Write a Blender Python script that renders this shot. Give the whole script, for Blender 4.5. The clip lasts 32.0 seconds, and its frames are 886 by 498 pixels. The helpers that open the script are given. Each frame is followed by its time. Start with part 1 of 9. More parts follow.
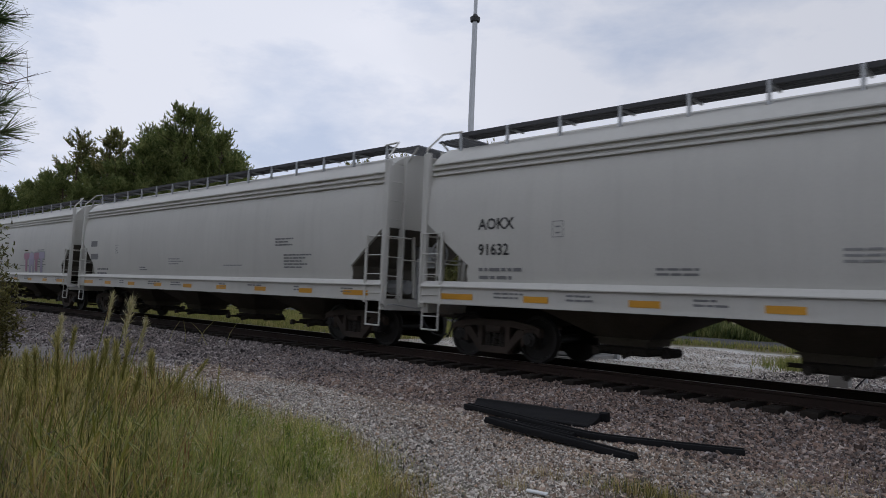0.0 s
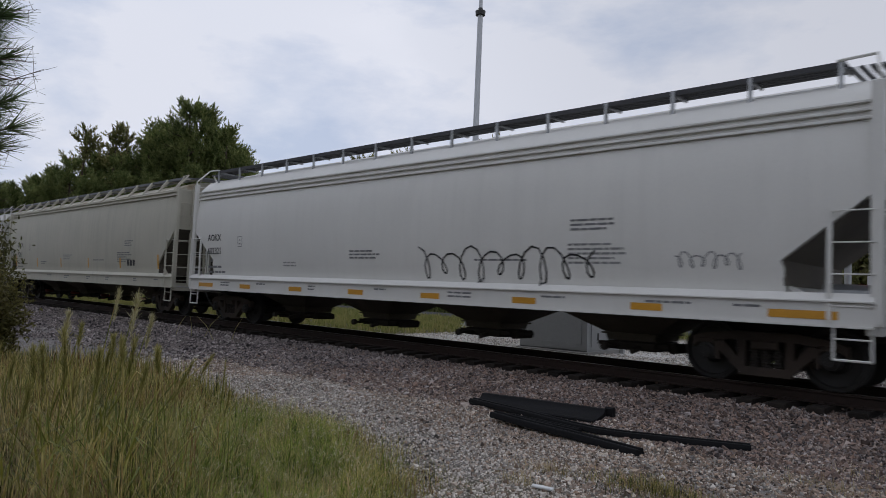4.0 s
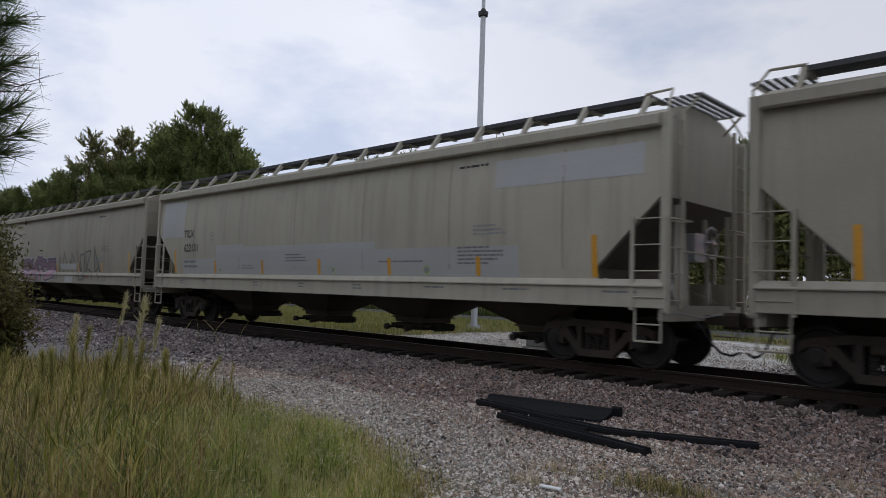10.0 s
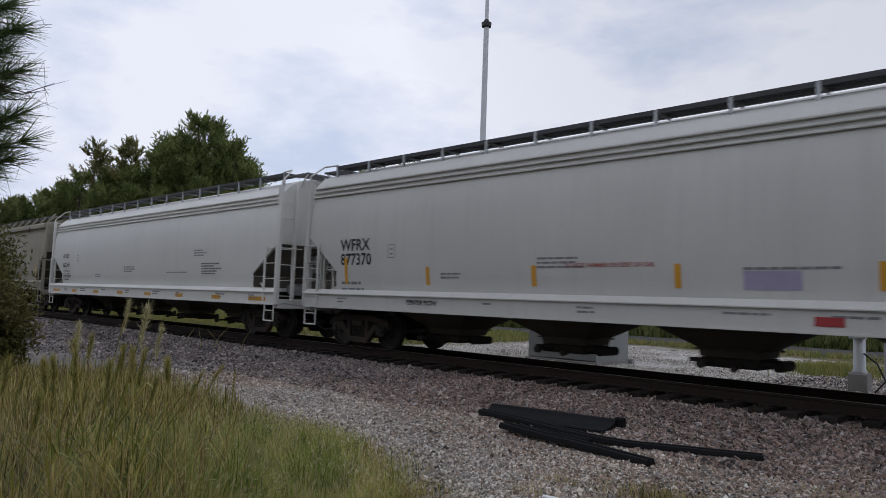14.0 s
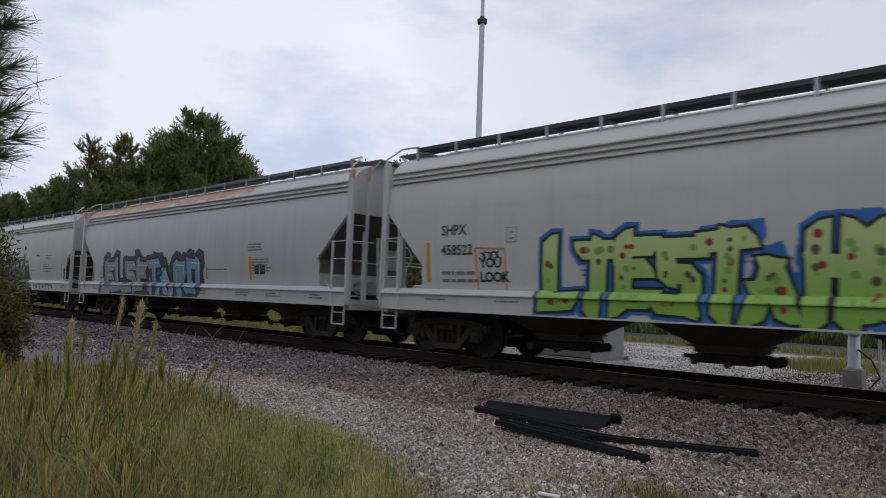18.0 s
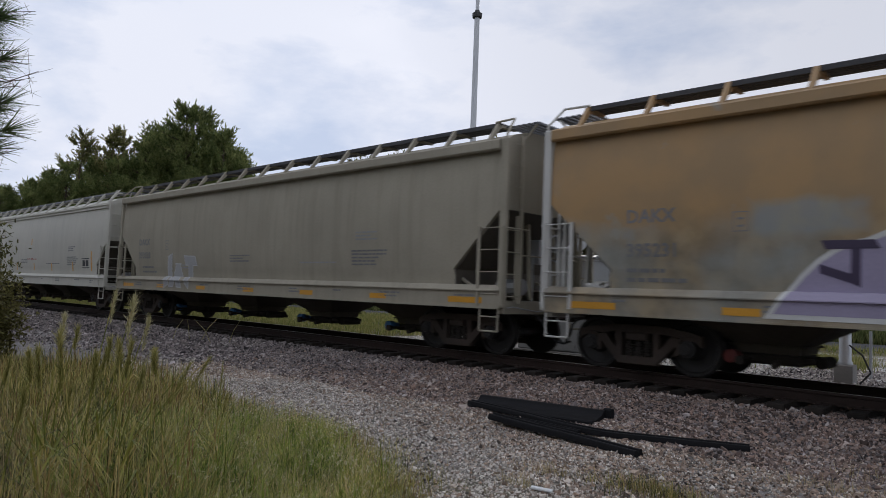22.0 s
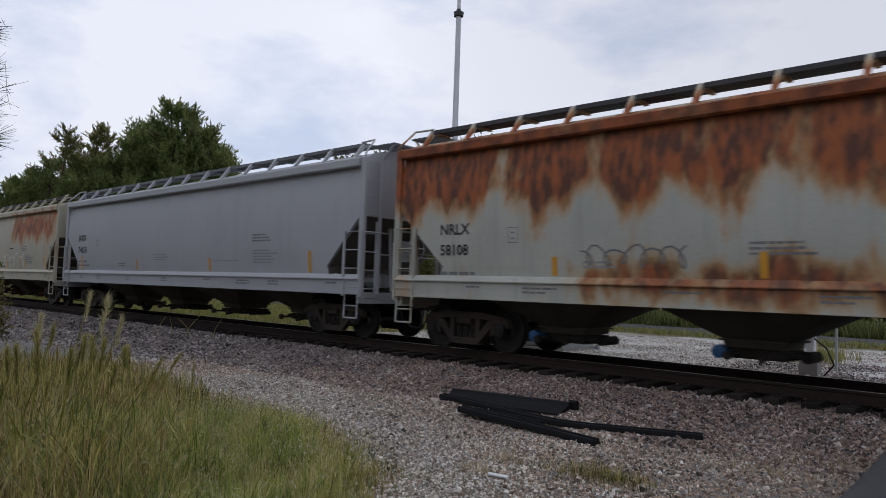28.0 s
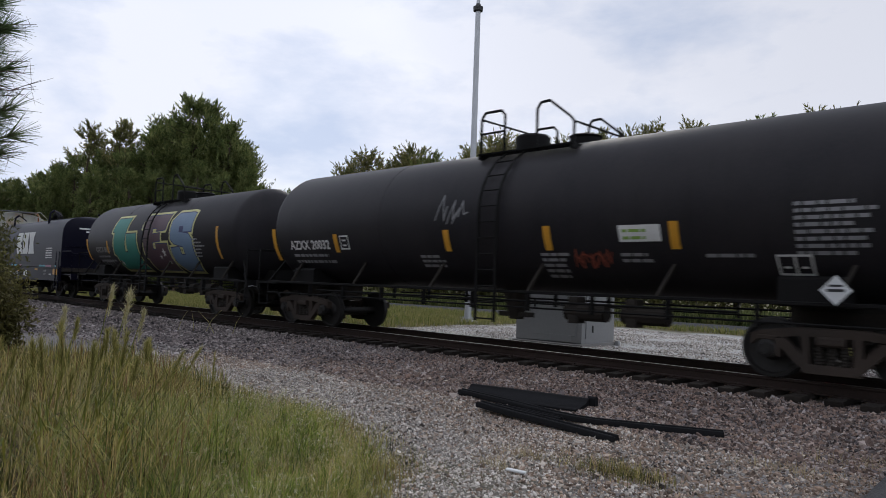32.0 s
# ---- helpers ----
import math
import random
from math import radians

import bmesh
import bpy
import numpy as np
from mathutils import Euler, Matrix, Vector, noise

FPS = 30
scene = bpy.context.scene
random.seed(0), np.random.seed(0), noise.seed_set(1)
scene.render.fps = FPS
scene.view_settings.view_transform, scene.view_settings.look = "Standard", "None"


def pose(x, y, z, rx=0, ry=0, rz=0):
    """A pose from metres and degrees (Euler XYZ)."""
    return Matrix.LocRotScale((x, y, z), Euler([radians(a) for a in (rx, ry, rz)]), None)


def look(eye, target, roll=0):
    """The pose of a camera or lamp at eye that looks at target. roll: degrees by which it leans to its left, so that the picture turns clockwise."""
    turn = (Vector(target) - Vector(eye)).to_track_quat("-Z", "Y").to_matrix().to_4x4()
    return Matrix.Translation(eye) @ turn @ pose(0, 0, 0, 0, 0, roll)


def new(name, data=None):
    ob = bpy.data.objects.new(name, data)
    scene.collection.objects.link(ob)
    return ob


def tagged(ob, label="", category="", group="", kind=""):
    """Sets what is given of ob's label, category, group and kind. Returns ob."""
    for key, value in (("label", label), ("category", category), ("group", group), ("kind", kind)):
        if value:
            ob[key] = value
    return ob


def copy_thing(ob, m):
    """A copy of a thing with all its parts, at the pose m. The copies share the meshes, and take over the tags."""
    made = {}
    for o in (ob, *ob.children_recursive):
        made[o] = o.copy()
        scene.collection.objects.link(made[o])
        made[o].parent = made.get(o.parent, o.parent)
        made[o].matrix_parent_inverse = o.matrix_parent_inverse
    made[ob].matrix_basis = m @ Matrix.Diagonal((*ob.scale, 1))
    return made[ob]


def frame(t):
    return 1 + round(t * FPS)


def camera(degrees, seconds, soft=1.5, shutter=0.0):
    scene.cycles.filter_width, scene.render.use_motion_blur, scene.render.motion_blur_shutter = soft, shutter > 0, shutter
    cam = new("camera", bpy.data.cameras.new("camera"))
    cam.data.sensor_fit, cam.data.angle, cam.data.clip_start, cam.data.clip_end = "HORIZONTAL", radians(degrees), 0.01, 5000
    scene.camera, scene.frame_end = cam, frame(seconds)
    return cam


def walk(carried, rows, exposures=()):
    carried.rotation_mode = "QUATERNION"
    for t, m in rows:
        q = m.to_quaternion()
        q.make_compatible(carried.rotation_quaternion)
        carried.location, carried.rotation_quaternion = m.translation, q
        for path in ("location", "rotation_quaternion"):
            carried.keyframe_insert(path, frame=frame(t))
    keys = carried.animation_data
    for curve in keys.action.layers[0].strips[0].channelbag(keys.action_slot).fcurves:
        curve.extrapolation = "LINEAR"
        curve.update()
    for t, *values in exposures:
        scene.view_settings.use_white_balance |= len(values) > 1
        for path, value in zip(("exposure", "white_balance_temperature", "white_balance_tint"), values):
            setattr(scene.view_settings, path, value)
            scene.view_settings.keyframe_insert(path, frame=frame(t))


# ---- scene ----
cam = camera(65.0, 32.0, soft=0.7, shutter=0.16)
# seconds, x, y, z, yaw, pitch, roll; the track runs along x, rail top is z = 0
PATH = [
    (0, -0.316, -12.070, 1.219, 43.09, 3.91, -2.38), (0.5, -0.319, -12.064, 1.230, 43.16, 3.74, -2.26), (1, -0.312, -12.071, 1.225, 43.25, 3.57, -2.23),
    (1.5, -0.315, -12.071, 1.230, 43.29, 3.56, -2.21), (2, -0.316, -12.064, 1.230, 43.25, 3.50, -2.25), (2.5, -0.319, -12.069, 1.234, 43.23, 3.52, -2.37),
    (4.5, -0.322, -12.066, 1.226, 43.66, 3.39, -2.29), (5, -0.318, -12.062, 1.230, 43.77, 3.32, -2.08), (5.5, -0.323, -12.075, 1.225, 43.97, 3.19, -1.94),
    (6, -0.327, -12.072, 1.220, 44.01, 3.05, -1.88), (6.5, -0.326, -12.060, 1.228, 43.95, 3.14, -1.84), (7, -0.324, -12.068, 1.220, 43.79, 3.46, -1.95),
    (7.5, -0.323, -12.058, 1.219, 43.76, 3.66, -2.00), (8, -0.331, -12.057, 1.224, 43.88, 3.59, -1.96), (8.5, -0.315, -12.073, 1.222, 43.92, 3.66, -1.86),
    (9, -0.329, -12.060, 1.217, 43.93, 3.53, -1.87), (9.5, -0.321, -12.082, 1.221, 43.94, 3.47, -1.90), (10, -0.317, -12.074, 1.226, 43.98, 3.50, -1.85),
    (10.5, -0.323, -12.076, 1.224, 44.02, 3.69, -1.96), (11, -0.331, -12.067, 1.216, 44.08, 3.91, -2.02), (11.5, -0.338, -12.061, 1.216, 44.27, 3.93, -2.03),
    (12, -0.333, -12.061, 1.217, 44.41, 3.92, -1.94), (12.5, -0.331, -12.079, 1.218, 44.47, 3.96, -1.96), (13, -0.332, -12.073, 1.218, 44.51, 4.03, -1.95),
    (13.5, -0.331, -12.069, 1.225, 44.33, 4.09, -1.98), (14, -0.328, -12.070, 1.218, 44.17, 4.30, -2.07), (14.5, -0.325, -12.076, 1.216, 44.14, 4.43, -1.95),
    (15, -0.329, -12.072, 1.212, 44.10, 4.60, -1.84), (15.5, -0.326, -12.068, 1.219, 44.15, 4.62, -1.66), (17.5, -0.328, -12.069, 1.221, 44.05, 4.05, -1.82),
    (18, -0.334, -12.057, 1.216, 43.84, 4.08, -1.99), (18.5, -0.329, -12.058, 1.220, 43.64, 4.07, -2.13), (19, -0.334, -12.061, 1.217, 43.48, 4.06, -2.23),
    (19.5, -0.328, -12.060, 1.220, 43.47, 4.01, -2.14), (20, -0.327, -12.074, 1.221, 43.42, 3.90, -2.19), (20.5, -0.326, -12.066, 1.220, 43.41, 3.80, -2.07),
    (21, -0.331, -12.070, 1.222, 43.32, 3.78, -2.09), (21.5, -0.335, -12.061, 1.223, 43.46, 3.66, -2.12), (22, -0.334, -12.057, 1.219, 43.34, 3.63, -2.17),
    (22.5, -0.335, -12.049, 1.221, 43.13, 3.51, -2.14), (23, -0.334, -12.033, 1.224, 42.95, 3.19, -1.98), (23.5, -0.342, -12.072, 1.236, 43.88, 2.64, -2.23),
    (24, -0.244, -12.082, 1.234, 45.37, 2.57, -2.31), (24.5, -0.127, -12.057, 1.233, 45.89, 2.57, -2.11), (25, -0.061, -12.052, 1.232, 44.94, 2.91, -1.95),
    (25.5, -0.031, -12.119, 1.242, 44.07, 2.90, -1.49), (26, 0.015, -12.122, 1.237, 43.51, 2.96, -1.56), (26.5, 0.051, -12.139, 1.239, 43.20, 3.02, -1.90),
    (28.5, 0.071, -12.140, 1.250, 42.28, 3.37, -1.82), (29, 0.066, -12.124, 1.251, 42.52, 3.31, -1.91), (29.5, 0.060, -12.125, 1.246, 42.79, 3.17, -1.97),
    (30, 0.053, -12.130, 1.243, 43.10, 3.09, -2.05), (30.5, 0.045, -12.137, 1.242, 43.28, 3.20, -2.11), (31, 0.054, -12.160, 1.244, 43.80, 3.34, -2.24),
    (31.5, 0.048, -12.145, 1.245, 44.20, 3.20, -2.27), (32, 0.075, -12.133, 1.247, 43.95, 2.89, -2.04),
]
walk(cam, [(t, pose(x, y, z, 90 + p, r, w)) for t, x, y, z, w, p, r in PATH],
     exposures=[(0, -0.06, 6500, 10), (2.5, -0.06, 6500, 10), (5, -0.14, 6500, 10), (6.5, 0.03, 6500, 10), (20, 0.06, 6500, 10), (29, 0.08, 6500, 10), (30.5, 0.16, 6500, 10), (32, 0.17, 6500, 10)])

# ---- world and light: bright broken overcast ----
world = bpy.data.worlds.new("overcast_sky")
scene.world = world
world.use_nodes = True
wn, wl = world.node_tree.nodes, world.node_tree.links
wn.clear()


def wnode(kind, **inputs):
    n = wn.new(kind)
    for k, v in inputs.items():
        n.inputs[k].default_value = v
    return n


w_out = wnode("ShaderNodeOutputWorld")
w_sky = wnode("ShaderNodeTexSky")
w_sky.sky_type, w_sky.sun_disc = "NISHITA", False
w_sky.sun_elevation, w_sky.sun_rotation = radians(32), radians(323)
w_coord = wnode("ShaderNodeTexCoord")
w_map = wnode("ShaderNodeMapping", Scale=(1.0, 1.0, 2.4))
w_noise = wnode("ShaderNodeTexNoise", Scale=2.6, Detail=6.0, Roughness=0.5, Distortion=0.1)
w_cover = wnode("ShaderNodeValToRGB")
w_cover.color_ramp.elements[0].position, w_cover.color_ramp.elements[0].color = 0.30, (0.86, 0.86, 0.86, 1)
w_cover.color_ramp.elements[1].position, w_cover.color_ramp.elements[1].color = 0.52, (1, 1, 1, 1)
w_noise2 = wnode("ShaderNodeTexNoise", Scale=3.4, Detail=8.0, Roughness=0.56, Distortion=0.12)
w_cloud = wnode("ShaderNodeValToRGB")
w_cloud.color_ramp.elements[0].position, w_cloud.color_ramp.elements[0].color = 0.34, (0.52, 0.60, 0.78, 1)
w_cloud.color_ramp.elements[1].position, w_cloud.color_ramp.elements[1].color = 0.54, (0.785, 0.815, 0.92, 1)
w_skyb = wnode("ShaderNodeVectorMath")
w_skyb.operation = "SCALE"
w_skyb.inputs["Scale"].default_value = 0.11
w_mix = wnode("ShaderNodeMix")
w_mix.data_type = "RGBA"
w_bg = wnode("ShaderNodeBackground", Strength=1.0)
wl.new(w_coord.outputs["Generated"], w_map.inputs["Vector"])
wl.new(w_map.outputs[0], w_noise.inputs["Vector"])
wl.new(w_map.outputs[0], w_noise2.inputs["Vector"])
wl.new(w_noise.outputs["Fac"], w_cover.inputs[0])
wl.new(w_noise2.outputs["Fac"], w_cloud.inputs[0])
wl.new(w_sky.outputs[0], w_skyb.inputs[0])
wl.new(w_cover.outputs[0], w_mix.inputs[0])
wl.new(w_skyb.outputs[0], w_mix.inputs[6])
wl.new(w_cloud.outputs[0], w_mix.inputs[7])
# the cloud is brightest round the hidden sun and dims smoothly away from it
w_dot = wnode("ShaderNodeVectorMath")
w_dot.operation = "DOT_PRODUCT"
w_dot.inputs[1].default_value = (-0.62, 0.58, 0.52)
w_fall = wnode("ShaderNodeMapRange")
w_fall.inputs["From Min"].default_value, w_fall.inputs["From Max"].default_value = -0.6, 0.85
w_fall.inputs["To Min"].default_value, w_fall.inputs["To Max"].default_value = 1.02, 1.0
w_norm = wnode("ShaderNodeVectorMath")
w_norm.operation = "NORMALIZE"
w_dim = wnode("ShaderNodeVectorMath")
w_dim.operation = "SCALE"
wl.new(w_coord.outputs["Generated"], w_norm.inputs[0])
wl.new(w_norm.outputs[0], w_dot.inputs[0])
wl.new(w_dot.outputs["Value"], w_fall.inputs["Value"])
wl.new(w_fall.outputs[0], w_dim.inputs["Scale"])
wl.new(w_mix.outputs[2], w_dim.inputs[0])
# a thicker bank of cloud stands straight across the track
w_bank = wnode("ShaderNodeVectorMath")
w_bank.operation = "DOT_PRODUCT"
w_bank.inputs[1].default_value = (-0.10, 0.90, 0.42)
w_thick = wnode("ShaderNodeMapRange")
w_thick.inputs["From Min"].default_value, w_thick.inputs["From Max"].default_value = 0.78, 0.99
w_thick.inputs["To Min"].default_value, w_thick.inputs["To Max"].default_value = 1.0, 0.80
w_dim2 = wnode("ShaderNodeVectorMath")
w_dim2.operation = "SCALE"
wl.new(w_norm.outputs[0], w_bank.inputs[0])
wl.new(w_bank.outputs["Value"], w_thick.inputs["Value"])
wl.new(w_thick.outputs[0], w_dim2.inputs["Scale"])
wl.new(w_dim.outputs[0], w_dim2.inputs[0])
wl.new(w_dim2.outputs[0], w_bg.inputs["Color"])
wl.new(w_bg.outputs[0], w_out.inputs["Surface"])

sun = new("sun", bpy.data.lights.new("sun", "SUN"))
sun.data.energy, sun.data.angle, sun.data.color = 0.5, radians(18), (1.0, 0.96, 0.9)
sun.matrix_world = look((0, 0, 60), (31, -41, 29))


# ---- materials ----
def material(name, color, rough=0.6, metal=0.0, var=0.12, scale=6.0, streak=0.0, bump=0.0, bump_scale=60.0,
             tint=None, spec=0.5, island=0.0, obj_rand=0.0, trans=0.0):
    """Painted or raw surface: base colour, stains at two scales, optional vertical streaks, relief."""
    m = bpy.data.materials.new(name)
    m.use_nodes = True
    n, l = m.node_tree.nodes, m.node_tree.links
    b = n["Principled BSDF"]
    b.inputs["Roughness"].default_value, b.inputs["Metallic"].default_value = rough, metal
    b.inputs["Specular IOR Level"].default_value = spec
    co = n.new("ShaderNodeTexCoord")
    dark = tint or tuple(c * 0.55 for c in color)

    def noise_mix(prev, vec, sc, detail, lo, hi, amount, other):
        t = n.new("ShaderNodeTexNoise")
        t.inputs["Scale"].default_value, t.inputs["Detail"].default_value = sc, detail
        l.new(vec, t.inputs["Vector"])
        r = n.new("ShaderNodeMapRange")
        r.inputs["From Min"].default_value, r.inputs["From Max"].default_value = lo, hi
        r.inputs["To Max"].default_value = amount
        l.new(t.outputs["Fac"], r.inputs["Value"])
        mx = n.new("ShaderNodeMix")
        mx.data_type = "RGBA"
        l.new(r.outputs[0], mx.inputs[0])
        if isinstance(prev, tuple):
            mx.inputs[6].default_value = (*prev, 1)
        else:
            l.new(prev, mx.inputs[6])
        mx.inputs[7].default_value = (*other, 1)
        return mx.outputs[2], t

    col, t1 = noise_mix(tuple(color), co.outputs["Object"], scale * 0.12, 4, 0.35, 0.7, var * 1.6, dark)
    col, t2 = noise_mix(col, co.outputs["Object"], scale * 4, 6, 0.4, 0.75, var, dark)
    if streak:
        mp = n.new("ShaderNodeMapping")
        mp.inputs["Scale"].default_value = (3.0, 3.0, 0.16)
        l.new(co.outputs["Object"], mp.inputs["Vector"])
        col, _ = noise_mix(col, mp.outputs[0], 1.6, 5, 0.5, 0.78, streak, tuple(c * 0.45 for c in color))
    if island or obj_rand:
        src = n.new("ShaderNodeNewGeometry").outputs["Random Per Island"] if island else n.new("ShaderNodeObjectInfo").outputs["Random"]
        r = n.new("ShaderNodeMapRange")
        r.inputs["To Min"].default_value, r.inputs["To Max"].default_value = 1 - (island or obj_rand), 1 + (island or obj_rand)
        l.new(src, r.inputs["Value"])
        h = n.new("ShaderNodeVectorMath")
        h.operation = "SCALE"
        l.new(col, h.inputs[0])
        l.new(r.outputs[0], h.inputs["Scale"])
        col = h.outputs[0]
    l.new(col, b.inputs["Base Color"])
    if trans:
        tr = n.new("ShaderNodeBsdfTranslucent")
        l.new(col, tr.inputs["Color"])
        mx = n.new("ShaderNodeMixShader")
        mx.inputs[0].default_value = trans
        l.new(b.outputs[0], mx.inputs[1])
        l.new(tr.outputs[0], mx.inputs[2])
        l.new(mx.outputs[0], n["Material Output"].inputs["Surface"])
    if bump:
        t = n.new("ShaderNodeTexNoise")
        t.inputs["Scale"].default_value, t.inputs["Detail"].default_value = bump_scale, 5
        l.new(co.outputs["Object"], t.inputs["Vector"])
        bp = n.new("ShaderNodeBump")
        bp.inputs["Strength"].default_value, bp.inputs["Distance"].default_value = bump, 0.02
        l.new(t.outputs["Fac"], bp.inputs["Height"])
        l.new(bp.outputs[0], b.inputs["Normal"])
    return m


def stained(m, color, x0, x1, z0, z1, scale, lo, hi, soft=0.5, stretch=(1, 1, 1), strength=0.95, second=None, period=0.0, phase=0.0, halo=None):
    """Adds a stain (rust, old paint showing) with a ragged outline over a stretch of the body, in the thing's own metres."""
    n, l = m.node_tree.nodes, m.node_tree.links
    b = n["Principled BSDF"]
    prev = b.inputs["Base Color"].links[0].from_socket
    co = n.new("ShaderNodeTexCoord")
    mp = n.new("ShaderNodeMapping")
    mp.inputs["Scale"].default_value = stretch
    l.new(co.outputs["Object"], mp.inputs["Vector"])
    t = n.new("ShaderNodeTexNoise")
    t.inputs["Scale"].default_value, t.inputs["Detail"].default_value, t.inputs["Roughness"].default_value = scale, 8, 0.6
    l.new(mp.outputs[0], t.inputs["Vector"])
    sep = n.new("ShaderNodeSeparateXYZ")
    l.new(co.outputs["Object"], sep.inputs[0])

    def math(op, a, c):
        k = n.new("ShaderNodeMath")
        k.operation = op
        for i, v in enumerate((a, c)):
            if isinstance(v, (int, float)):
                k.inputs[i].default_value = v
            else:
                l.new(v, k.inputs[i])
        return k.outputs[0]

    def band(src, a, c):
        r1, r2 = n.new("ShaderNodeMapRange"), n.new("ShaderNodeMapRange")
        r1.inputs["From Min"].default_value, r1.inputs["From Max"].default_value = a - soft, a + soft
        r2.inputs["From Min"].default_value, r2.inputs["From Max"].default_value = c + soft, c - soft
        l.new(src, r1.inputs["Value"])
        l.new(src, r2.inputs["Value"])
        return math("MINIMUM", r1.outputs[0], r2.outputs[0])

    mask = math("MINIMUM", band(sep.outputs["X"], x0, x1), band(sep.outputs["Z"], z0, z1))
    v = math("ADD", t.outputs["Fac"], math("MULTIPLY", math("SUBTRACT", mask, 1.0), 0.45))
    if period:
        w = math("SINE", math("ADD", math("MULTIPLY", sep.outputs["X"], 6.2832 / period), phase), 0.0)
        v = math("ADD", v, math("MULTIPLY", w, 0.085))
    r = n.new("ShaderNodeMapRange")
    r.inputs["From Min"].default_value, r.inputs["From Max"].default_value, r.inputs["To Max"].default_value = lo, hi, strength
    l.new(v, r.inputs["Value"])
    mx = n.new("ShaderNodeMix")
    mx.data_type = "RGBA"
    l.new(r.outputs[0], mx.inputs[0])
    l.new(prev, mx.inputs[6])
    c2 = n.new("ShaderNodeMix")
    c2.data_type = "RGBA"
    c2.inputs[6].default_value = (*color, 1)
    c2.inputs[7].default_value = (*(second or tuple(c * 0.5 for c in color)), 1)
    t2 = n.new("ShaderNodeTexNoise")
    t2.inputs["Scale"].default_value, t2.inputs["Detail"].default_value = scale * 3.1, 6
    l.new(mp.outputs[0], t2.inputs["Vector"])
    core = n.new("ShaderNodeMapRange")
    core.inputs["From Min"].default_value, core.inputs["From Max"].default_value = 0.40, 0.60
    l.new(t2.outputs["Fac"], core.inputs["Value"])
    l.new(core.outputs[0], c2.inputs[0])
    if halo:
        h = n.new("ShaderNodeMapRange")
        h.inputs["From Min"].default_value, h.inputs["From Max"].default_value = lo + (hi - lo) * 0.55, hi + (hi - lo) * 0.5
        l.new(v, h.inputs["Value"])
        c3 = n.new("ShaderNodeMix")
        c3.data_type = "RGBA"
        c3.inputs[6].default_value = (*halo, 1)
        l.new(h.outputs[0], c3.inputs[0])
        l.new(c2.outputs[2], c3.inputs[7])
        l.new(c3.outputs[2], mx.inputs[7])
    else:
        l.new(c2.outputs[2], mx.inputs[7])
    l.new(mx.outputs[2], b.inputs["Base Color"])
    return m


def foliage(name, stops, rough=0.55, trans=0.3, scale=1.5, patch=0.35):
    """Blades and leaves: every piece takes its colour from a spread of tones, shifted patch by patch."""
    m = bpy.data.materials.new(name)
    m.use_nodes = True
    n, l = m.node_tree.nodes, m.node_tree.links
    b = n["Principled BSDF"]
    b.inputs["Roughness"].default_value, b.inputs["Specular IOR Level"].default_value = rough, 0.25
    co = n.new("ShaderNodeTexCoord")
    t = n.new("ShaderNodeTexNoise")
    t.inputs["Scale"].default_value, t.inputs["Detail"].default_value = scale, 3
    l.new(co.outputs["Object"], t.inputs["Vector"])
    k = n.new("ShaderNodeMapRange")
    k.inputs["From Min"].default_value, k.inputs["From Max"].default_value = 0.3, 0.7
    k.inputs["To Min"].default_value, k.inputs["To Max"].default_value = -patch, patch
    l.new(t.outputs["Fac"], k.inputs["Value"])
    a = n.new("ShaderNodeMath")
    a.operation = "ADD"
    l.new(n.new("ShaderNodeNewGeometry").outputs["Random Per Island"], a.inputs[0])
    l.new(k.outputs[0], a.inputs[1])
    r = n.new("ShaderNodeValToRGB")
    e = r.color_ramp.elements
    while len(e) < len(stops):
        e.new(0.5)
    for i, (p, c) in enumerate(stops):
        e[i].position, e[i].color = p, (*c, 1)
    l.new(a.outputs[0], r.inputs[0])
    l.new(r.outputs[0], b.inputs["Base Color"])
    tr = n.new("ShaderNodeBsdfTranslucent")
    l.new(r.outputs[0], tr.inputs["Color"])
    mx = n.new("ShaderNodeMixShader")
    mx.inputs[0].default_value = trans
    l.new(b.outputs[0], mx.inputs[1])
    l.new(tr.outputs[0], mx.inputs[2])
    l.new(mx.outputs[0], n["Material Output"].inputs["Surface"])
    return m


def glow(name, color, strength):
    m = bpy.data.materials.new(name)
    m.use_nodes = True
    b = m.node_tree.nodes["Principled BSDF"]
    b.inputs["Base Color"].default_value = (*color, 1)
    b.inputs["Emission Color"].default_value = (*color, 1)
    b.inputs["Emission Strength"].default_value = strength
    return m


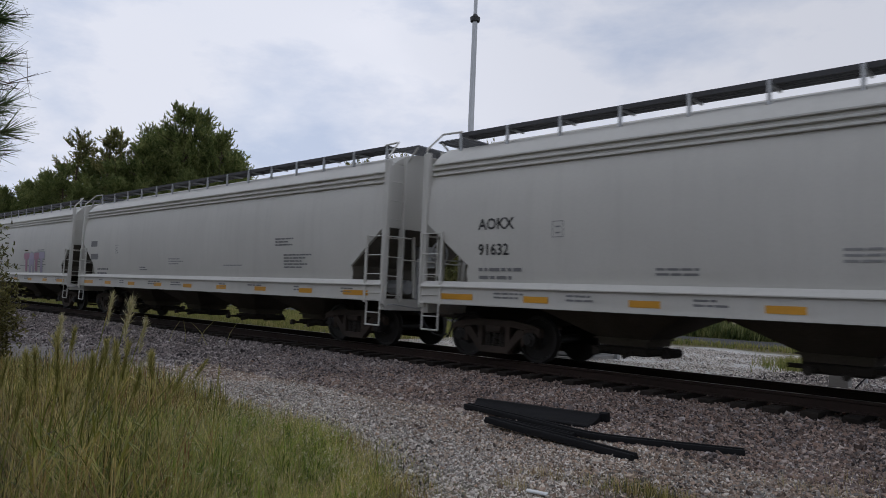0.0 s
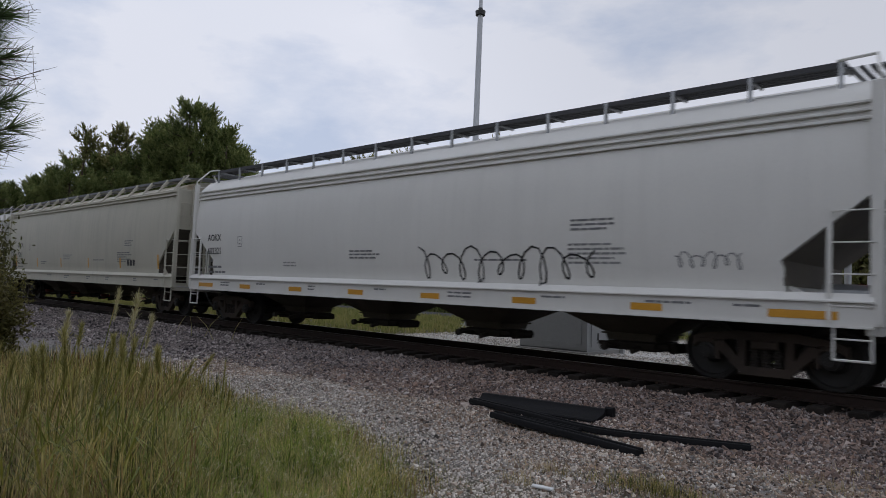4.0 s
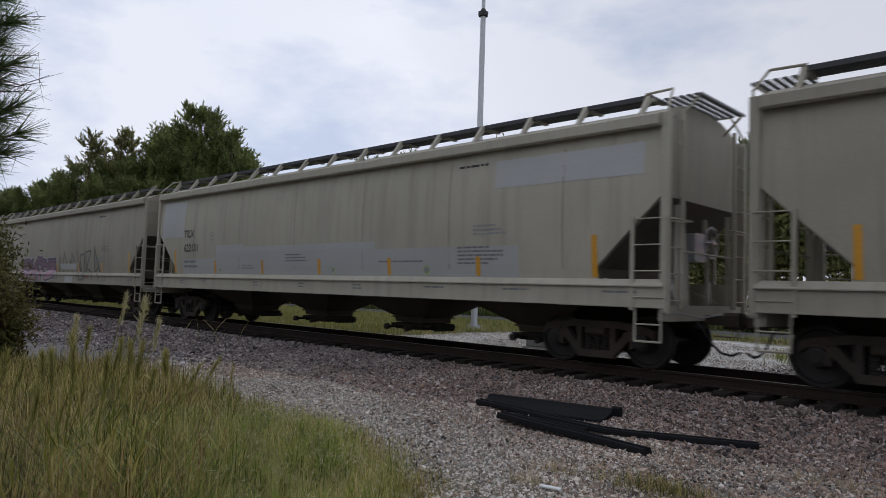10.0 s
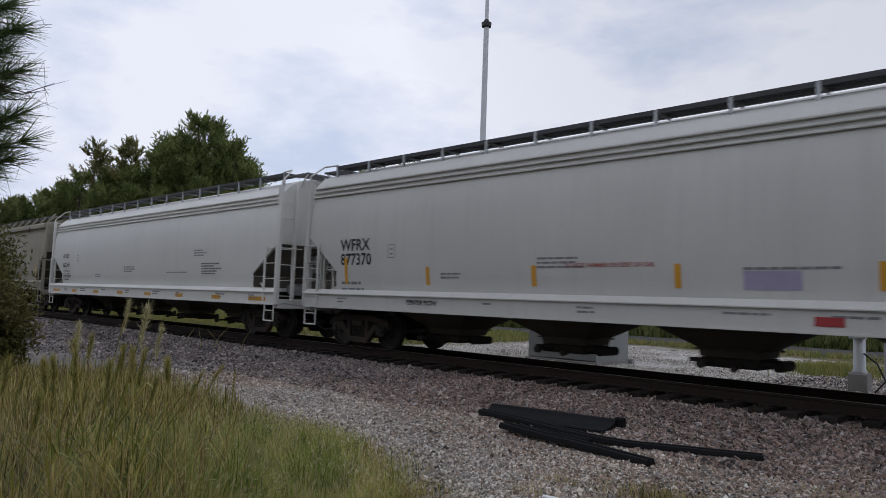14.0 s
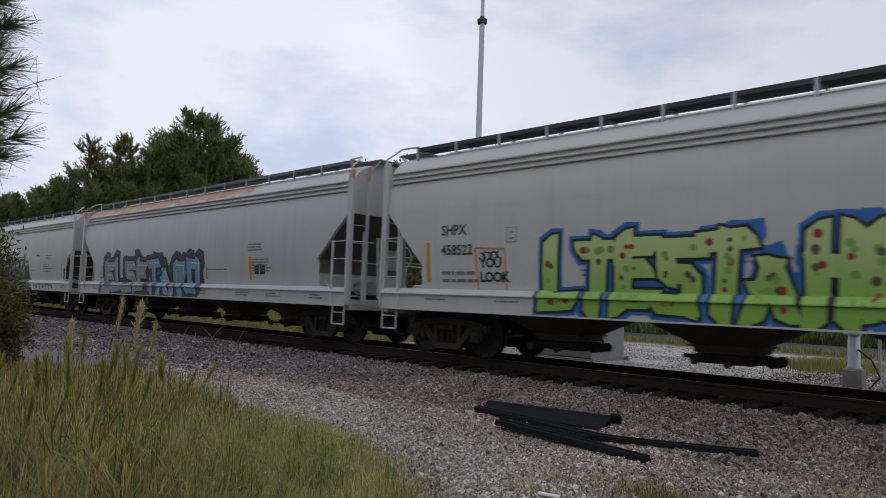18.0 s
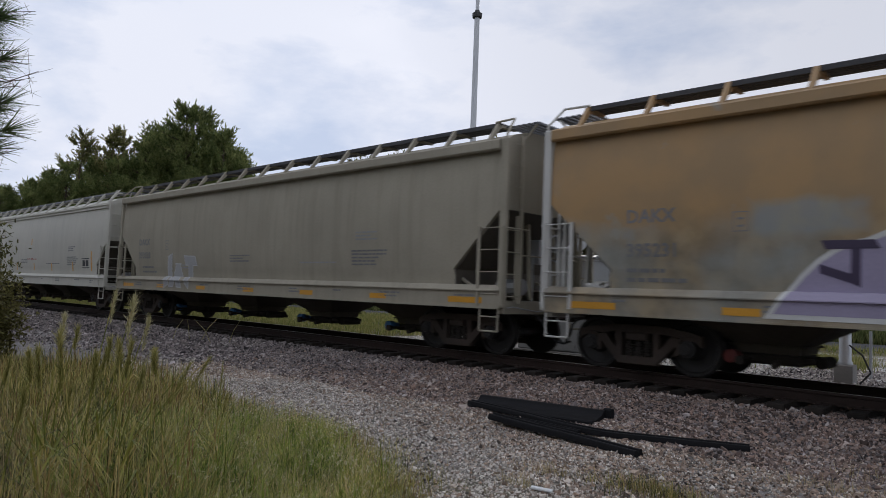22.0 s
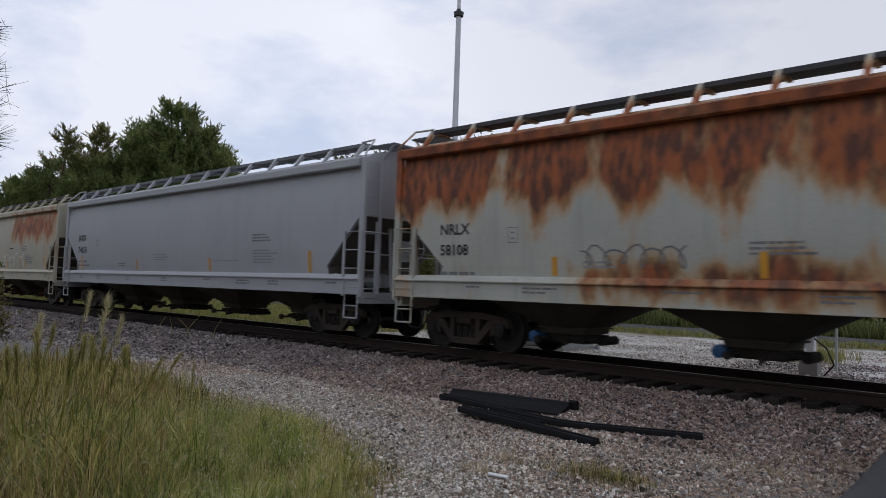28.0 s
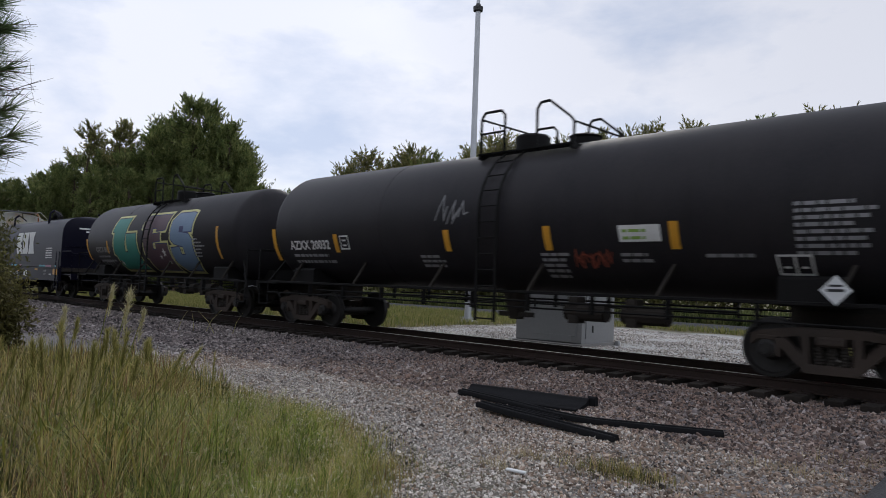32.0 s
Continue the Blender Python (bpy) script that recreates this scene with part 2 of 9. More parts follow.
M = {
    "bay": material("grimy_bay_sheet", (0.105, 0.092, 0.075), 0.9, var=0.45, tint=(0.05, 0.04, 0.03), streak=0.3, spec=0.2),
    "under": material("grimy_underframe", (0.020, 0.018, 0.016), 0.9, var=0.4, tint=(0.045, 0.037, 0.03), spec=0.25),
    "blue_cap": material("faded_blue_cap_paint", (0.03, 0.12, 0.28), 0.6, var=0.3),
    "red_cap": material("faded_red_cap_paint", (0.16, 0.03, 0.025), 0.7, var=0.4),
    "black_cast": material("black_cast_steel", (0.012, 0.011, 0.011), 0.8, var=0.5, tint=(0.024, 0.02, 0.018), bump=0.3, spec=0.2),
    "truckm": material("rusty_cast_steel", (0.030, 0.0255, 0.022), 0.85, var=0.5, tint=(0.06, 0.043, 0.034), bump=0.3, spec=0.3),
    "wheelm": material("oily_wheel_steel", (0.022, 0.020, 0.019), 0.6, 0.2, var=0.4),
    "tread": material("polished_tread", (0.35, 0.34, 0.33), 0.3, 0.9, var=0.2),
    # slope: grime plus the shade of the open car ends, mixed into one dark tone
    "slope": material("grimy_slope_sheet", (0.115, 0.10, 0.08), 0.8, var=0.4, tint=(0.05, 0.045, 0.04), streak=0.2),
    "hose": material("black_rubber", (0.015, 0.015, 0.016), 0.7, var=0.3),
    "grate": material("galvanised_grating", (0.16, 0.165, 0.175), 0.55, 0.5, var=0.3),
    "grate_dark": material("weathered_grating", (0.06, 0.06, 0.065), 0.7, 0.2, var=0.3),
    "ink": material("black_stencil_paint", (0.02, 0.02, 0.022), 0.6, var=0.3),
    "faded": material("faded_stencil_paint", (0.20, 0.20, 0.205), 0.7, var=0.4),
    "faint": material("faint_stencil_paint", (0.30, 0.30, 0.30), 0.7, var=0.4),
    "white": material("white_stencil_paint", (0.72, 0.72, 0.70), 0.6, var=0.25),
    "wfaint": material("worn_white_paint", (0.30, 0.30, 0.31), 0.6, var=0.4),
    "yellow": material("yellow_reflective_tape", (0.62, 0.30, 0.025), 0.45, var=0.3),
    "redink": material("red_stencil_paint", (0.35, 0.08, 0.07), 0.6, var=0.3),
    "patch": material("fresh_grey_touch_up", (0.37, 0.375, 0.365), 0.5, var=0.12),
    "patch2": material("pale_touch_up", (0.47, 0.48, 0.48), 0.5, var=0.12),
    "rail": material("rusty_rail_side", (0.034, 0.021, 0.017), 0.85, var=0.4, tint=(0.016, 0.012, 0.010), bump=0.3, spec=0.25),
    "railtop": material("worn_rail_head", (0.22, 0.21, 0.2), 0.35, 0.8, var=0.2),
    "tie": material("creosoted_timber", (0.016, 0.013, 0.011), 0.95, var=0.5, tint=(0.03, 0.025, 0.021), bump=0.6, bump_scale=30, obj_rand=0.35, spec=0.2),
    "alu": material("brushed_aluminium_sheet", (0.33, 0.335, 0.335), 0.42, 0.6, var=0.15, scale=3),
    "galv": material("galvanised_steel", (0.42, 0.43, 0.44), 0.45, 0.7, var=0.2),
    "concrete": material("weathered_concrete", (0.24, 0.23, 0.215), 0.9, var=0.3, bump=0.4),
    "dark": material("black_signal_paint", (0.02, 0.02, 0.02), 0.5, var=0.3),
    "asphalt": material("asphalt", (0.06, 0.06, 0.062), 0.9, var=0.3, bump=0.6, bump_scale=150),
    "plastic": material("black_weathered_rail_seal", (0.007, 0.007, 0.008), 0.75, var=0.4, tint=(0.012, 0.012, 0.013), bump=0.15, spec=0.14),
    "redlit": glow("lit_red_lens", (1.0, 0.02, 0.015), 6.0),
    "redoff": material("unlit_red_lens", (0.10, 0.008, 0.012), 0.2, var=0.2),
    "sign": material("white_sign_face", (0.62, 0.63, 0.63), 0.5, var=0.15),
    "green_sign": material("green_sign_face", (0.02, 0.22, 0.14), 0.5, var=0.1),
    "bark": material("pine_bark", (0.10, 0.07, 0.05), 0.95, var=0.5, bump=0.8, bump_scale=14),
    "pine_a": foliage("dark_pine_needles", [(0.0, (0.065, 0.09, 0.03)), (0.5, (0.16, 0.20, 0.065)), (1.0, (0.30, 0.32, 0.12))], 0.6, 0.5, 0.5),
    "pine_b": foliage("olive_pine_needles", [(0.0, (0.08, 0.09, 0.035)), (0.5, (0.185, 0.195, 0.07)), (1.0, (0.34, 0.29, 0.12))], 0.6, 0.5, 0.5),
    "leaf": material("mixed_broadleaf", (0.13, 0.155, 0.05), 0.6, var=0.4, tint=(0.21, 0.17, 0.07), island=0.6, trans=0.45, spec=0.3),
    "needle": material("near_pine_needles", (0.075, 0.13, 0.05), 0.5, var=0.3, tint=(0.15, 0.15, 0.06), island=0.4, trans=0.35),
    "shrubm": material("scrub_leaves", (0.085, 0.092, 0.028), 0.6, var=0.4, tint=(0.15, 0.115, 0.045), island=0.6, trans=0.35, spec=0.25),
    "grassm": foliage("green_grass", [(0.0, (0.03, 0.035, 0.008)), (0.25, (0.12, 0.14, 0.026)), (0.5, (0.25, 0.24, 0.05)), (0.8, (0.56, 0.44, 0.18)), (1.0, (0.17, 0.08, 0.032))], 0.5, 0.3, 2.2, 0.5),
    "lush": foliage("lush_green_blades", [(0.0, (0.05, 0.08, 0.012)), (0.4, (0.17, 0.245, 0.03)), (0.75, (0.32, 0.37, 0.07)), (1.0, (0.55, 0.49, 0.17))], 0.45, 0.35, 2.5, 0.35),
    "softgrass": foliage("soft_verge_grass", [(0.0, (0.11, 0.12, 0.02)), (0.4, (0.28, 0.285, 0.05)), (0.75, (0.50, 0.43, 0.14)), (1.0, (0.80, 0.60, 0.33))], 0.55, 0.35, 2.0),
    "deadgrass": material("dead_brown_grass", (0.115, 0.066, 0.03), 0.7, var=0.4, tint=(0.08, 0.055, 0.03), island=0.6, trans=0.2),
    "fieldgrass": foliage("rough_field_grass", [(0.0, (0.13, 0.16, 0.04)), (0.5, (0.23, 0.235, 0.075)), (1.0, (0.34, 0.29, 0.12))]),
    "hedge": foliage("roadside_weeds", [(0.0, (0.045, 0.065, 0.02)), (0.5, (0.12, 0.145, 0.045)), (1.0, (0.25, 0.25, 0.10))]),
    "drygrass": foliage("dry_grass", [(0.0, (0.22, 0.17, 0.08)), (0.5, (0.40, 0.32, 0.16)), (1.0, (0.55, 0.47, 0.28))]),
    "plume": foliage("seed_plume", [(0.0, (0.13, 0.135, 0.03)), (0.5, (0.32, 0.29, 0.09)), (1.0, (0.56, 0.48, 0.22))], 0.6, 0.35),
    "pale_plume": foliage("ripe_seed_plume", [(0.0, (0.30, 0.28, 0.12)), (0.5, (0.52, 0.47, 0.28)), (1.0, (0.74, 0.68, 0.50))], 0.6, 0.4),
    "ballast": foliage("grimy_granite_ballast", [(0.0, (0.035, 0.028, 0.026)), (0.3, (0.135, 0.093, 0.076)), (0.55, (0.205, 0.16, 0.14)), (0.8, (0.27, 0.18, 0.14)), (1.0, (0.40, 0.34, 0.30))], 0.9, 0.0, 0.5, 0.18),
    "ballast_grey": foliage("grey_granite_ballast", [(0.0, (0.03, 0.027, 0.027)), (0.3, (0.115, 0.098, 0.095)), (0.55, (0.19, 0.165, 0.16)), (0.8, (0.245, 0.205, 0.19)), (1.0, (0.42, 0.38, 0.36))], 0.9, 0.0, 0.5, 0.15),
    "stone": foliage("crushed_granite", [(0.0, (0.05, 0.042, 0.038)), (0.3, (0.20, 0.142, 0.105)), (0.55, (0.30, 0.24, 0.195)), (0.8, (0.38, 0.27, 0.195)), (1.0, (0.60, 0.53, 0.45))], 0.9, 0.0, 0.6, 0.15),
    "stone_l": foliage("pale_limestone", [(0.0, (0.10, 0.09, 0.08)), (0.35, (0.34, 0.305, 0.265)), (0.7, (0.50, 0.455, 0.405)), (1.0, (0.72, 0.67, 0.61))], 0.9, 0.0, 0.6, 0.12),
    "steel_dark": material("black_pipe_paint", (0.008, 0.0075, 0.0075), 0.7, var=0.3, spec=0.15),
}
# car paints
P = {
    "aokx": material("pale_grey_car_paint", (0.51, 0.50, 0.465), 0.55, var=0.10, streak=0.12),
    "white": material("white_car_paint", (0.65, 0.64, 0.605), 0.5, var=0.07, streak=0.08),
    "cream": material("cream_grey_car_paint", (0.47, 0.455, 0.395), 0.6, var=0.12, streak=0.16),
    "tan": material("dusty_tan_car_paint", (0.40, 0.375, 0.305), 0.7, var=0.16, streak=0.35, spec=0.2),
    "tan2": material("grimy_tan_car_paint", (0.345, 0.32, 0.26), 0.7, var=0.18, streak=0.4, spec=0.2),
    "brown": material("dirty_taupe_car_paint", (0.335, 0.31, 0.25), 0.7, var=0.2, streak=0.4, spec=0.2),
    "lgrey": material("light_grey_car_paint", (0.51, 0.50, 0.47), 0.55, var=0.1, streak=0.14),
    "dakx": material("ivory_car_paint", (0.425, 0.395, 0.305), 0.65, var=0.12, streak=0.18, spec=0.3),
    "iarx": material("cool_grey_car_paint", (0.36, 0.365, 0.385), 0.6, var=0.1, streak=0.1),
    "taupe": material("stained_grey_car_paint", (0.335, 0.305, 0.24), 0.7, var=0.2, streak=0.3, spec=0.2),
    "blue": material("dark_blue_car_paint", (0.0035, 0.0035, 0.012), 0.42, var=0.2, tint=(0.008, 0.007, 0.016), spec=0.15),
    "tank": material("black_tank_paint", (0.016, 0.015, 0.018), 0.5, var=0.35, tint=(0.032, 0.029, 0.030), streak=0.2, spec=0.15),
}
P["gacx"] = stained(material("soiled_cream_car_paint", (0.455, 0.435, 0.36), 0.6, var=0.12, streak=0.2),
                    (0.30, 0.20, 0.10), -1, 30, 4.1, 4.6, 1.5, 0.45, 0.7, 0.2)
P["rtop"] = stained(material("grey_paint_rusty_roofline", (0.48, 0.48, 0.465), 0.45, var=0.1, streak=0.15),
                    (0.34, 0.12, 0.04), 0, 13, 4.06, 4.5, 0.8, 0.22, 0.42, 0.12, (1, 1, 1), 0.95, (0.40, 0.26, 0.14))
P["orange"] = stained(stained(material("blue_grey_repaint", (0.27, 0.285, 0.27), 0.55, var=0.2, streak=0.2),
                              (0.36, 0.215, 0.085), -2, 22, 2.35, 5.0, 0.42, 0.10, 0.36, 0.5, (0.8, 0.8, 0.9), 0.95, (0.30, 0.19, 0.085)),
                      (0.31, 0.235, 0.13), -2, 22, 0.8, 2.6, 0.7, 0.25, 0.6, 0.4, (1, 1, 1), 0.75)
for x0, x1, z0, z1 in ((13.05, 14.75, 1.5, 3.2), (10.3, 11.9, 1.5, 2.5), (14.75, 16.6, 3.25, 4.2), (3.6, 5.2, 2.2, 2.75), (8.2, 9.8, 2.0, 2.9), (6.0, 7.2, 2.5, 3.2), (16.2, 17.0, 2.5, 3.3)):
    stained(P["orange"], (0.225, 0.24, 0.235), x0, x1, z0, z1, 1.1, 0.18, 0.50, 0.12, (1, 1, 0.8), 0.85, (0.27, 0.265, 0.22))
P["rustpatch"] = stained(stained(material("ivory_paint_with_rust", (0.42, 0.395, 0.315), 0.65, var=0.1, streak=0.12),
                                 (0.36, 0.10, 0.018), 12.4, 17.6, 2.95, 4.0, 1.2, 0.10, 0.30, 0.45, (1.2, 1, 0.6), 0.97, (0.15, 0.042, 0.011), halo=(0.40, 0.25, 0.12)),
                         (0.28, 0.09, 0.025), 7, 17.5, 4.05, 4.3, 1.2, 0.40, 0.55, 0.2)
P["rusty"] = stained(stained(material("grey_paint_heavy_rust", (0.44, 0.44, 0.39), 0.6, var=0.22, streak=0.35, spec=0.3),
                             (0.30, 0.075, 0.014), -0.5, 16.6, 2.85, 4.5, 1.5, 0.155, 0.34, 0.45, (1.4, 1, 0.5), 0.96, (0.085, 0.024, 0.009), 1.74, 0.4, (0.42, 0.25, 0.11)),
                     (0.28, 0.075, 0.016), 4.2, 11.2, 1.0, 1.95, 1.6, 0.24, 0.42, 0.35, (1.2, 1, 0.6), 0.92, (0.10, 0.03, 0.012), 2.6, 1.0, (0.42, 0.27, 0.12))
stained(P["rusty"], (0.26, 0.07, 0.018), -1, 17.5, 4.02, 4.30, 1.4, 0.24, 0.46, 0.05, (1, 1, 1), 0.92, (0.12, 0.035, 0.013))


# ---- mesh helpers ----
class Geo:
    """Collects vertices and faces of one part."""

    def __init__(self):
        self.v, self.f = [], []

    def add(self, vs, fs):
        k = len(self.v)
        self.v += [tuple(p) for p in vs]
        self.f += [tuple(i + k for i in q) for q in fs]
        return self

    def box(self, x0, x1, y0, y1, z0, z1, c=0.0):
        if c <= 0:
            return self.add([(x0, y0, z0), (x1, y0, z0), (x1, y1, z0), (x0, y1, z0), (x0, y0, z1), (x1, y0, z1), (x1, y1, z1), (x0, y1, z1)],
                            [(3, 2, 1, 0), (4, 5, 6, 7), (0, 1, 5, 4), (1, 2, 6, 5), (2, 3, 7, 6), (3, 0, 4, 7)])
        prof = [(y0 + c, z0), (y1 - c, z0), (y1, z0 + c), (y1, z1 - c), (y1 - c, z1), (y0 + c, z1), (y0, z1 - c), (y0, z0 + c)]
        return self.prism(prof, x0, x1)

    def prism(self, prof, x0, x1):
        """A profile in y, z (anticlockwise seen from +x) drawn out along x."""
        n = len(prof)
        vs = [(x0, y, z) for y, z in prof] + [(x1, y, z) for y, z in prof]
        fs = [(i, (i + 1) % n, n + (i + 1) % n, n + i) for i in range(n)]
        fs = [q[::-1] for q in fs] + [tuple(range(n)), tuple(range(2 * n - 1, n - 1, -1))]
        return self.add(vs, [q[::-1] for q in fs])

    def prism_y(self, prof, y0, y1):
        """A profile in x, z drawn out along y."""
        n = len(prof)
        vs = [(x, y0, z) for x, z in prof] + [(x, y1, z) for x, z in prof]
        fs = [(i, (i + 1) % n, n + (i + 1) % n, n + i) for i in range(n)]
        return self.add(vs, fs + [tuple(range(n))[::-1], tuple(range(n, 2 * n))])

    def tube(self, a, b, r, seg=6, r2=None):
        a, b = Vector(a), Vector(b)
        d = (b - a).normalized()
        u = d.orthogonal().normalized()
        w = d.cross(u)
        r2 = r if r2 is None else r2
        vs = []
        for p, q in ((a, r), (b, r2)):
            for i in range(seg):
                t = 2 * math.pi * i / seg
                vs.append(p + (u * math.cos(t) + w * math.sin(t)) * q)
        fs = [(i, (i + 1) % seg, seg + (i + 1) % seg, seg + i) for i in range(seg)]
        return self.add(vs, fs + [tuple(range(seg))[::-1], tuple(range(seg, 2 * seg))])

    def path(self, pts, r, seg=6):
        for a, b in zip(pts, pts[1:]):
            self.tube(a, b, r, seg)
        return self

    def lathe(self, prof, axis="y", seg=20, at=(0, 0, 0)):
        """prof: (distance along the axis, radius) rings, closed at both ends."""
        vs, n = [], len(prof)
        for s, r in prof:
            for i in range(seg):
                t = 2 * math.pi * i / seg
                c, d = r * math.cos(t), r * math.sin(t)
                p = {"y": (c, s, d), "x": (s, c, d), "z": (c, d, s)}[axis]
                vs.append((p[0] + at[0], p[1] + at[1], p[2] + at[2]))
        fs = [(k * seg + i, k * seg + (i + 1) % seg, (k + 1) * seg + (i + 1) % seg, (k + 1) * seg + i) for k in range(n - 1) for i in range(seg)]
        return self.add(vs, fs + [tuple(range(seg))[::-1], tuple(range((n - 1) * seg, n * seg))])

    def stack(self, rings):
        """Closed skin over rings of equally many points."""
        n = len(rings[0])
        fs = [(k * n + i, k * n + (i + 1) % n, (k + 1) * n + (i + 1) % n, (k + 1) * n + i) for k in range(len(rings) - 1) for i in range(n)]
        return self.add([p for r in rings for p in r], fs + [tuple(range(n))[::-1], tuple(range((len(rings) - 1) * n, len(rings) * n))])

    def mesh(self, name, mat, smooth=35):
        me = bpy.data.meshes.new(name)
        me.from_pydata(self.v, [], self.f)
        bm = bmesh.new()
        bm.from_mesh(me)
        bmesh.ops.recalc_face_normals(bm, faces=bm.faces)
        bm.to_mesh(me)
        bm.free()
        me.materials.append(mat)
        if smooth:
            me.polygons.foreach_set("use_smooth", [True] * len(me.polygons))
            me.set_sharp_from_angle(angle=radians(smooth))
        return me


CACHE = {}


def cached(key, make, mat, smooth=35):
    k = (key, mat.name)
    if k not in CACHE:
        CACHE[k] = make().mesh(key[0] if isinstance(key, tuple) else key, mat, smooth)
    return CACHE[k]


def part(name, geo, mat, parent, label="", at=None, smooth=35):
    """Links a Geo, or a mesh that is shared, as ONE object under a thing or under a part."""
    me = geo if isinstance(geo, bpy.types.Mesh) else geo.mesh(name, mat, smooth)
    ob = new(name, me)
    ob.parent = parent
    if at is not None:
        ob.matrix_basis = at if isinstance(at, Matrix) else Matrix.Translation(at)
    if label:
        tagged(ob, label)
    return ob


def thing(name, label, category, at=None, group="", kind=""):
    ob = new(name)
    if at is not None:
        ob.matrix_basis = at
    return tagged(ob, label, category, group, kind)


def fast_mesh(name, verts, faces, mat, smooth=False):
    """A mesh from numpy arrays: verts (n, 3), faces (m, k)."""
    me = bpy.data.meshes.new(name)
    m, k = faces.shape
    me.vertices.add(len(verts))
    me.vertices.foreach_set("co", np.asarray(verts, np.float32).ravel())
    me.loops.add(m * k)
    me.loops.foreach_set("vertex_index", np.asarray(faces, np.int32).ravel())
    me.polygons.add(m)
    me.polygons.foreach_set("loop_start", np.arange(0, m * k, k, dtype=np.int32))
    me.polygons.foreach_set("use_smooth", np.full(m, smooth))
    me.update(calc_edges=True)
    me.materials.append(mat)
    return me


# ---- ground, track ----
def ground_height(x, y):
    """Gravel level, rising over the ballast shoulder to the ties."""
    d = np.abs(y)
    z = np.interp(d, [0, 1.25, 1.9, 3.6, 4.6], [-0.265, -0.275, -0.30, -0.40, -0.42])
    z = z + 0.016 * np.sin(x * 1.9 + y * 0.7) * (d > 1.6) + 0.012 * np.sin(x * 0.8 - y * 1.7) * (d > 1.6)
    bank = np.clip((-y - 7.2) / 3.0, 0, 1) * np.clip((-x - 3.0) / 4.0, 0, 1)
    return z + 0.10 * bank


def ground_material():
    m = bpy.data.materials.new("ground_gravel_and_grass")
    m.use_nodes = True
    n, l = m.node_tree.nodes, m.node_tree.links
    b = n["Principled BSDF"]
    b.inputs["Roughness"].default_value = 0.95
    co = n.new("ShaderNodeTexCoord")
    sep = n.new("ShaderNodeSeparateXYZ")
    l.new(co.outputs["Object"], sep.inputs[0])

    def tex(kind, scale, **kw):
        t = n.new(kind)
        t.inputs["Scale"].default_value = scale
        for k, v in kw.items():
            t.inputs[k].default_value = v
        l.new(co.outputs["Object"], t.inputs["Vector"])
        return t

    def ramp(src, stops):
        r = n.new("ShaderNodeValToRGB")
        e = r.color_ramp.elements
        while len(e) < len(stops):
            e.new(0.5)
        for i, (p, c) in enumerate(stops):
            e[i].position, e[i].color = p, (*c, 1)
        l.new(src, r.inputs[0])
        return r.outputs[0]

    def mix(f, a, c):
        k = n.new("ShaderNodeMix")
        k.data_type = "RGBA"
        l.new(f, k.inputs[0])
        l.new(a, k.inputs[6])
        l.new(c, k.inputs[7])
        return k.outputs[2]

    def rng(src, a, c, lo=0.0, hi=1.0):
        r = n.new("ShaderNodeMapRange")
        r.inputs["From Min"].default_value, r.inputs["From Max"].default_value = a, c
        r.inputs["To Min"].default_value, r.inputs["To Max"].default_value = lo, hi
        l.new(src, r.inputs["Value"])
        return r.outputs[0]

    def mth(op, a, c):
        k = n.new("ShaderNodeMath")
        k.operation = op
        for i, v in enumerate((a, c)):
            if isinstance(v, (int, float)):
                k.inputs[i].default_value = v
            else:
                l.new(v, k.inputs[i])
        return k.outputs[0]

    cell = tex("ShaderNodeTexVoronoi", 20.0)
    big = tex("ShaderNodeTexNoise", 0.5, Detail=5.0)
    wob = mth("MULTIPLY", mth("SUBTRACT", big.outputs["Fac"], 0.5), 3.0)
    # ballast ground coloured dark so that gaps between the stones look shaded
    ballast = ramp(cell.outputs["Color"], [(0.0, (0.035, 0.029, 0.026)), (0.5, (0.08, 0.066, 0.06)), (1.0, (0.15, 0.125, 0.11))])
    pale = ramp(cell.outputs["Color"], [(0.0, (0.30, 0.295, 0.285)), (0.5, (0.44, 0.435, 0.42)), (1.0, (0.58, 0.575, 0.56))])
    turf = ramp(tex("ShaderNodeTexNoise", 3.0, Detail=8.0).outputs["Fac"], [(0.3, (0.05, 0.05, 0.018)), (0.5, (0.11, 0.095, 0.04)), (0.75, (0.20, 0.165, 0.08))])
    yw = mth("ADD", sep.outputs["Y"], wob)
    col = mix(rng(yw, 2.6, 3.4), ballast, pale)
    # dusty paler track on the near side
    near = mth("MULTIPLY", rng(yw, -3.7, -4.6), rng(big.outputs["Fac"], 0.35, 0.6, 0.25, 0.7))
    col = mix(near, col, ramp(cell.outputs["Color"], [(0.0, (0.12, 0.11, 0.10)), (1.0, (0.36, 0.34, 0.32))]))
    # grass field beyond the track, and beyond the gravel apron
    xw = mth("ADD", sep.outputs["X"], wob)
    far_left = mth("MULTIPLY", rng(xw, -18.0, -19.0), rng(yw, 3.0, 4.0))
    far_back = rng(yw, 15.0, 16.5)
    far_back = mth("MULTIPLY", far_back, rng(yw, 3.4, 4.4))
    col = mix(mth("MAXIMUM", far_left, far_back), col, turf)
    # grass verge on the camera's side
    verge = mth("MULTIPLY", rng(yw, -6.9, -7.6), rng(xw, -3.2, -4.6))
    behind = rng(yw, -11.5, -12.5)
    col = mix(mth("MAXIMUM", verge, behind), col, turf)
    l.new(col, b.inputs["Base Color"])
    fine = tex("ShaderNodeTexNoise", 45.0, Detail=4.0)
    bp = n.new("ShaderNodeBump")
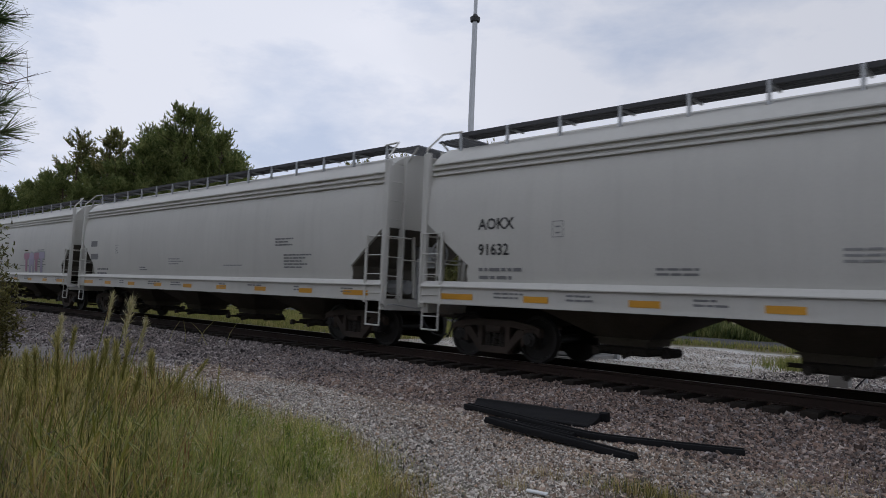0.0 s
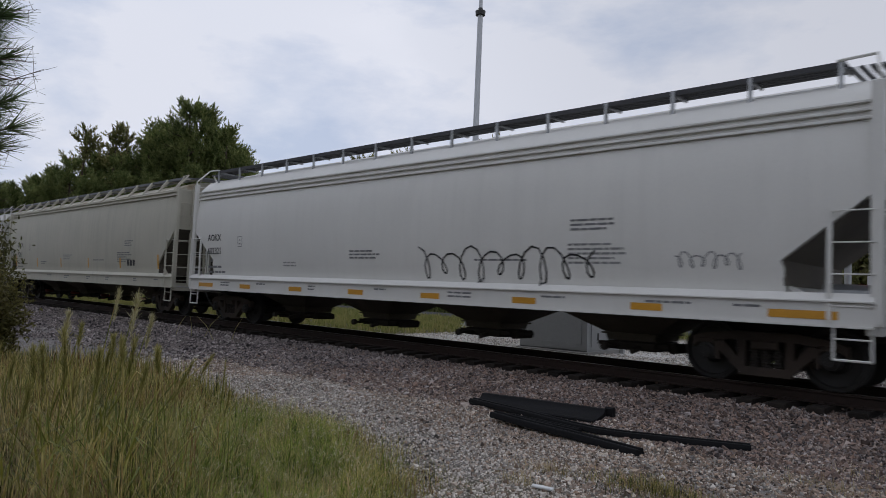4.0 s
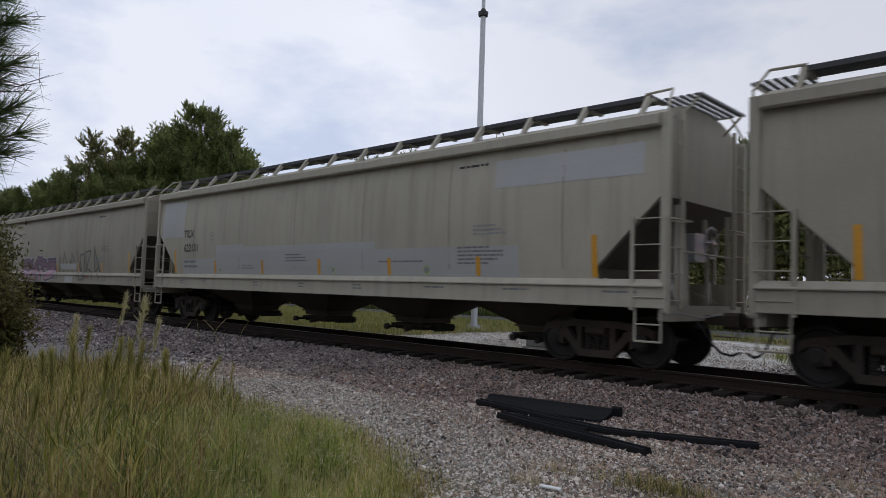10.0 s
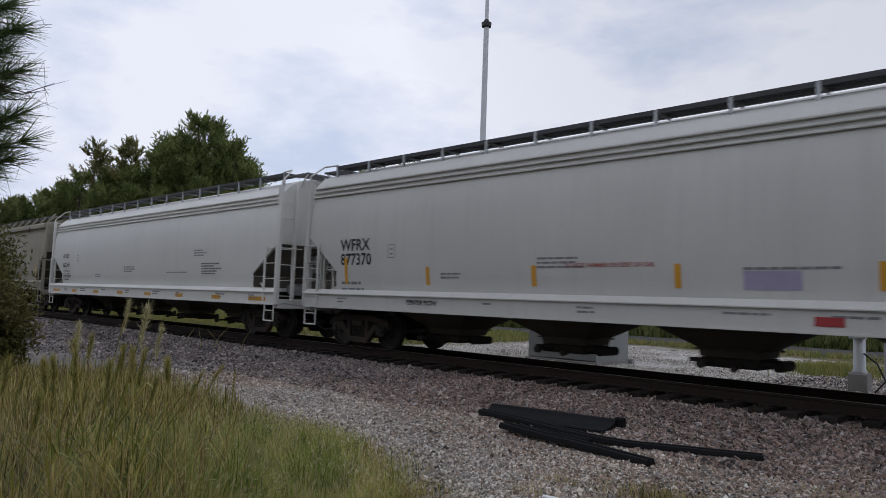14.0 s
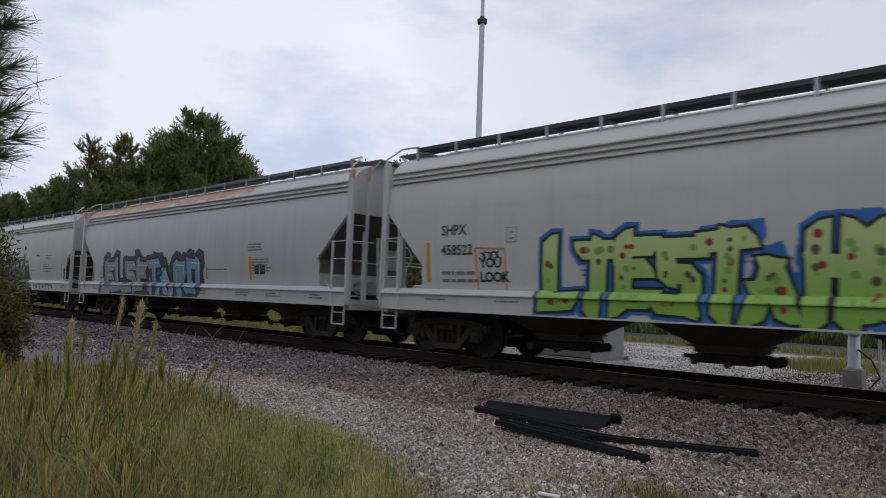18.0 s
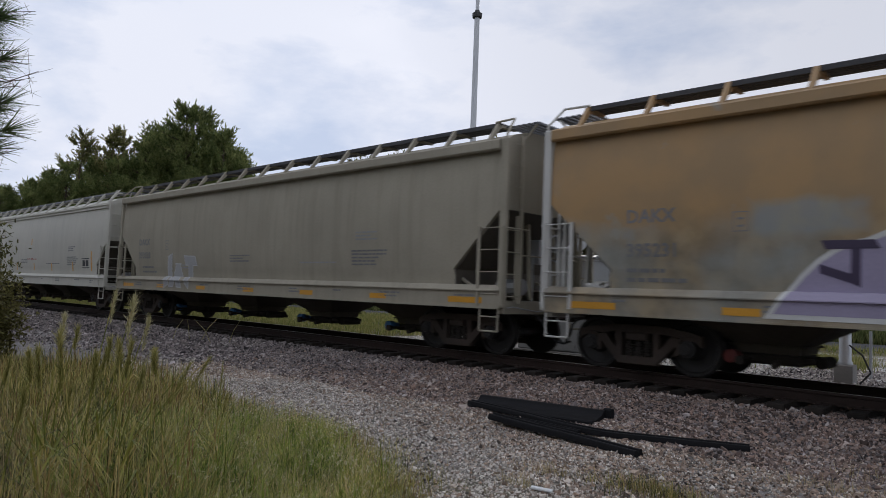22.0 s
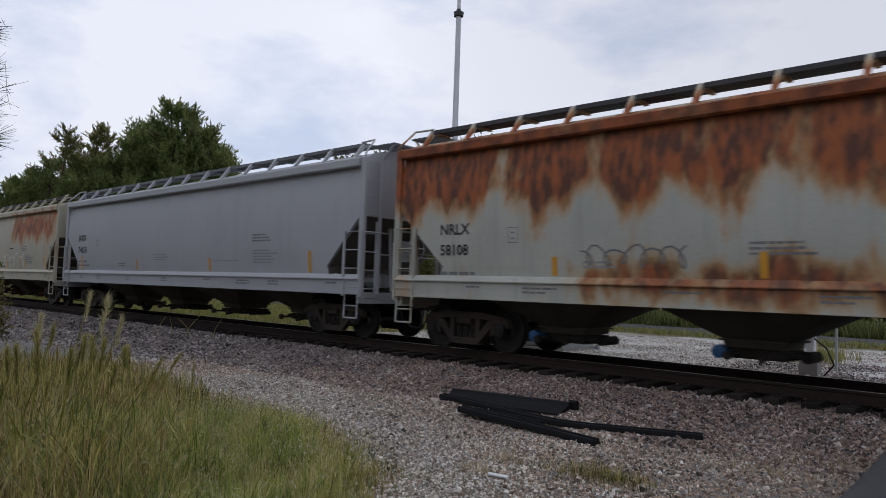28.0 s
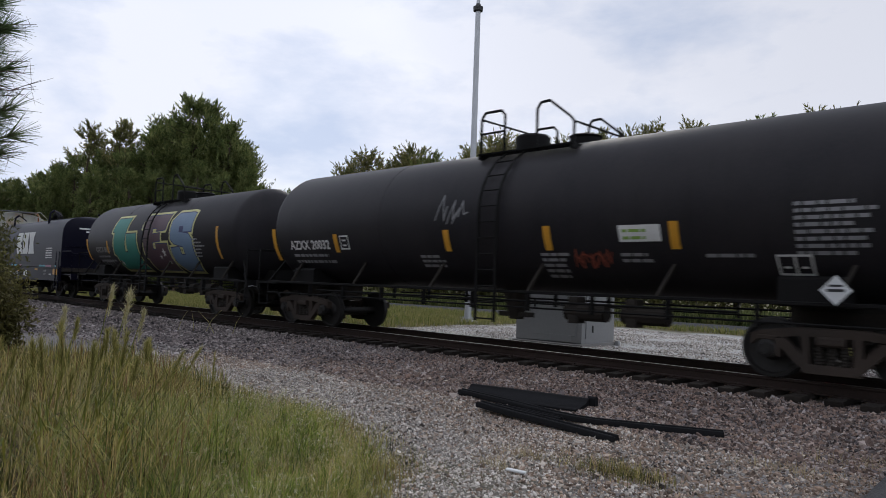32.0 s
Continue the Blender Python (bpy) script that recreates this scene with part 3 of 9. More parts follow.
    bp.inputs["Strength"].default_value, bp.inputs["Distance"].default_value = 0.9, 0.03
    l.new(mth("ADD", cell.outputs["Distance"], fine.outputs["Fac"]), bp.inputs["Height"])
    l.new(bp.outputs[0], b.inputs["Normal"])
    return m


def build_ground():
    xs = np.concatenate([[-3000, -1200, -500, -250, -150], np.arange(-100, -26, 4), np.arange(-26, 4, 0.25), np.arange(4, 40, 4), [60, 150, 400, 1200, 3000]])
    ys = np.concatenate([[-3000, -800, -200, -80], np.arange(-40, -14, 2), np.arange(-14, 6, 0.2), np.arange(6, 40, 2), [60, 120, 300, 900, 3000]])
    X, Y = np.meshgrid(xs, ys, indexing="ij")
    Z = ground_height(X, Y)
    a, b = X.shape
    i = np.arange(a * b).reshape(a, b)
    faces = np.stack([i[:-1, :-1], i[1:, :-1], i[1:, 1:], i[:-1, 1:]], -1).reshape(-1, 4)
    g = new("ground", fast_mesh("ground", np.stack([X, Y, Z], -1).reshape(-1, 3), faces, ground_material(), True))
    tagged(g, "grey ballast and pale gravel ground running into grassy verges", "ground", kind="structure")


build_ground()


def asphalt_road():
    road = Geo()
    prof = [(-40, -0.40), (-5.0, -0.36), (-2.2, -0.05), (-0.86, -0.012), (-0.86, -0.3), (-40, -0.7)]
    road.stack([[(-1.75 + 0.22 * (-y) if y > -8 else 0.0, y, z) for y, z in prof], [(9.0, y, z) for y, z in prof]])
    r = new("road", road.mesh("road", M["asphalt"]))
    tagged(r, "dark asphalt road climbing to the level crossing", "road", kind="structure")
    road = Geo()
    prof = [(0.86, -0.012), (2.4, -0.05), (6.0, -0.34), (40, -0.38), (40, -0.7), (0.86, -0.3)]
    road.stack([[(-1.3, y, z) for y, z in prof], [(9.0, y, z) for y, z in prof]])
    r = new("road_beyond_track", road.mesh("road_beyond_track", M["asphalt"]))
    tagged(r, "dark asphalt road beyond the level crossing", "road", kind="structure")
    lane = Geo().box(-160, -1.32, 19.0, 24.5, -0.6, -0.375)
    r = new("frontage_road", lane.mesh("frontage_road", M["asphalt"]))
    tagged(r, "grey asphalt lane running along the far verge", "road", kind="structure")


asphalt_road()


def build_track():
    track = thing("railway_track", "rusty steel rails spiked to dark creosoted timber ties", "railway track", kind="structure")
    prof = [(-0.075, -0.182), (0.075, -0.182), (0.075, -0.168), (0.015, -0.15), (0.012, -0.05), (0.036, -0.04), (0.036, -0.008),
            (0.028, -0.002), (-0.028, -0.002), (-0.036, -0.008), (-0.036, -0.04), (-0.012, -0.05), (-0.015, -0.15), (-0.075, -0.168)]
    for s in (-1, 1):
        part("rail", Geo().prism([(y + s * 0.753, z) for y, z in prof], -170, 60), M["rail"], track, "rusty steel rail")
        part("running_surface", Geo().box(-170, 60, s * 0.753 - 0.027, s * 0.753 + 0.027, -0.004, 0.0), M["railtop"], track, "polished rail head")
    rnd = random.Random(4)
    tie_mesh = cached("tie", lambda: Geo().box(-0.115, 0.115, -1.3, 1.3, -0.36, -0.185, 0.012), M["tie"])
    plate = cached("tie_plate", lambda: Geo().box(-0.09, 0.09, -0.17, 0.17, -0.185, -0.172).box(-0.03, -0.01, -0.11, -0.085, -0.172, -0.14).box(0.01, 0.03, 0.085, 0.11, -0.172, -0.14), M["rail"])
    n = 0
    x = -128.0
    while x < 8:
        if n < 275:
            t = part("tie", tie_mesh, None, track, at=pose(x + rnd.uniform(-0.03, 0.03), rnd.uniform(-0.06, 0.06), rnd.uniform(-0.012, 0.008), 0, 0, rnd.uniform(-1.6, 1.6)))
            if x > -26 and x < -1.5:
                for s in (-1, 1):
                    part("tie_plate", plate, None, t, at=(0, s * 0.753, 0))
        x += 0.495
        n += 1


build_track()


def stones(name, n, area, size, mat, label, height=ground_height, seed=1, keep=None):
    """Loose crushed stones lying on the ground, one object."""
    r = np.random.default_rng(seed)
    x, y = r.uniform(area[0], area[1], n), r.uniform(area[2], area[3], n)
    if keep is not None:
        k = keep(x, y, r)
        x, y = x[k], y[k]
    n = len(x)
    corner = np.array([(1, 0, 0), (-1, 0, 0), (0, 1, 0), (0, -1, 0), (0, 0, 1), (0, 0, -1)], float)
    v = corner[None] * r.uniform(0.6, 1.25, (n, 6, 1)) + r.normal(0, 0.16, (n, 6, 3))
    v = v * r.uniform(0.65, 1.25, (n, 1, 3)) * (size * np.exp(r.normal(0, 0.36, n)))[:, None, None] * 0.6
    q = r.normal(size=(n, 4))
    q /= np.linalg.norm(q, axis=1, keepdims=True)
    a, b, c, d = q.T
    R = np.stack([1 - 2 * (c * c + d * d), 2 * (b * c - a * d), 2 * (b * d + a * c), 2 * (b * c + a * d), 1 - 2 * (b * b + d * d), 2 * (c * d - a * b),
                  2 * (b * d - a * c), 2 * (c * d + a * b), 1 - 2 * (b * b + c * c)], -1).reshape(n, 3, 3)
    v = np.einsum("nij,nkj->nki", R, v)
    v += np.stack([x, y, height(x, y) + size * 0.12], -1)[:, None, :]
    f = np.array([(0, 2, 4), (2, 1, 4), (1, 3, 4), (3, 0, 4), (2, 0, 5), (1, 2, 5), (3, 1, 5), (0, 3, 5)])
    faces = (f[None] + (np.arange(n) * 6)[:, None, None]).reshape(-1, 3)
    ob = new(name, fast_mesh(name, v.reshape(-1, 3), faces, mat))
    return tagged(ob, label, "gravel", kind="stuff")


def off_ties(x, y, r):
    grass = y < np.interp(x, [-16, -10.7, -8.1, -6.4, -4.5, -3.7, -3.0], [-6.4, -6.95, -7.1, -7.3, -8.05, -9.0, -10.6]) - 0.35
    on_end = (np.abs(y) > 1.0) & (r.random(len(x)) < 0.5)
    return ~(~on_end & (np.abs(y) < 1.36) & (((x + 128.0) / 0.495 % 1 < 0.27) | ((x + 128.0) / 0.495 % 1 > 0.73))) & ~((np.abs(np.abs(y) - 0.753) < 0.1)) & ~(x > -1.6 + 0.22 * -y) & ~grass


def on_path(x, y, r, soft=0.35):
    """The worn strip of pale chips between the verge and the ballast shoulder."""
    return y < np.interp(x, [-14, -12.1, -10.6, -9.9, -9.0, -7.57, -6.0, -4.84, -3.53, -2.5], [-6.8, -6.2, -4.7, -4.3, -4.75, -5.4, -5.95, -6.35, -7.3, -8.2]) + r.normal(0, soft, len(x))


stones("ballast_stones", 62000, (-15, 0.5, -4.6, -1.0), 0.034, M["ballast"], "grimy brownish crushed ballast stones beside the rails", seed=2, keep=lambda x, y, r: off_ties(x, y, r) & (r.random(len(x)) < np.clip((x + 12.5) / 4.5, 0.12, 0.75)))
stones("grey_ballast_stones", 52000, (-15, 0.5, -4.6, -1.0), 0.034, M["ballast_grey"], "grey crushed ballast stones beside the rails", seed=12, keep=lambda x, y, r: off_ties(x, y, r) & (r.random(len(x)) > np.clip((x + 12.5) / 4.5, 0.0, 0.65)))
stones("shoulder_stones", 24000, (-40, -15, -4.6, -1.0), 0.046, M["ballast_grey"], "grimy crushed ballast stones along the far stretch of track", seed=3, keep=off_ties)
stones("gravel", 84000, (-14, 0.5, -9.5, -3.4), 0.0245, M["stone"], "grey and brownish crushed gravel beside the track", seed=5,
       keep=lambda x, y, r: off_ties(x, y, r) & ((y < -4.4) | (r.random(len(x)) < 0.55)) & ~(on_path(x, y, r) & (r.random(len(x)) < 0.72)))
stones("pale_gravel", 92000, (-15, -2.4, -9.0, -3.9), 0.0215, M["stone_l"], "pale limestone chips on the trackside path", seed=6,
       keep=lambda x, y, r: off_ties(x, y, r) & (on_path(x, y, r) | (r.random(len(x)) < np.clip(0.34 + 0.10 * (-y - 5), 0.05, 0.5))))
stones("between_rail_stones", 9000, (-30, 0, -0.65, 1.6), 0.05, M["ballast"], "grimy ballast stones between and behind the rails", seed=7, keep=off_ties)
stones("apron_stones", 46000, (-19, -4, 2.5, 15), 0.032, M["stone_l"], "pale crushed stone apron round the signal cabinet", seed=8)
stones("far_side_ballast", 16000, (-9.5, -0.5, 1.6, 9.5), 0.042, M["ballast_grey"], "dark ballast stones round the signal foot", seed=10, keep=lambda x, y, r: (x + r.normal(0, 0.3, len(x)) > -7.6 + 0.32 * (y - 3)) & (r.random(len(x)) < 0.9))
stones("far_shoulder_gravel", 26000, (-44, -13.5, -10, -3.6), 0.05, M["ballast_grey"], "grey crushed gravel along the far stretch of verge", seed=9, keep=lambda x, y, r: y > -5.6 - 0.10 * (x + 14) * -1 + r.normal(0, 0.3, len(x)))


# ---- railway cars ----
WHEELSETS = []
CARS = []


def wheelset_geo():
    g = Geo()
    for s in (-1, 1):
        g.lathe([(s * 0.69, 0.16), (s * 0.69, 0.47), (s * 0.712, 0.482), (s * 0.722, 0.458), (s * 0.82, 0.455), (s * 0.825, 0.40), (s * 0.78, 0.38), (s * 0.765, 0.20), (s * 0.83, 0.15), (s * 0.83, 0.09)], "y", 28)
        g.lathe([(s * 0.83, 0.085), (s * 0.95, 0.085), (s * 0.955, 0.14), (s * 1.09, 0.14), (s * 1.10, 0.10), (s * 1.13, 0.09)], "y", 14)
        for k in range(3):
            t = k * 2.094
            g.lathe([(s * 1.10, 0.018), (s * 1.145, 0.018)], "y", 6, (0.055 * math.cos(t), 0, 0.055 * math.sin(t)))
    return g.lathe([(-0.9, 0.085), (0.9, 0.085)], "y", 12)


def side_frame_geo(s):
    """Cast truck side: arched top, sloping tension members, window for the springs, pedestal jaws over the bearings."""
    y0, y1 = (s * 0.93, s * 1.08) if s > 0 else (s * 1.08, s * 0.93)
    g = Geo()
    quads = [((-1.12, 0.50), (-1.12, 0.67), (-0.95, 0.73), (-1.0, 0.60)), ((-1.0, 0.60), (-0.95, 0.73), (-0.45, 0.80), (-0.45, 0.67)),
             ((-0.45, 0.67), (-0.45, 0.80), (0.45, 0.80), (0.45, 0.67)), ((0.45, 0.67), (0.45, 0.80), (0.95, 0.73), (1.0, 0.60)),
             ((1.0, 0.60), (0.95, 0.73), (1.12, 0.67), (1.12, 0.50)),
             ((-0.80, 0.60), (-0.62, 0.64), (-0.28, 0.26), (-0.36, 0.16)), ((0.62, 0.64), (0.80, 0.60), (0.36, 0.16), (0.28, 0.26)),
             ((-0.38, 0.14), (-0.36, 0.27), (0.36, 0.27), (0.38, 0.14)),
             ((-0.40, 0.25), (-0.40, 0.69), (-0.29, 0.69), (-0.29, 0.25)), ((0.29, 0.25), (0.29, 0.69), (0.40, 0.69), (0.40, 0.25)),
             ((-0.76, 0.34), (-0.76, 0.62), (-0.69, 0.62), (-0.69, 0.34)), ((0.69, 0.34), (0.69, 0.62), (0.76, 0.62), (0.76, 0.34))]
    for q in quads:
        g.prism_y(list(q), y0, y1)
    for x in (-0.889, 0.889):
        g.box(x - 0.13, x + 0.13, y0 - 0.01, y1 + 0.01, 0.585, 0.66, 0.012)
    return g


def spring_geo():
    return Geo().lathe([(0.27 + j * 0.0225, 0.072 if j % 2 else 0.060) for j in range(13)], "z", 8)


def truck(car, x, cast="truckm"):
    """Two-axle truck; its bolster carries the side frames, springs and rolling wheelsets."""
    t = part("truck", cached("truck", lambda: Geo().box(-0.19, 0.19, -1.12, 1.12, 0.54, 0.68, 0.03).box(-0.24, 0.24, -0.35, 0.35, 0.66, 0.80, 0.03).box(-0.62, -0.56, -0.9, 0.9, 0.30, 0.40).box(0.56, 0.62, -0.9, 0.9, 0.30, 0.40)
                             .box(-0.60, 0.60, -0.10, -0.04, 0.20, 0.26), M[cast]), None, car, "rusty cast steel truck bolster", at=(x, 0, 0))
    for s in (-1, 1):
        part("side_frame", cached(("side_frame", s), lambda s=s: side_frame_geo(s), M[cast]), None, t)
        for i in range(3):
            part("spring", cached("spring", spring_geo, M["under"]), None, t, at=(-0.17 + 0.17 * i, s * 1.0, 0))
        part("brake_beam", cached(("brake_beam", s), lambda s=s: Geo().box(s * 0.40, s * 0.47, -0.8, 0.8, 0.38, 0.46, 0.015).box(s * 0.42 - 0.04, s * 0.42 + 0.04, -0.82, -0.68, 0.3, 0.6).box(s * 0.42 - 0.04, s * 0.42 + 0.04, 0.68, 0.82, 0.3, 0.6), M["under"]), None, t)
        w = part("wheelset", cached("wheelset", wheelset_geo, M["wheelm"]), None, t)
        w.matrix_parent_inverse = Matrix.Translation((s * 0.889, 0, 0.457))
        WHEELSETS.append(w)


def coupler(car, x, s):
    """Draft gear, knuckle coupler and hanging air hose at an end; s: -1 at the low end, 1 at the high end."""
    part("coupler", cached(("coupler", s), lambda: Geo().box(min(0, s * 0.4), max(0, s * 0.4), -0.09, 0.09, 0.80, 0.96, 0.02).box(min(s * 0.36, s * 0.62), max(s * 0.36, s * 0.62), -0.17, 0.13, 0.74, 1.02, 0.05)
                            .box(min(s * 0.5, s * 0.66), max(s * 0.5, s * 0.66), 0.05, 0.16, 0.76, 1.0, 0.04), M["truckm"]), None, car, "rusty knuckle coupler", at=(x, 0, 0))
    pts = [(s * 0.02, -0.42, 0.82), (s * 0.14, -0.42, 0.70), (s * 0.24, -0.36, 0.50), (s * 0.38, -0.28, 0.34), (s * 0.52, -0.18, 0.30), (s * 0.63, -0.10, 0.36)]
    part("air_hose", cached(("air_hose", s), lambda: Geo().path(pts, 0.022).tube((s * -0.25, -0.42, 0.86), (s * 0.03, -0.42, 0.82), 0.03), M["hose"]), None, car, "black rubber air hose", at=(x, 0, 0))
    part("cut_lever", cached(("cut_lever", s), lambda: Geo().path([(s * 0.05, -1.45, 0.98), (s * 0.10, -1.35, 1.0), (s * 0.22, -0.7, 0.92), (s * 0.35, -0.12, 1.0)], 0.013), M["galv"]), None, car, "thin bent uncoupling lever", at=(x, 0, 0))


# -- lettering and painted shapes on a car's near side --
def text_shape(txt, size, spacing=1.0, bold=0.0):
    bold = bold or size * 0.022
    cu = bpy.data.curves.new("lettering", "FONT")
    cu.body, cu.size, cu.space_character, cu.offset, cu.resolution_u = txt, size, spacing, bold, 2
    ob = bpy.data.objects.new("lettering", cu)
    me = ob.to_mesh()
    v = [(p.co.x, p.co.y) for p in me.vertices]
    f = [tuple(p.vertices) for p in me.polygons]
    ob.to_mesh_clear()
    bpy.data.objects.remove(ob)
    bpy.data.curves.remove(cu)
    return v, f


def on_side(name, v, f, mat, car, x, z, side, lift=0.006, label="", cut=0.0):
    """Lays a flat shape (v in metres across and up from x, z) on the car's near side; side(z) is the half width there."""
    if not v:
        return None
    bm = bmesh.new()
    vs = [bm.verts.new((q[0] + x, -(q[2] if len(q) > 2 else 0.0), q[1] + z)) for q in v]
    for q in f:
        try:
            bm.faces.new([vs[i] for i in q])
        except ValueError:
            pass
    if cut:
        lo, hi = min(q[1] for q in v) + z, max(q[1] for q in v) + z
        levels = [k * cut for k in range(int(lo / cut) + 1, int(hi / cut) + 1)] + [h for h in (1.405, 1.412, 1.43, 1.536, 1.285, 1.292, 1.31, 1.416) if lo < h < hi]
        for h in sorted(levels):
            bmesh.ops.bisect_plane(bm, geom=bm.verts[:] + bm.edges[:] + bm.faces[:], plane_co=(0, 0, h), plane_no=(0, 0, 1))
        foot = 0.975 if side(1.30) > 1.65 else 1.095
        if lo < foot and name.startswith("graffiti"):
            bmesh.ops.bisect_plane(bm, geom=bm.verts[:] + bm.edges[:] + bm.faces[:], plane_co=(0, 0, foot), plane_no=(0, 0, 1), clear_inner=True)
    for p in bm.verts:
        p.co.y += -side(p.co.z) - lift
    bmesh.ops.recalc_face_normals(bm, faces=bm.faces)
    me = bpy.data.meshes.new(name)
    bm.to_mesh(me)
    bm.free()
    me.materials.append(mat)
    ob = new(name, me)
    ob.parent = car
    if label:
        tagged(ob, label)
    if name.endswith("stencil"):
        tagged(ob, kind="stuff")
    return ob


def rects(rows):
    v, f = [], []
    for x0, x1, y0, y1 in rows:
        k = len(v)
        v += [(x0, y0), (x1, y0), (x1, y1), (x0, y1)]
        f.append((k, k + 1, k + 2, k + 3))
    return v, f


def lines_of_writing(r, n, width, height=0.04, pitch=0.085):
    """Small writing too fine to read: rows of short bars, word by word."""
    rows = []
    for i in range(n):
        x, w = 0.0, width * r.uniform(0.6, 1.0)
        while x < w:
            k = min(r.uniform(0.08, 0.26), w - x)
            if k > 0.03:
                rows.append((x, x + k, -i * pitch, -i * pitch + height))
            x += k + height * 0.6
    return rects(rows)


def blob_letter(r, w, h, lean=0.15):
    """An outline like one fat spray-can letter: a block with bites taken out."""
    pts = []
    kinds = r.choice([0, 1, 2, 3])
    t = 0.30 * w
    if kinds == 0:
        pts = [(0, 0), (t * 1.1, 0), (t * 1.15, h * .36), (w - t, h * .36), (w - t, 0), (w, 0), (w, h * .7), (w * .8, h), (w * .2, h), (0, h * .75)]
    elif kinds == 1:
        pts = [(0, 0), (w, 0), (w * 1.02, h * .28), (t * 1.2, h * .30), (t * 1.2, h * .42), (w * .8, h * .44), (w * .8, h * .62), (t * 1.2, h * .66), (t * 1.2, h * .75), (w, h * .78), (w, h), (0, h)]
    elif kinds == 2:
        pts = [(w * .1, 0), (w * .85, 0), (w, h * .2), (w, h * .5), (w * .35, h * .62), (w * .4, h * .74), (w, h * .72), (w * .95, h), (w * .15, h), (0, h * .8), (0, h * .5), (w * .6, h * .36), (w * .55, h * .26), (0, h * .3)]
    else:
        pts = [(w * .3, 0), (w * .7, 0), (w * .72, h * .68), (w * 1.05, h * .7), (w * 1.08, h), (-w * .05, h), (-w * .02, h * .68), (w * .32, h * .66)]
    return [(x + lean * y + r.uniform(-.03, .03) * w, y + r.uniform(-.03, .03) * h) for x, y in pts]


def grown(pts, d):
    """The same outline pushed out by d."""
    out = []
    n = len(pts)
    area = sum(pts[i][0] * pts[(i + 1) % n][1] - pts[(i + 1) % n][0] * pts[i][1] for i in range(n))
    sg = 1 if area > 0 else -1
    for i in range(n):
        (ax, ay), (bx, by), (cx, cy) = pts[i - 1], pts[i], pts[(i + 1) % n]
        n1 = Vector((by - ay, ax - bx)).normalized() * sg
        n2 = Vector((cy - by, bx - cx)).normalized() * sg
        m = n1 + n2
        m = m.normalized() * d / max(0.45, math.sqrt(max(0.05, (1 + n1.dot(n2)) / 2))) if m.length > 1e-4 else n1 * d
        out.append((bx + m.x, by + m.y))
    return out


def rounded(pts, k=0.22):
    out = []
    n = len(pts)
    for i in range(n):
        a, b, c = Vector(pts[i - 1]), Vector(pts[i]), Vector(pts[(i + 1) % n])
        out += [tuple(b.lerp(a, k)), tuple(b * 0.5 + (a.lerp(b, 1 - k) + c.lerp(b, 1 - k)) * 0.25), tuple(b.lerp(c, k))]
    return out


SPRAY = {}


def spray(name, color):
    if name not in SPRAY:
        SPRAY[name] = material("spray_" + name, color, 0.5, var=0.3, tint=tuple(c * 0.6 for c in color))
    return SPRAY[name]


def faded_spray(name, low, high, z0, z1):
    """Spray paint that the writer let fade from one colour at the foot of the letters to another at their heads."""
    m = material("spray_" + name, low, 0.5, var=0.2, tint=tuple(c * 0.6 for c in low))
    n, l = m.node_tree.nodes, m.node_tree.links
    b = n["Principled BSDF"]
    prev = b.inputs["Base Color"].links[0].from_socket
    sep = n.new("ShaderNodeSeparateXYZ")
    l.new(n.new("ShaderNodeTexCoord").outputs["Object"], sep.inputs[0])
    t = n.new("ShaderNodeTexNoise")
    t.inputs["Scale"].default_value, t.inputs["Detail"].default_value = 2.5, 3
    k = n.new("ShaderNodeMath")
    k.operation = "MULTIPLY_ADD"
    l.new(t.outputs["Fac"], k.inputs[0])
    k.inputs[1].default_value = 0.5
    l.new(sep.outputs["Z"], k.inputs[2])
    r = n.new("ShaderNodeMapRange")
    r.inputs["From Min"].default_value, r.inputs["From Max"].default_value = z0 + 0.25, z1 + 0.25
    l.new(k.outputs[0], r.inputs["Value"])
    mx = n.new("ShaderNodeMix")
    mx.data_type = "RGBA"
    l.new(r.outputs[0], mx.inputs[0])
    l.new(prev, mx.inputs[6])
    mx.inputs[7].default_value = (*high, 1)
    l.new(mx.outputs[2], b.inputs["Base Color"])
    return m


def shape(car, pts, mat, side, lift, name="graffiti_fill", label="", cut=0.15):
    return on_side(name, pts, [tuple(range(len(pts)))], mat, car, 0, 0, side, lift, label, cut)


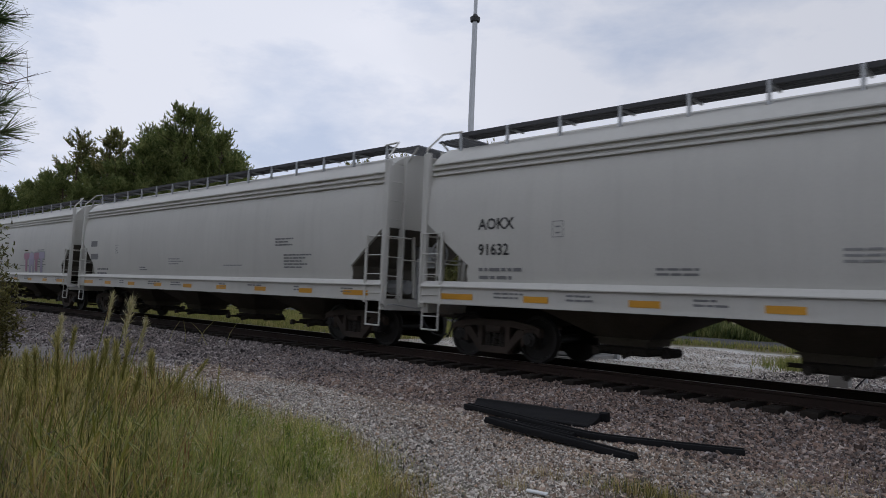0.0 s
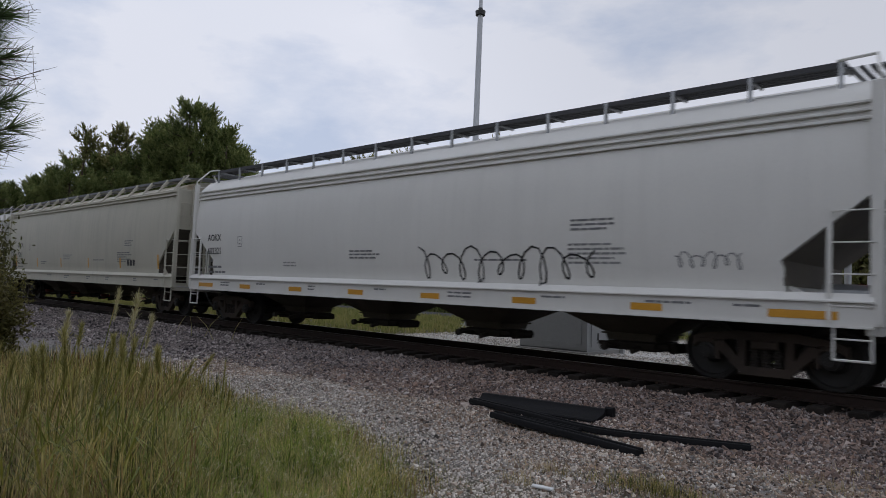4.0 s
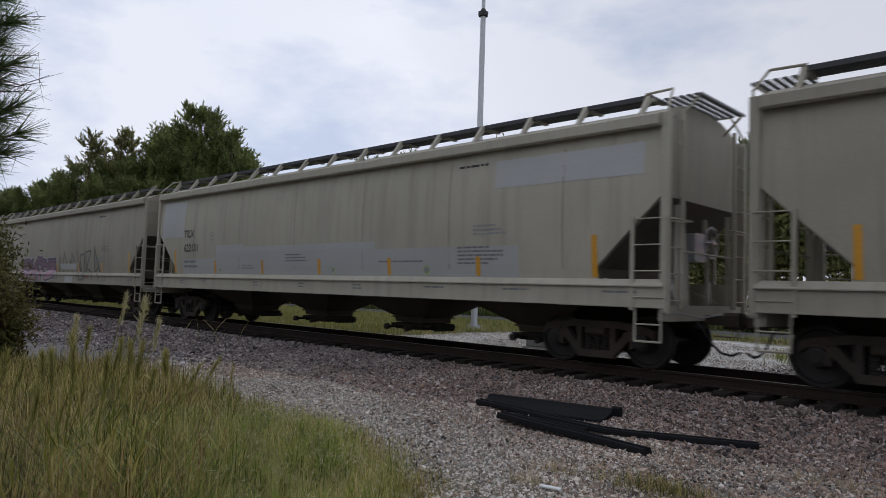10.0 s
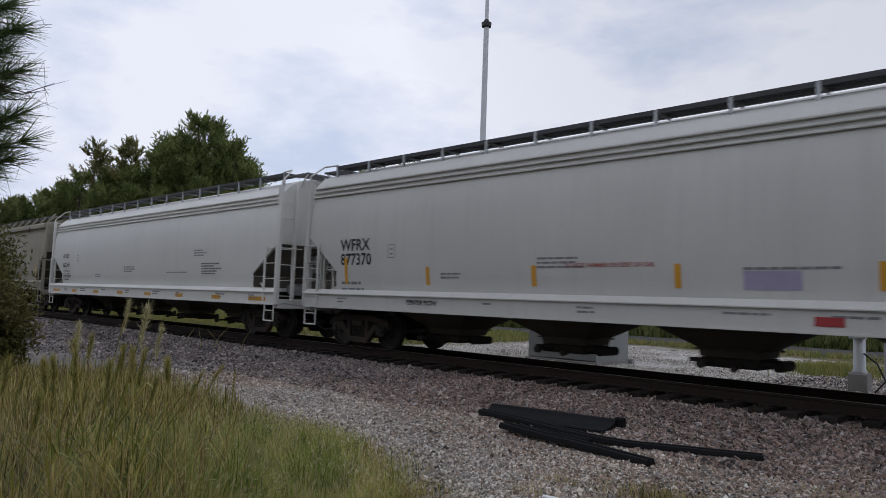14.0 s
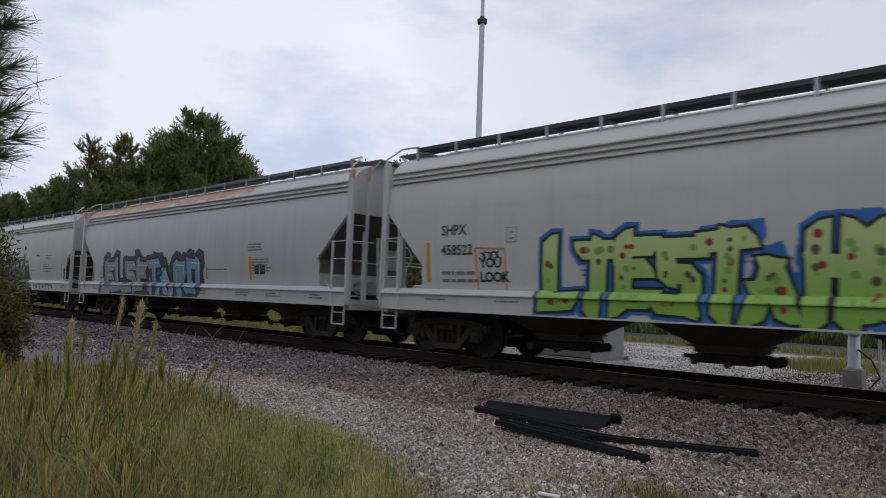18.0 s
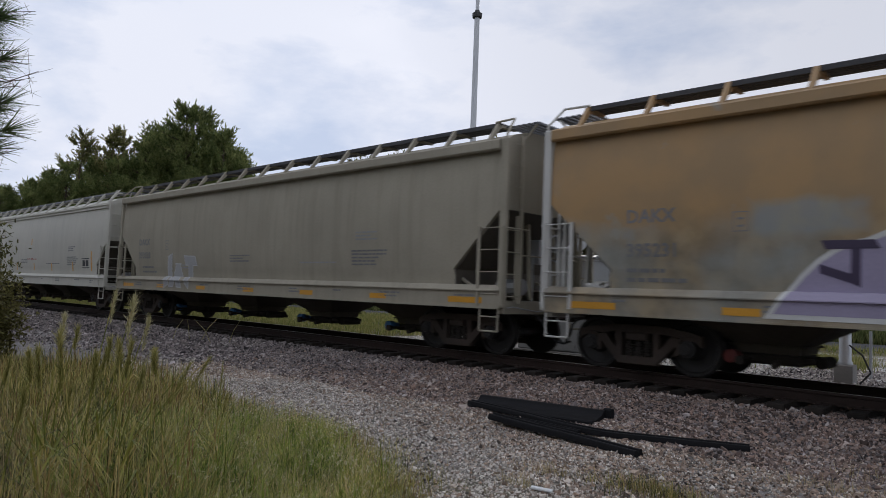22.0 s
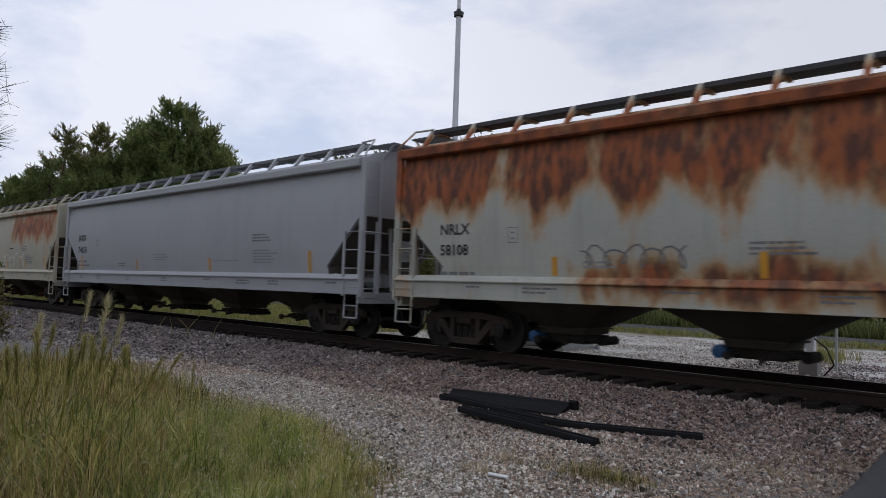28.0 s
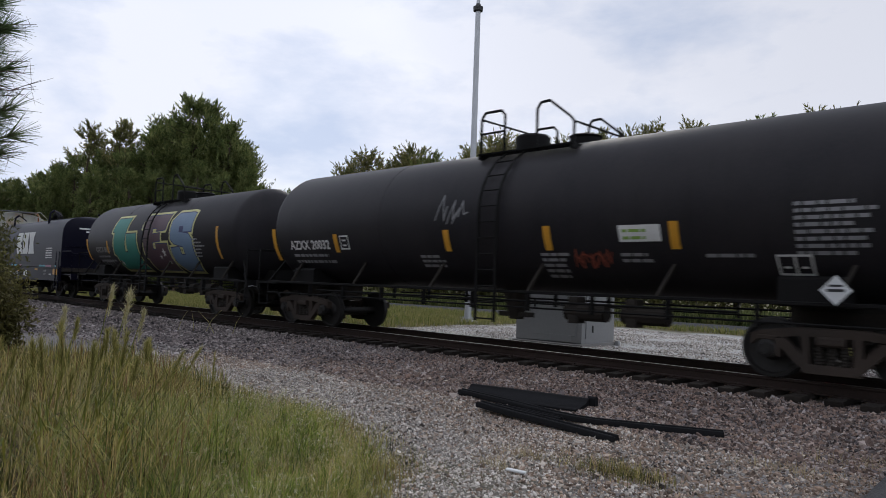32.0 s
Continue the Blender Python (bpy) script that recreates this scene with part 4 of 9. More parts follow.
def graffiti(car, x0, x1, z0, z1, n, fills, line, halo, side, seed, halo_w=0.16, label="spray-painted graffiti letters", cut=0.18, inner=None):
    """A row of fat overlapping spray-can letters: a ragged cloud behind, dark outlines, coloured fills."""
    r = random.Random(seed)
    w, h = (x1 - x0) / n, z1 - z0
    letters = [(i * w + r.uniform(-.05, .05) * w, r.uniform(-.06, .06) * h, rounded(blob_letter(r, w * 0.98, h * r.uniform(.88, 1.06)))) for i in range(n)]

    def lay(name, grow, mat, lift, pick=None):
        for i, (dx, dz, pts) in enumerate(letters):
            if pick is not None and i % len(fills) != pick:
                continue
            q = grown(pts, grow) if grow else pts
            on_side(name, [(dx + a, dz + b) for a, b in q], [tuple(range(len(q)))], mat, car, x0, z0, side, lift + 0.0004 * i, label, cut)

    if halo:
        lay("graffiti_cloud", halo_w, halo, 0.007)
    lay("graffiti_outline", 0.055, line, 0.010)
    for k, m in enumerate(fills):
        lay("graffiti_fill", 0, m, 0.013, k)
    if inner:
        v, f = [], []
        for dx, dz, pts in letters:
            cx, cz = sum(a for a, _ in pts) / len(pts), sum(b for _, b in pts) / len(pts)
            for _ in range(3):
                a, b = cx + r.uniform(-.35, .35) * w, cz + r.uniform(-.38, .38) * h
                t, ln = r.uniform(.02, .05), r.uniform(.12, .3)
                an = r.uniform(0, 3.14)
                c, s = math.cos(an), math.sin(an)
                k = len(v)
                v += [(dx + a + p * c - q * s, dz + b + p * s + q * c) for p, q in ((-ln, -t), (ln, -t), (ln, t), (-ln, t))]
                f.append((k, k + 1, k + 2, k + 3))
        for q in f:
            on_side("graffiti_highlight", [v[i] for i in q], [(0, 1, 2, 3)], inner, car, x0, z0, side, 0.019, label)


LETTERS = {
    "A": "00-36 36-80 13-63", "C": "96-17 17-11 11-91", "K": "10-19 15-88 35-90", "S": "98-18 18-15 15-85 85-81 81-01", "O": "18-88 88-81 81-11 11-18",
    "I": "50-59", "T": "08-98 58-50", "L": "19-11 11-91", "E": "10-19 18-98 15-75 11-91", "N": "10-18 18-80 80-89", "U": "19-11 11-81 81-89",
    "P": "10-19 18-88 88-85 85-15", "R": "10-19 18-88 88-85 85-15 45-90", "H": "10-19 80-89 15-85", "M": "00-29 29-50 50-79 79-90", "Z": "18-98 98-01 01-91", "D": "10-18 18-78 78-82 82-11",
    "J": "28-88 68-61 61-13", "B": "10-18 18-87 87-15 15-83 83-11", "Y": "08-54 98-50", "V": "09-40 40-89",
}


def stroke_letter(kind, r, jitter=0.05):
    """Strokes of one letter in a unit box, as pairs of points."""
    out = []
    for s in LETTERS[kind].split():
        p = [int(c) / 9 for c in s.replace("-", "")]
        p = [c + r.uniform(-jitter, jitter) for c in p]
        out.append(((p[0], p[1]), (p[2], p[3])))
    return out


def stroke_quads(strokes, thick, grow, extra=0.0, point=0.0, step=0.0002):
    """Thick strokes with slanted ends, as flat quads; each lies a hair above the one before."""
    v, f = [], []
    for i, (a, b) in enumerate(strokes):
        a, b = Vector(a), Vector(b)
        d = (b - a)
        if d.length < 1e-3:
            continue
        d.normalize()
        n = Vector((-d.y, d.x))
        t = thick * 0.5 + grow
        e = thick * 0.32 + grow + extra
        sl = thick * 0.28 * (1 if i % 2 else -1)
        k = len(v)
        q = [a - n * t - d * (e + sl), a - d * (e + point), a + n * t - d * (e - sl), b + n * t + d * (e + sl), b + d * (e + point), b - n * t + d * (e - sl)]
        v += [(p.x, p.y, i * step) for p in q]
        f.append(tuple(range(k, k + 6)))
    return v, f


def wild(car, word, x0, x1, z0, z1, fills, line, halo, side, seed, thick=0.24, edge=0.045, halo_w=0.16, inner=None, outer=None, label="spray-painted graffiti letters", lean=0.12, point=0.0, spots=None, loose=True, wide=0.74):
    """A row of angular interlocking spray-can letters: clouds behind, outlines, fills, inner lines and dots."""
    r = random.Random(seed)
    w, h = (x1 - x0) / len(word), z1 - z0
    rows = []
    for i, ch in enumerate(word):
        up, dn = r.uniform(-0.03, 0.10) * h, r.uniform(-0.08, 0.05) * h
        m = lambda p: (i * w + w * (0.51 - wide / 2 + wide * p[0]) + lean * (p[1] - 0.5) * h, dn + (h - dn + up) * (0.1 + 0.8 * p[1]))
        strokes = stroke_letter(ch, r, 0.12 if loose else 0.05)
        if loose and r.random() < 0.5:
            strokes = [((1 - a[0], a[1]), (1 - b[0], b[1])) for a, b in strokes]
        rows.append([(m(a), m(b)) for a, b in strokes])
    every = [s for row in rows for s in row]
    for mat, grow, lift in ((outer, halo_w + 0.09, 0.0065), (halo, halo_w, 0.0105)):
        if mat:
            v, f = stroke_quads(every, thick, grow, 0.0, grow * 0.9, 0.00008)
            on_side("graffiti_cloud", v, f, mat, car, x0, z0, side, lift, label, 0.18)
    for i, row in enumerate(rows):
        base = 0.0145 + 0.0022 * (i % 2)
        v, f = stroke_quads(row, thick, edge, 0.0, point)
        on_side("graffiti_outline", v, f, line, car, x0, z0, side, base, label, 0.18)
        v, f = stroke_quads(row, thick, 0.0, 0.0, point)
        on_side("graffiti_fill", v, f, fills[i % len(fills)], car, x0, z0, side, base + 0.0042, label, 0.18)
        if inner:
            v, f = stroke_quads([((a[0] + 0.05, a[1] + 0.03), (b[0] + 0.05, b[1] + 0.03)) for a, b in row[:3]], 0.03, 0.0)
            on_side("graffiti_highlight", v, f, inner, car, x0, z0, side, base + 0.0064, label, 0.18)
        for mat in spots or ():
            for _ in range(3):
                a, b = r.choice(row)
                u, q = r.random(), r.uniform(0.03, 0.07)
                cx, cz = a[0] + (b[0] - a[0]) * u + r.uniform(-.05, .05), a[1] + (b[1] - a[1]) * u
                ring = [(cx + q * math.cos(t), cz + q * math.sin(t)) for t in [j * math.pi / 4 for j in range(8)]]
                on_side("graffiti_dot", ring, [tuple(range(8))], mat, car, x0, z0, side, base + 0.0075, label)


def brushed(car, count, x0, x1, z0, z1, mat, side, seed, width=0.06, lean=0.1, label="thin spray-painted strokes"):
    """An unreadable tag: slanting single strokes joined by hooks."""
    r = random.Random(seed)
    w, h = (x1 - x0) / count, z1 - z0
    rows = []
    for i in range(count):
        a, b = r.uniform(-0.1, 0.3), r.uniform(0.8, 1.1)
        pts = [(r.uniform(0, 0.25), a), (r.uniform(0.2, 0.6), b), (r.uniform(0.5, 0.9), r.uniform(0.0, 0.5)), (r.uniform(0.8, 1.2), r.uniform(0.4, 0.9)), (r.uniform(0.7, 1.0), a)][:r.choice([3, 4, 5])]
        q = [(i * w + w * x + lean * z * h, h * z) for x, z in pts]
        rows += list(zip(q, q[1:]))
    v, f = stroke_quads(rows, width, 0.0)
    on_side("graffiti_line", v, f, mat, car, x0, z0, side, 0.008, label, 0.18)


def scribble(car, x0, x1, z0, z1, loops, mat, side, seed, width=0.035, label="thin spray-painted scribble"):
    """A looping single line drawn with a spray can."""
    r = random.Random(seed)
    pts = []
    for i in range(loops * 10):
        t = i / 10 * 2 * math.pi
        u = i / (loops * 10)
        a = 0.75 + 0.25 * math.sin(u * 17 + seed)
        pts.append((u * (x1 - x0) + 0.36 * (x1 - x0) / loops * math.sin(t), (z1 - z0) * (0.5 + 0.5 * a * math.cos(t + 0.4 * math.sin(u * 9)))))
    v, f = [], []
    for a, b in zip(pts, pts[1:]):
        d = Vector((b[0] - a[0], b[1] - a[1]))
        if d.length < 1e-4:
            continue
        nrm = Vector((-d.y, d.x)).normalized() * width * 0.5
        e = d.normalized() * width * 0.3
        k = len(v)
        v += [(a[0] - e.x - nrm.x, a[1] - e.y - nrm.y), (b[0] + e.x - nrm.x, b[1] + e.y - nrm.y), (b[0] + e.x + nrm.x, b[1] + e.y + nrm.y), (a[0] - e.x + nrm.x, a[1] - e.y + nrm.y)]
        f.append((k, k + 1, k + 2, k + 3))
    on_side("graffiti_line", v, f, mat, car, x0, z0, side, 0.008, label)


def lettering(car, lines, x, z, cap, mat, side, label="", spacing=1.0, pitch=1.75, lift=0.007, bold=0.0, name="reporting_mark"):
    for i, t in enumerate(lines):
        v, f = text_shape(t, cap / 0.72, spacing, bold)
        on_side(name, v, f, mat, car, x, z - i * cap * pitch, side, lift, label)


# -- covered hopper --
SIDE_A = [(1.45, 1.475), (1.75, 1.52), (2.2, 1.56), (2.7, 1.58), (3.15, 1.57), (3.5, 1.535), (3.78, 1.48)]
SIDE_B = [(1.45, 1.49), (1.75, 1.53), (2.2, 1.565), (2.8, 1.585), (3.3, 1.575), (3.7, 1.545), (4.04, 1.50)]


def half_width(tab):
    zs, ws = [z for z, _ in tab], [w for _, w in tab]
    return lambda z: float(np.interp(z, zs, ws))


def over_sill(hw, drop=0.0):
    """Half width of the side with the sill's ledge below it."""
    return lambda z: float(np.interp(z + drop, [1.0, 1.405, 1.412, 1.43, 1.536], [1.621, 1.621, 1.666, 1.666, 1.587])) if z + drop < 1.537 else hw(z)


def panels(name, rows, mat, car, z, hw, lift, label, cut=0.2):
    for row in rows:
        v, f = rects([row])
        on_side(name, v, f, mat, car, 0, z, hw, lift, label, cut)


def hopper_body(L, style, slope, drop=0.0):
    tab = SIDE_A if style == "A" else SIDE_B
    roof = [(3.80, 1.476), (4.03, 1.47), (4.12, 1.42), (4.30, 1.24), (4.45, 0.95), (4.55, 0.60), (4.58, 0.30)] if style == "A" else [(4.06, 1.50), (4.25, 1.50), (4.42, 1.22), (4.53, 0.85), (4.58, 0.35)]
    zc, zb, run = slope
    rings = []

    def inset(z):
        if z >= zc:
            return 0.08
        return 0.08 + run * min(1.0, (zc - z) / (zc - zb))

    zs = sorted(set([z for z, _ in tab] + [zc, zb, zb - 0.12, 1.45, 1.45 - drop]))
    hw = half_width(tab)
    for z in zs:
        if z < 1.45 - drop:
            continue
        e, w = inset(z) - (0.05 if z < zb else 0), hw(z)
        rings.append([(e, -w, z), (L - e, -w, z), (L - e, w, z), (e, w, z)])
    for z, w in roof:
        rings.append([(0.08, -w, z), (L - 0.08, -w, z), (L - 0.08, w, z), (0.08, w, z)])
    return Geo().stack(rings)


def bay_geo(w, s):
    """One discharge bay: inverted pyramid with a seam flange."""
    g = Geo()
    rings = []
    for z, hx, hy in ((1.46, w * 0.5, 1.46), (1.10, w * 0.5 - 0.26, 1.16), (0.60, 0.50, 0.50), (0.46, 0.48, 0.46)):
        rings.append([(-hx, -hy, z), (hx, -hy, z), (hx, hy, z), (-hx, hy, z)])
    g.stack(rings)
    return g.box(-0.56, 0.56, -0.54, 0.54, 0.565, 0.595)


def gate_geo():
    g = Geo().box(-0.48, 0.48, -0.48, 0.48, 0.29, 0.445, 0.03).box(-0.70, 0.70, -0.42, -0.34, 0.35, 0.42).box(-0.70, 0.70, 0.34, 0.42, 0.35, 0.42)
    g.tube((-0.25, -0.95, 0.36), (-0.25, 0.95, 0.36), 0.03).tube((0.72, -0.3, 0.36), (0.72, 0.3, 0.36), 0.09, 10)
    for s in (-1, 1):
        g.lathe([(s * 0.90, 0.07), (s * 1.0, 0.07)], "y", 8, (-0.25, 0, 0.36))
        g.tube((0.2, s * 0.55, 0.34), (0.2, s * 0.78, 0.30), 0.055, 8)
    return g


def ladder_geo(x0, x1, y, z0, z1, pitch=0.43, rails=(True, True)):
    g = Geo()
    for x, k in ((x0, rails[0]), (x1, rails[1])):
        if k:
            g.box(x - 0.03, x + 0.03, y - 0.02, y + 0.02, z0, z1)
    z = z0 + 0.22
    while z < z1 - 0.02:
        g.tube((x0, y, z), (x1, y, z), 0.011)
        z += pitch
    return g


def hopper(L, R, style, paint, mark=None,  bays=4, seed=0, stripes=(), marks_ink="ink", slope=None, label="", sill_tape=0, grate="grate_dark", zt=4.70,
           gate_paint="under", mark_x=1.9, mark_z=2.52, cap=0.25, pitch=None, drop=0.0, outlet=None, gates=None, end_paint=None):
    n = R - L
    r = random.Random(seed * 7 + 1)
    if style == "B" and not gates:
        gates = (n / 2 - 5.35, 3.6)
    slope = slope or ((2.74, 1.86, 1.14) if style == "A" else (2.90, 1.72, 1.24))
    car = thing("covered_hopper_car", label, "railway car", pose(L, 0, 0), group="cars of the passing freight train")
    CARS.append((car, L))
    p = P[paint]
    hw = half_width(SIDE_A if style == "A" else SIDE_B)
    q = lambda k: (k, round(n, 2), style)
    part("body", cached(q("body") + slope + (drop,), lambda: hopper_body(n, style, slope, drop), p, 25), None, car)
    for s in (-1, 1):
        y = 1.52
        sill = Geo().box(0.02, n - 0.02, s * 1.585 - 0.035, s * 1.585 + 0.035, 1.09, 1.50, 0.01).prism([(s * 1.50, 1.41), (s * 1.665, 1.41), (s * 1.665, 1.43), (s * 1.585, 1.535), (s * 1.50, 1.535)], 0.02, n - 0.02).box(0.02, n - 0.02, s * 1.57 - 0.08, s * 1.57 + 0.05, 1.07, 1.10)
        part("side_sill", sill, p, car, at=(0, 0, -drop))
        if style == "A":
            for z, w in ((3.79, 1.50), (3.905, 1.495), (4.02, 1.49)):
                part("roof_rib", cached(q("roof_rib") + (z, s), lambda z=z, w=w, s=s: Geo().box(0.1, n - 0.1, s * w - 0.035, s * w + 0.03, z - 0.022, z + 0.022, 0.008), p), None, car)
        elif style == "C":
            for z, w in ((4.05, 1.525), (4.17, 1.52)):
                part("roof_rib", cached(q("roof_rib") + (z, s), lambda z=z, w=w, s=s: Geo().box(0.2, n - 0.2, s * w - 0.035, s * w + 0.03, z - 0.02, z + 0.02, 0.008), p), None, car)
        else:
            part("top_chord", cached(q("top_chord") + (s,), lambda s=s: Geo().box(0.1, n - 0.1, s * 1.58 - 0.09, s * 1.58 + 0.05, 4.05, 4.27, 0.03), p), None, car)
        # slatted roof walkway on brackets
        board = part("running_board", cached(q("running_board") + (s, zt, grate), lambda s=s: Geo().box(0.5, n - 0.5, s * 1.14 - 0.012, s * 1.14 + 0.012, zt - 0.05, zt + 0.035), M[grate]), None, car, "slatted steel roof walkway")
        for i in range(5):
            part("slat", cached(q("slat") + (zt, grate), lambda: Geo().box(0.5, n - 0.5, -0.045, 0.045, zt, zt + 0.03), M[grate]), None, board, at=(0, s * (0.62 + 0.115 * i), 0))
        k = max(8, round(n / 1.32))
        for i in range(k + 1):
            x = 0.55 + (n - 1.1) * i / k
            if style == "A":
                part("walkway_bracket", cached(("walkway_post", s, zt), lambda s=s: Geo().box(-0.03, 0.03, s * 1.15 - 0.02, s * 1.15 + 0.02, 4.30, zt + 0.02).box(-0.02, 0.02, min(s * 0.62, s * 1.15), max(s * 0.62, s * 1.15), zt - 0.05, zt - 0.01), M["galv"]), None, car, at=(x, 0, 0))
                continue
            foot = (1.50, 4.24)
            part("walkway_bracket", cached(("walkway_bracket", style, s, zt), lambda s=s, foot=foot: Geo().prism([(s * foot[0] + s * 0.02, foot[1]), (s * 1.17, zt + 0.03), (s * 1.13, zt + 0.035), (s * 0.6, zt - 0.01), (s * 0.6, zt - 0.04), (s * 1.10, zt - 0.06), (s * foot[0] - s * 0.03, foot[1])], -0.04, 0.04), p), None, car, at=(x, 0, 0))
    part("hatch_trough", cached(q("hatch_trough"), lambda: Geo().box(0.7, n - 0.7, -0.36, 0.36, 4.52, 4.66, 0.04), p), None, car, "long hatch cover")
    # ends
    p = P[end_paint or paint]
    for e in (0, 1):
        X = lambda x: x if e == 0 else n - x
        sg = 1 if e == 0 else -1
        zc, zb, run = slope
        # dark sheet laid over the pale slope: grime, with the end's shade painted in
        part("slope_sheet", Geo().prism_y([(X(0.065), zc), (X(0.065 + run), zb), (X(0.035 + run), zb - 0.36), (X(0.005 + run), zb - 0.36), (X(0.035 + run), zb), (X(0.04), zc)], -1.50, 1.50), M["slope"], car, "grimy sloping end sheet with shade in its colour")
        walk_frame = part("end_walkway", Geo().prism_y([(X(-0.30), zt - 0.055), (X(-0.27), zt - 0.055), (X(-0.27), zt - 0.01), (X(-0.30), zt - 0.01)], -0.95, 0.95), M["grate"], car, "end crosswalk grating")
        for k in range(6):
            part("slat", cached(("cross_slat", zt), lambda: Geo().box(-0.04, 0.04, -0.95, 0.95, zt - 0.035, zt - 0.01), M["grate"]), None, walk_frame, at=(X(-0.20 + 0.135 * k), 0, 0))
        for s in (-1, 1):
            part("walkway_brace", Geo().tube((X(0.1), s * 0.9, 4.30), (X(-0.24), s * 0.9, zt - 0.05), 0.025, 4), p, car)
        for s in (-1, 1):
            part("corner_post", cached(("corner_post", s), lambda: Geo().box(-0.075, 0.075, s * 1.57 - 0.045, s * 1.57 + 0.045, 0.98, 4.27, 0.012), p), None, car, at=(X(0.0), 0, 0))
            part("side_ladder", cached(("side_ladder", s, e), lambda: ladder_geo(sg * 0.56, sg * -0.02, s * 1.63, 1.02, 2.56), p), None, car, "short side ladder", at=(X(0), 0, 0))
            g = Geo()
            for z in np.arange(1.2, 4.3, 0.43):
                g.tube((0, s * 1.55, z), (0, s * 1.08, z), 0.012)
            g.box(-0.03, 0.03, s * 1.08 - 0.03, s * 1.08 + 0.03, 1.06, 4.40)
            part("end_ladder", cached(("end_ladder", s), lambda: g, p), None, car, "end ladder up to the roof", at=(X(-0.05), 0, 0))
            part("stirrup_step", cached(("stirrup_step", s), lambda: Geo().path([(-0.23, s * 1.60, 1.09), (-0.23, s * 1.61, 0.52), (0.23, s * 1.61, 0.52), (0.23, s * 1.60, 1.09)], 0.019).tube((-0.23, s * 1.61, 0.80), (0.23, s * 1.61, 0.80), 0.014), p), None, car, "bent bar step", at=(X(0.28), 0, 0))
            part("grab_rail", Geo().path([(X(-0.03), s * 1.58, 3.6), (X(-0.03), s * 1.58, 4.36), (X(0.08), s * 1.22, zt + 0.045), (X(0.6), s * 1.17, zt + 0.045)], 0.022), p, car, "bent grab rail over the roof edge")
            # side plate struts of the open end
            part("end_strut", cached(("end_strut", s, e), lambda: Geo().tube((sg * 0.25, s * 0.45, 2.70), (sg * 0.15, s * 0.45, 1.15), 0.045, 4).tube((sg * 1.75, s * 1.2, 1.75), (sg * 0.4, s * 1.45, 1.15), 0.035, 4), p), None, car, at=(X(0), 0, 0))
        part("end_platform", cached(("end_platform", e), lambda: Geo().box(min(0, sg * 2.1), max(0, sg * 2.1), -1.53, 1.53, 1.06, 1.10), p), None, car, at=(X(0), 0, 0))
        part("end_sill", Geo().box(min(X(-0.02), X(0.14)), max(X(-0.02), X(0.14)), -1.53, 1.53, 0.86, 1.12, 0.02), p, car)
        part("end_handrail", Geo().path([(X(-0.02), -1.05, 1.1), (X(-0.02), -1.05, 2.02), (X(-0.02), 1.05, 2.02), (X(-0.02), 1.05, 1.1)], 0.017), p, car)
        for s in (-1, 1):
            part("grab_iron", cached(("grab_iron", s, e), lambda: Geo().path([(sg * -0.10, s * 1.60, 2.52), (sg * -0.14, s * 1.30, 2.52), (sg * -0.14, s * 0.9, 2.52), (sg * -0.02, s * 0.9, 2.52)], 0.014), p), None, car, at=(X(0), 0, 0))
            part("end_post", cached(("end_post", s, e), lambda: Geo().box(min(sg * 0.02, sg * 0.09), max(sg * 0.02, sg * 0.09), s * 1.05 - 0.035, s * 1.05 + 0.035, 1.08, 2.8), p), None, car, at=(X(0), 0, 0))
        coupler(car, X(0.0), -sg)
        truck(car, X(1.57))
    part("center_sill", cached(q("center_sill"), lambda: Geo().box(0.1, 2.5, -0.32, 0.32, 0.72, 1.05, 0.03), M["under"]), None, car, "grimy stub sill")
    part("center_sill", cached(q("center_sill_b"), lambda: Geo().box(n - 2.5, n - 0.1, -0.32, 0.32, 0.72, 1.05, 0.03), M["under"]), None, car, "grimy stub sill")
    # brake gear on the end that trails
    part("brake_wheel", cached("brake_wheel", lambda: Geo().path([(0, 0.28 * math.cos(t * 0.524), 2.35 + 0.28 * math.sin(t * 0.524)) for t in range(13)], 0.02).tube((0, -0.28, 2.35), (0, 0.28, 2.35), 0.014).tube((0, 0, 2.07), (0, 0, 2.63), 0.014).tube((-0.18, 0, 2.35), (0.04, 0, 2.35), 0.05, 8), M["galv"]), None, car, "round hand brake wheel", at=(n - 0.02, 0.25, -0.1))
    part("brake_gear", cached("brake_gear", lambda: Geo().box(-0.35, -0.1, -0.25, 0.2, 1.9, 2.4, 0.03).tube((-0.9, -0.5, 1.4), (-0.3, -0.5, 1.4), 0.17, 10).tube((-0.22, -0.3, 1.12), (-0.22, -0.3, 2.1), 0.03), M["galv"]), None, car, "hand brake housing and air cylinder", at=(n, 0, 0))
    part("air_reservoir", cached("air_reservoir", lambda: Geo().tube((0.5, -0.7, 1.35), (1.4, -0.7, 1.35), 0.2, 12).box(0.6, 0.9, -1.2, -0.9, 1.12, 1.5, 0.03), p), None, car, "air brake reservoir", at=(0, 0, 0))
    # discharge bays
    w = (n - 4.7) / bays
    first, step = gates or (2.35 + w / 2, w)
    if gates:
        w = step - 0.30
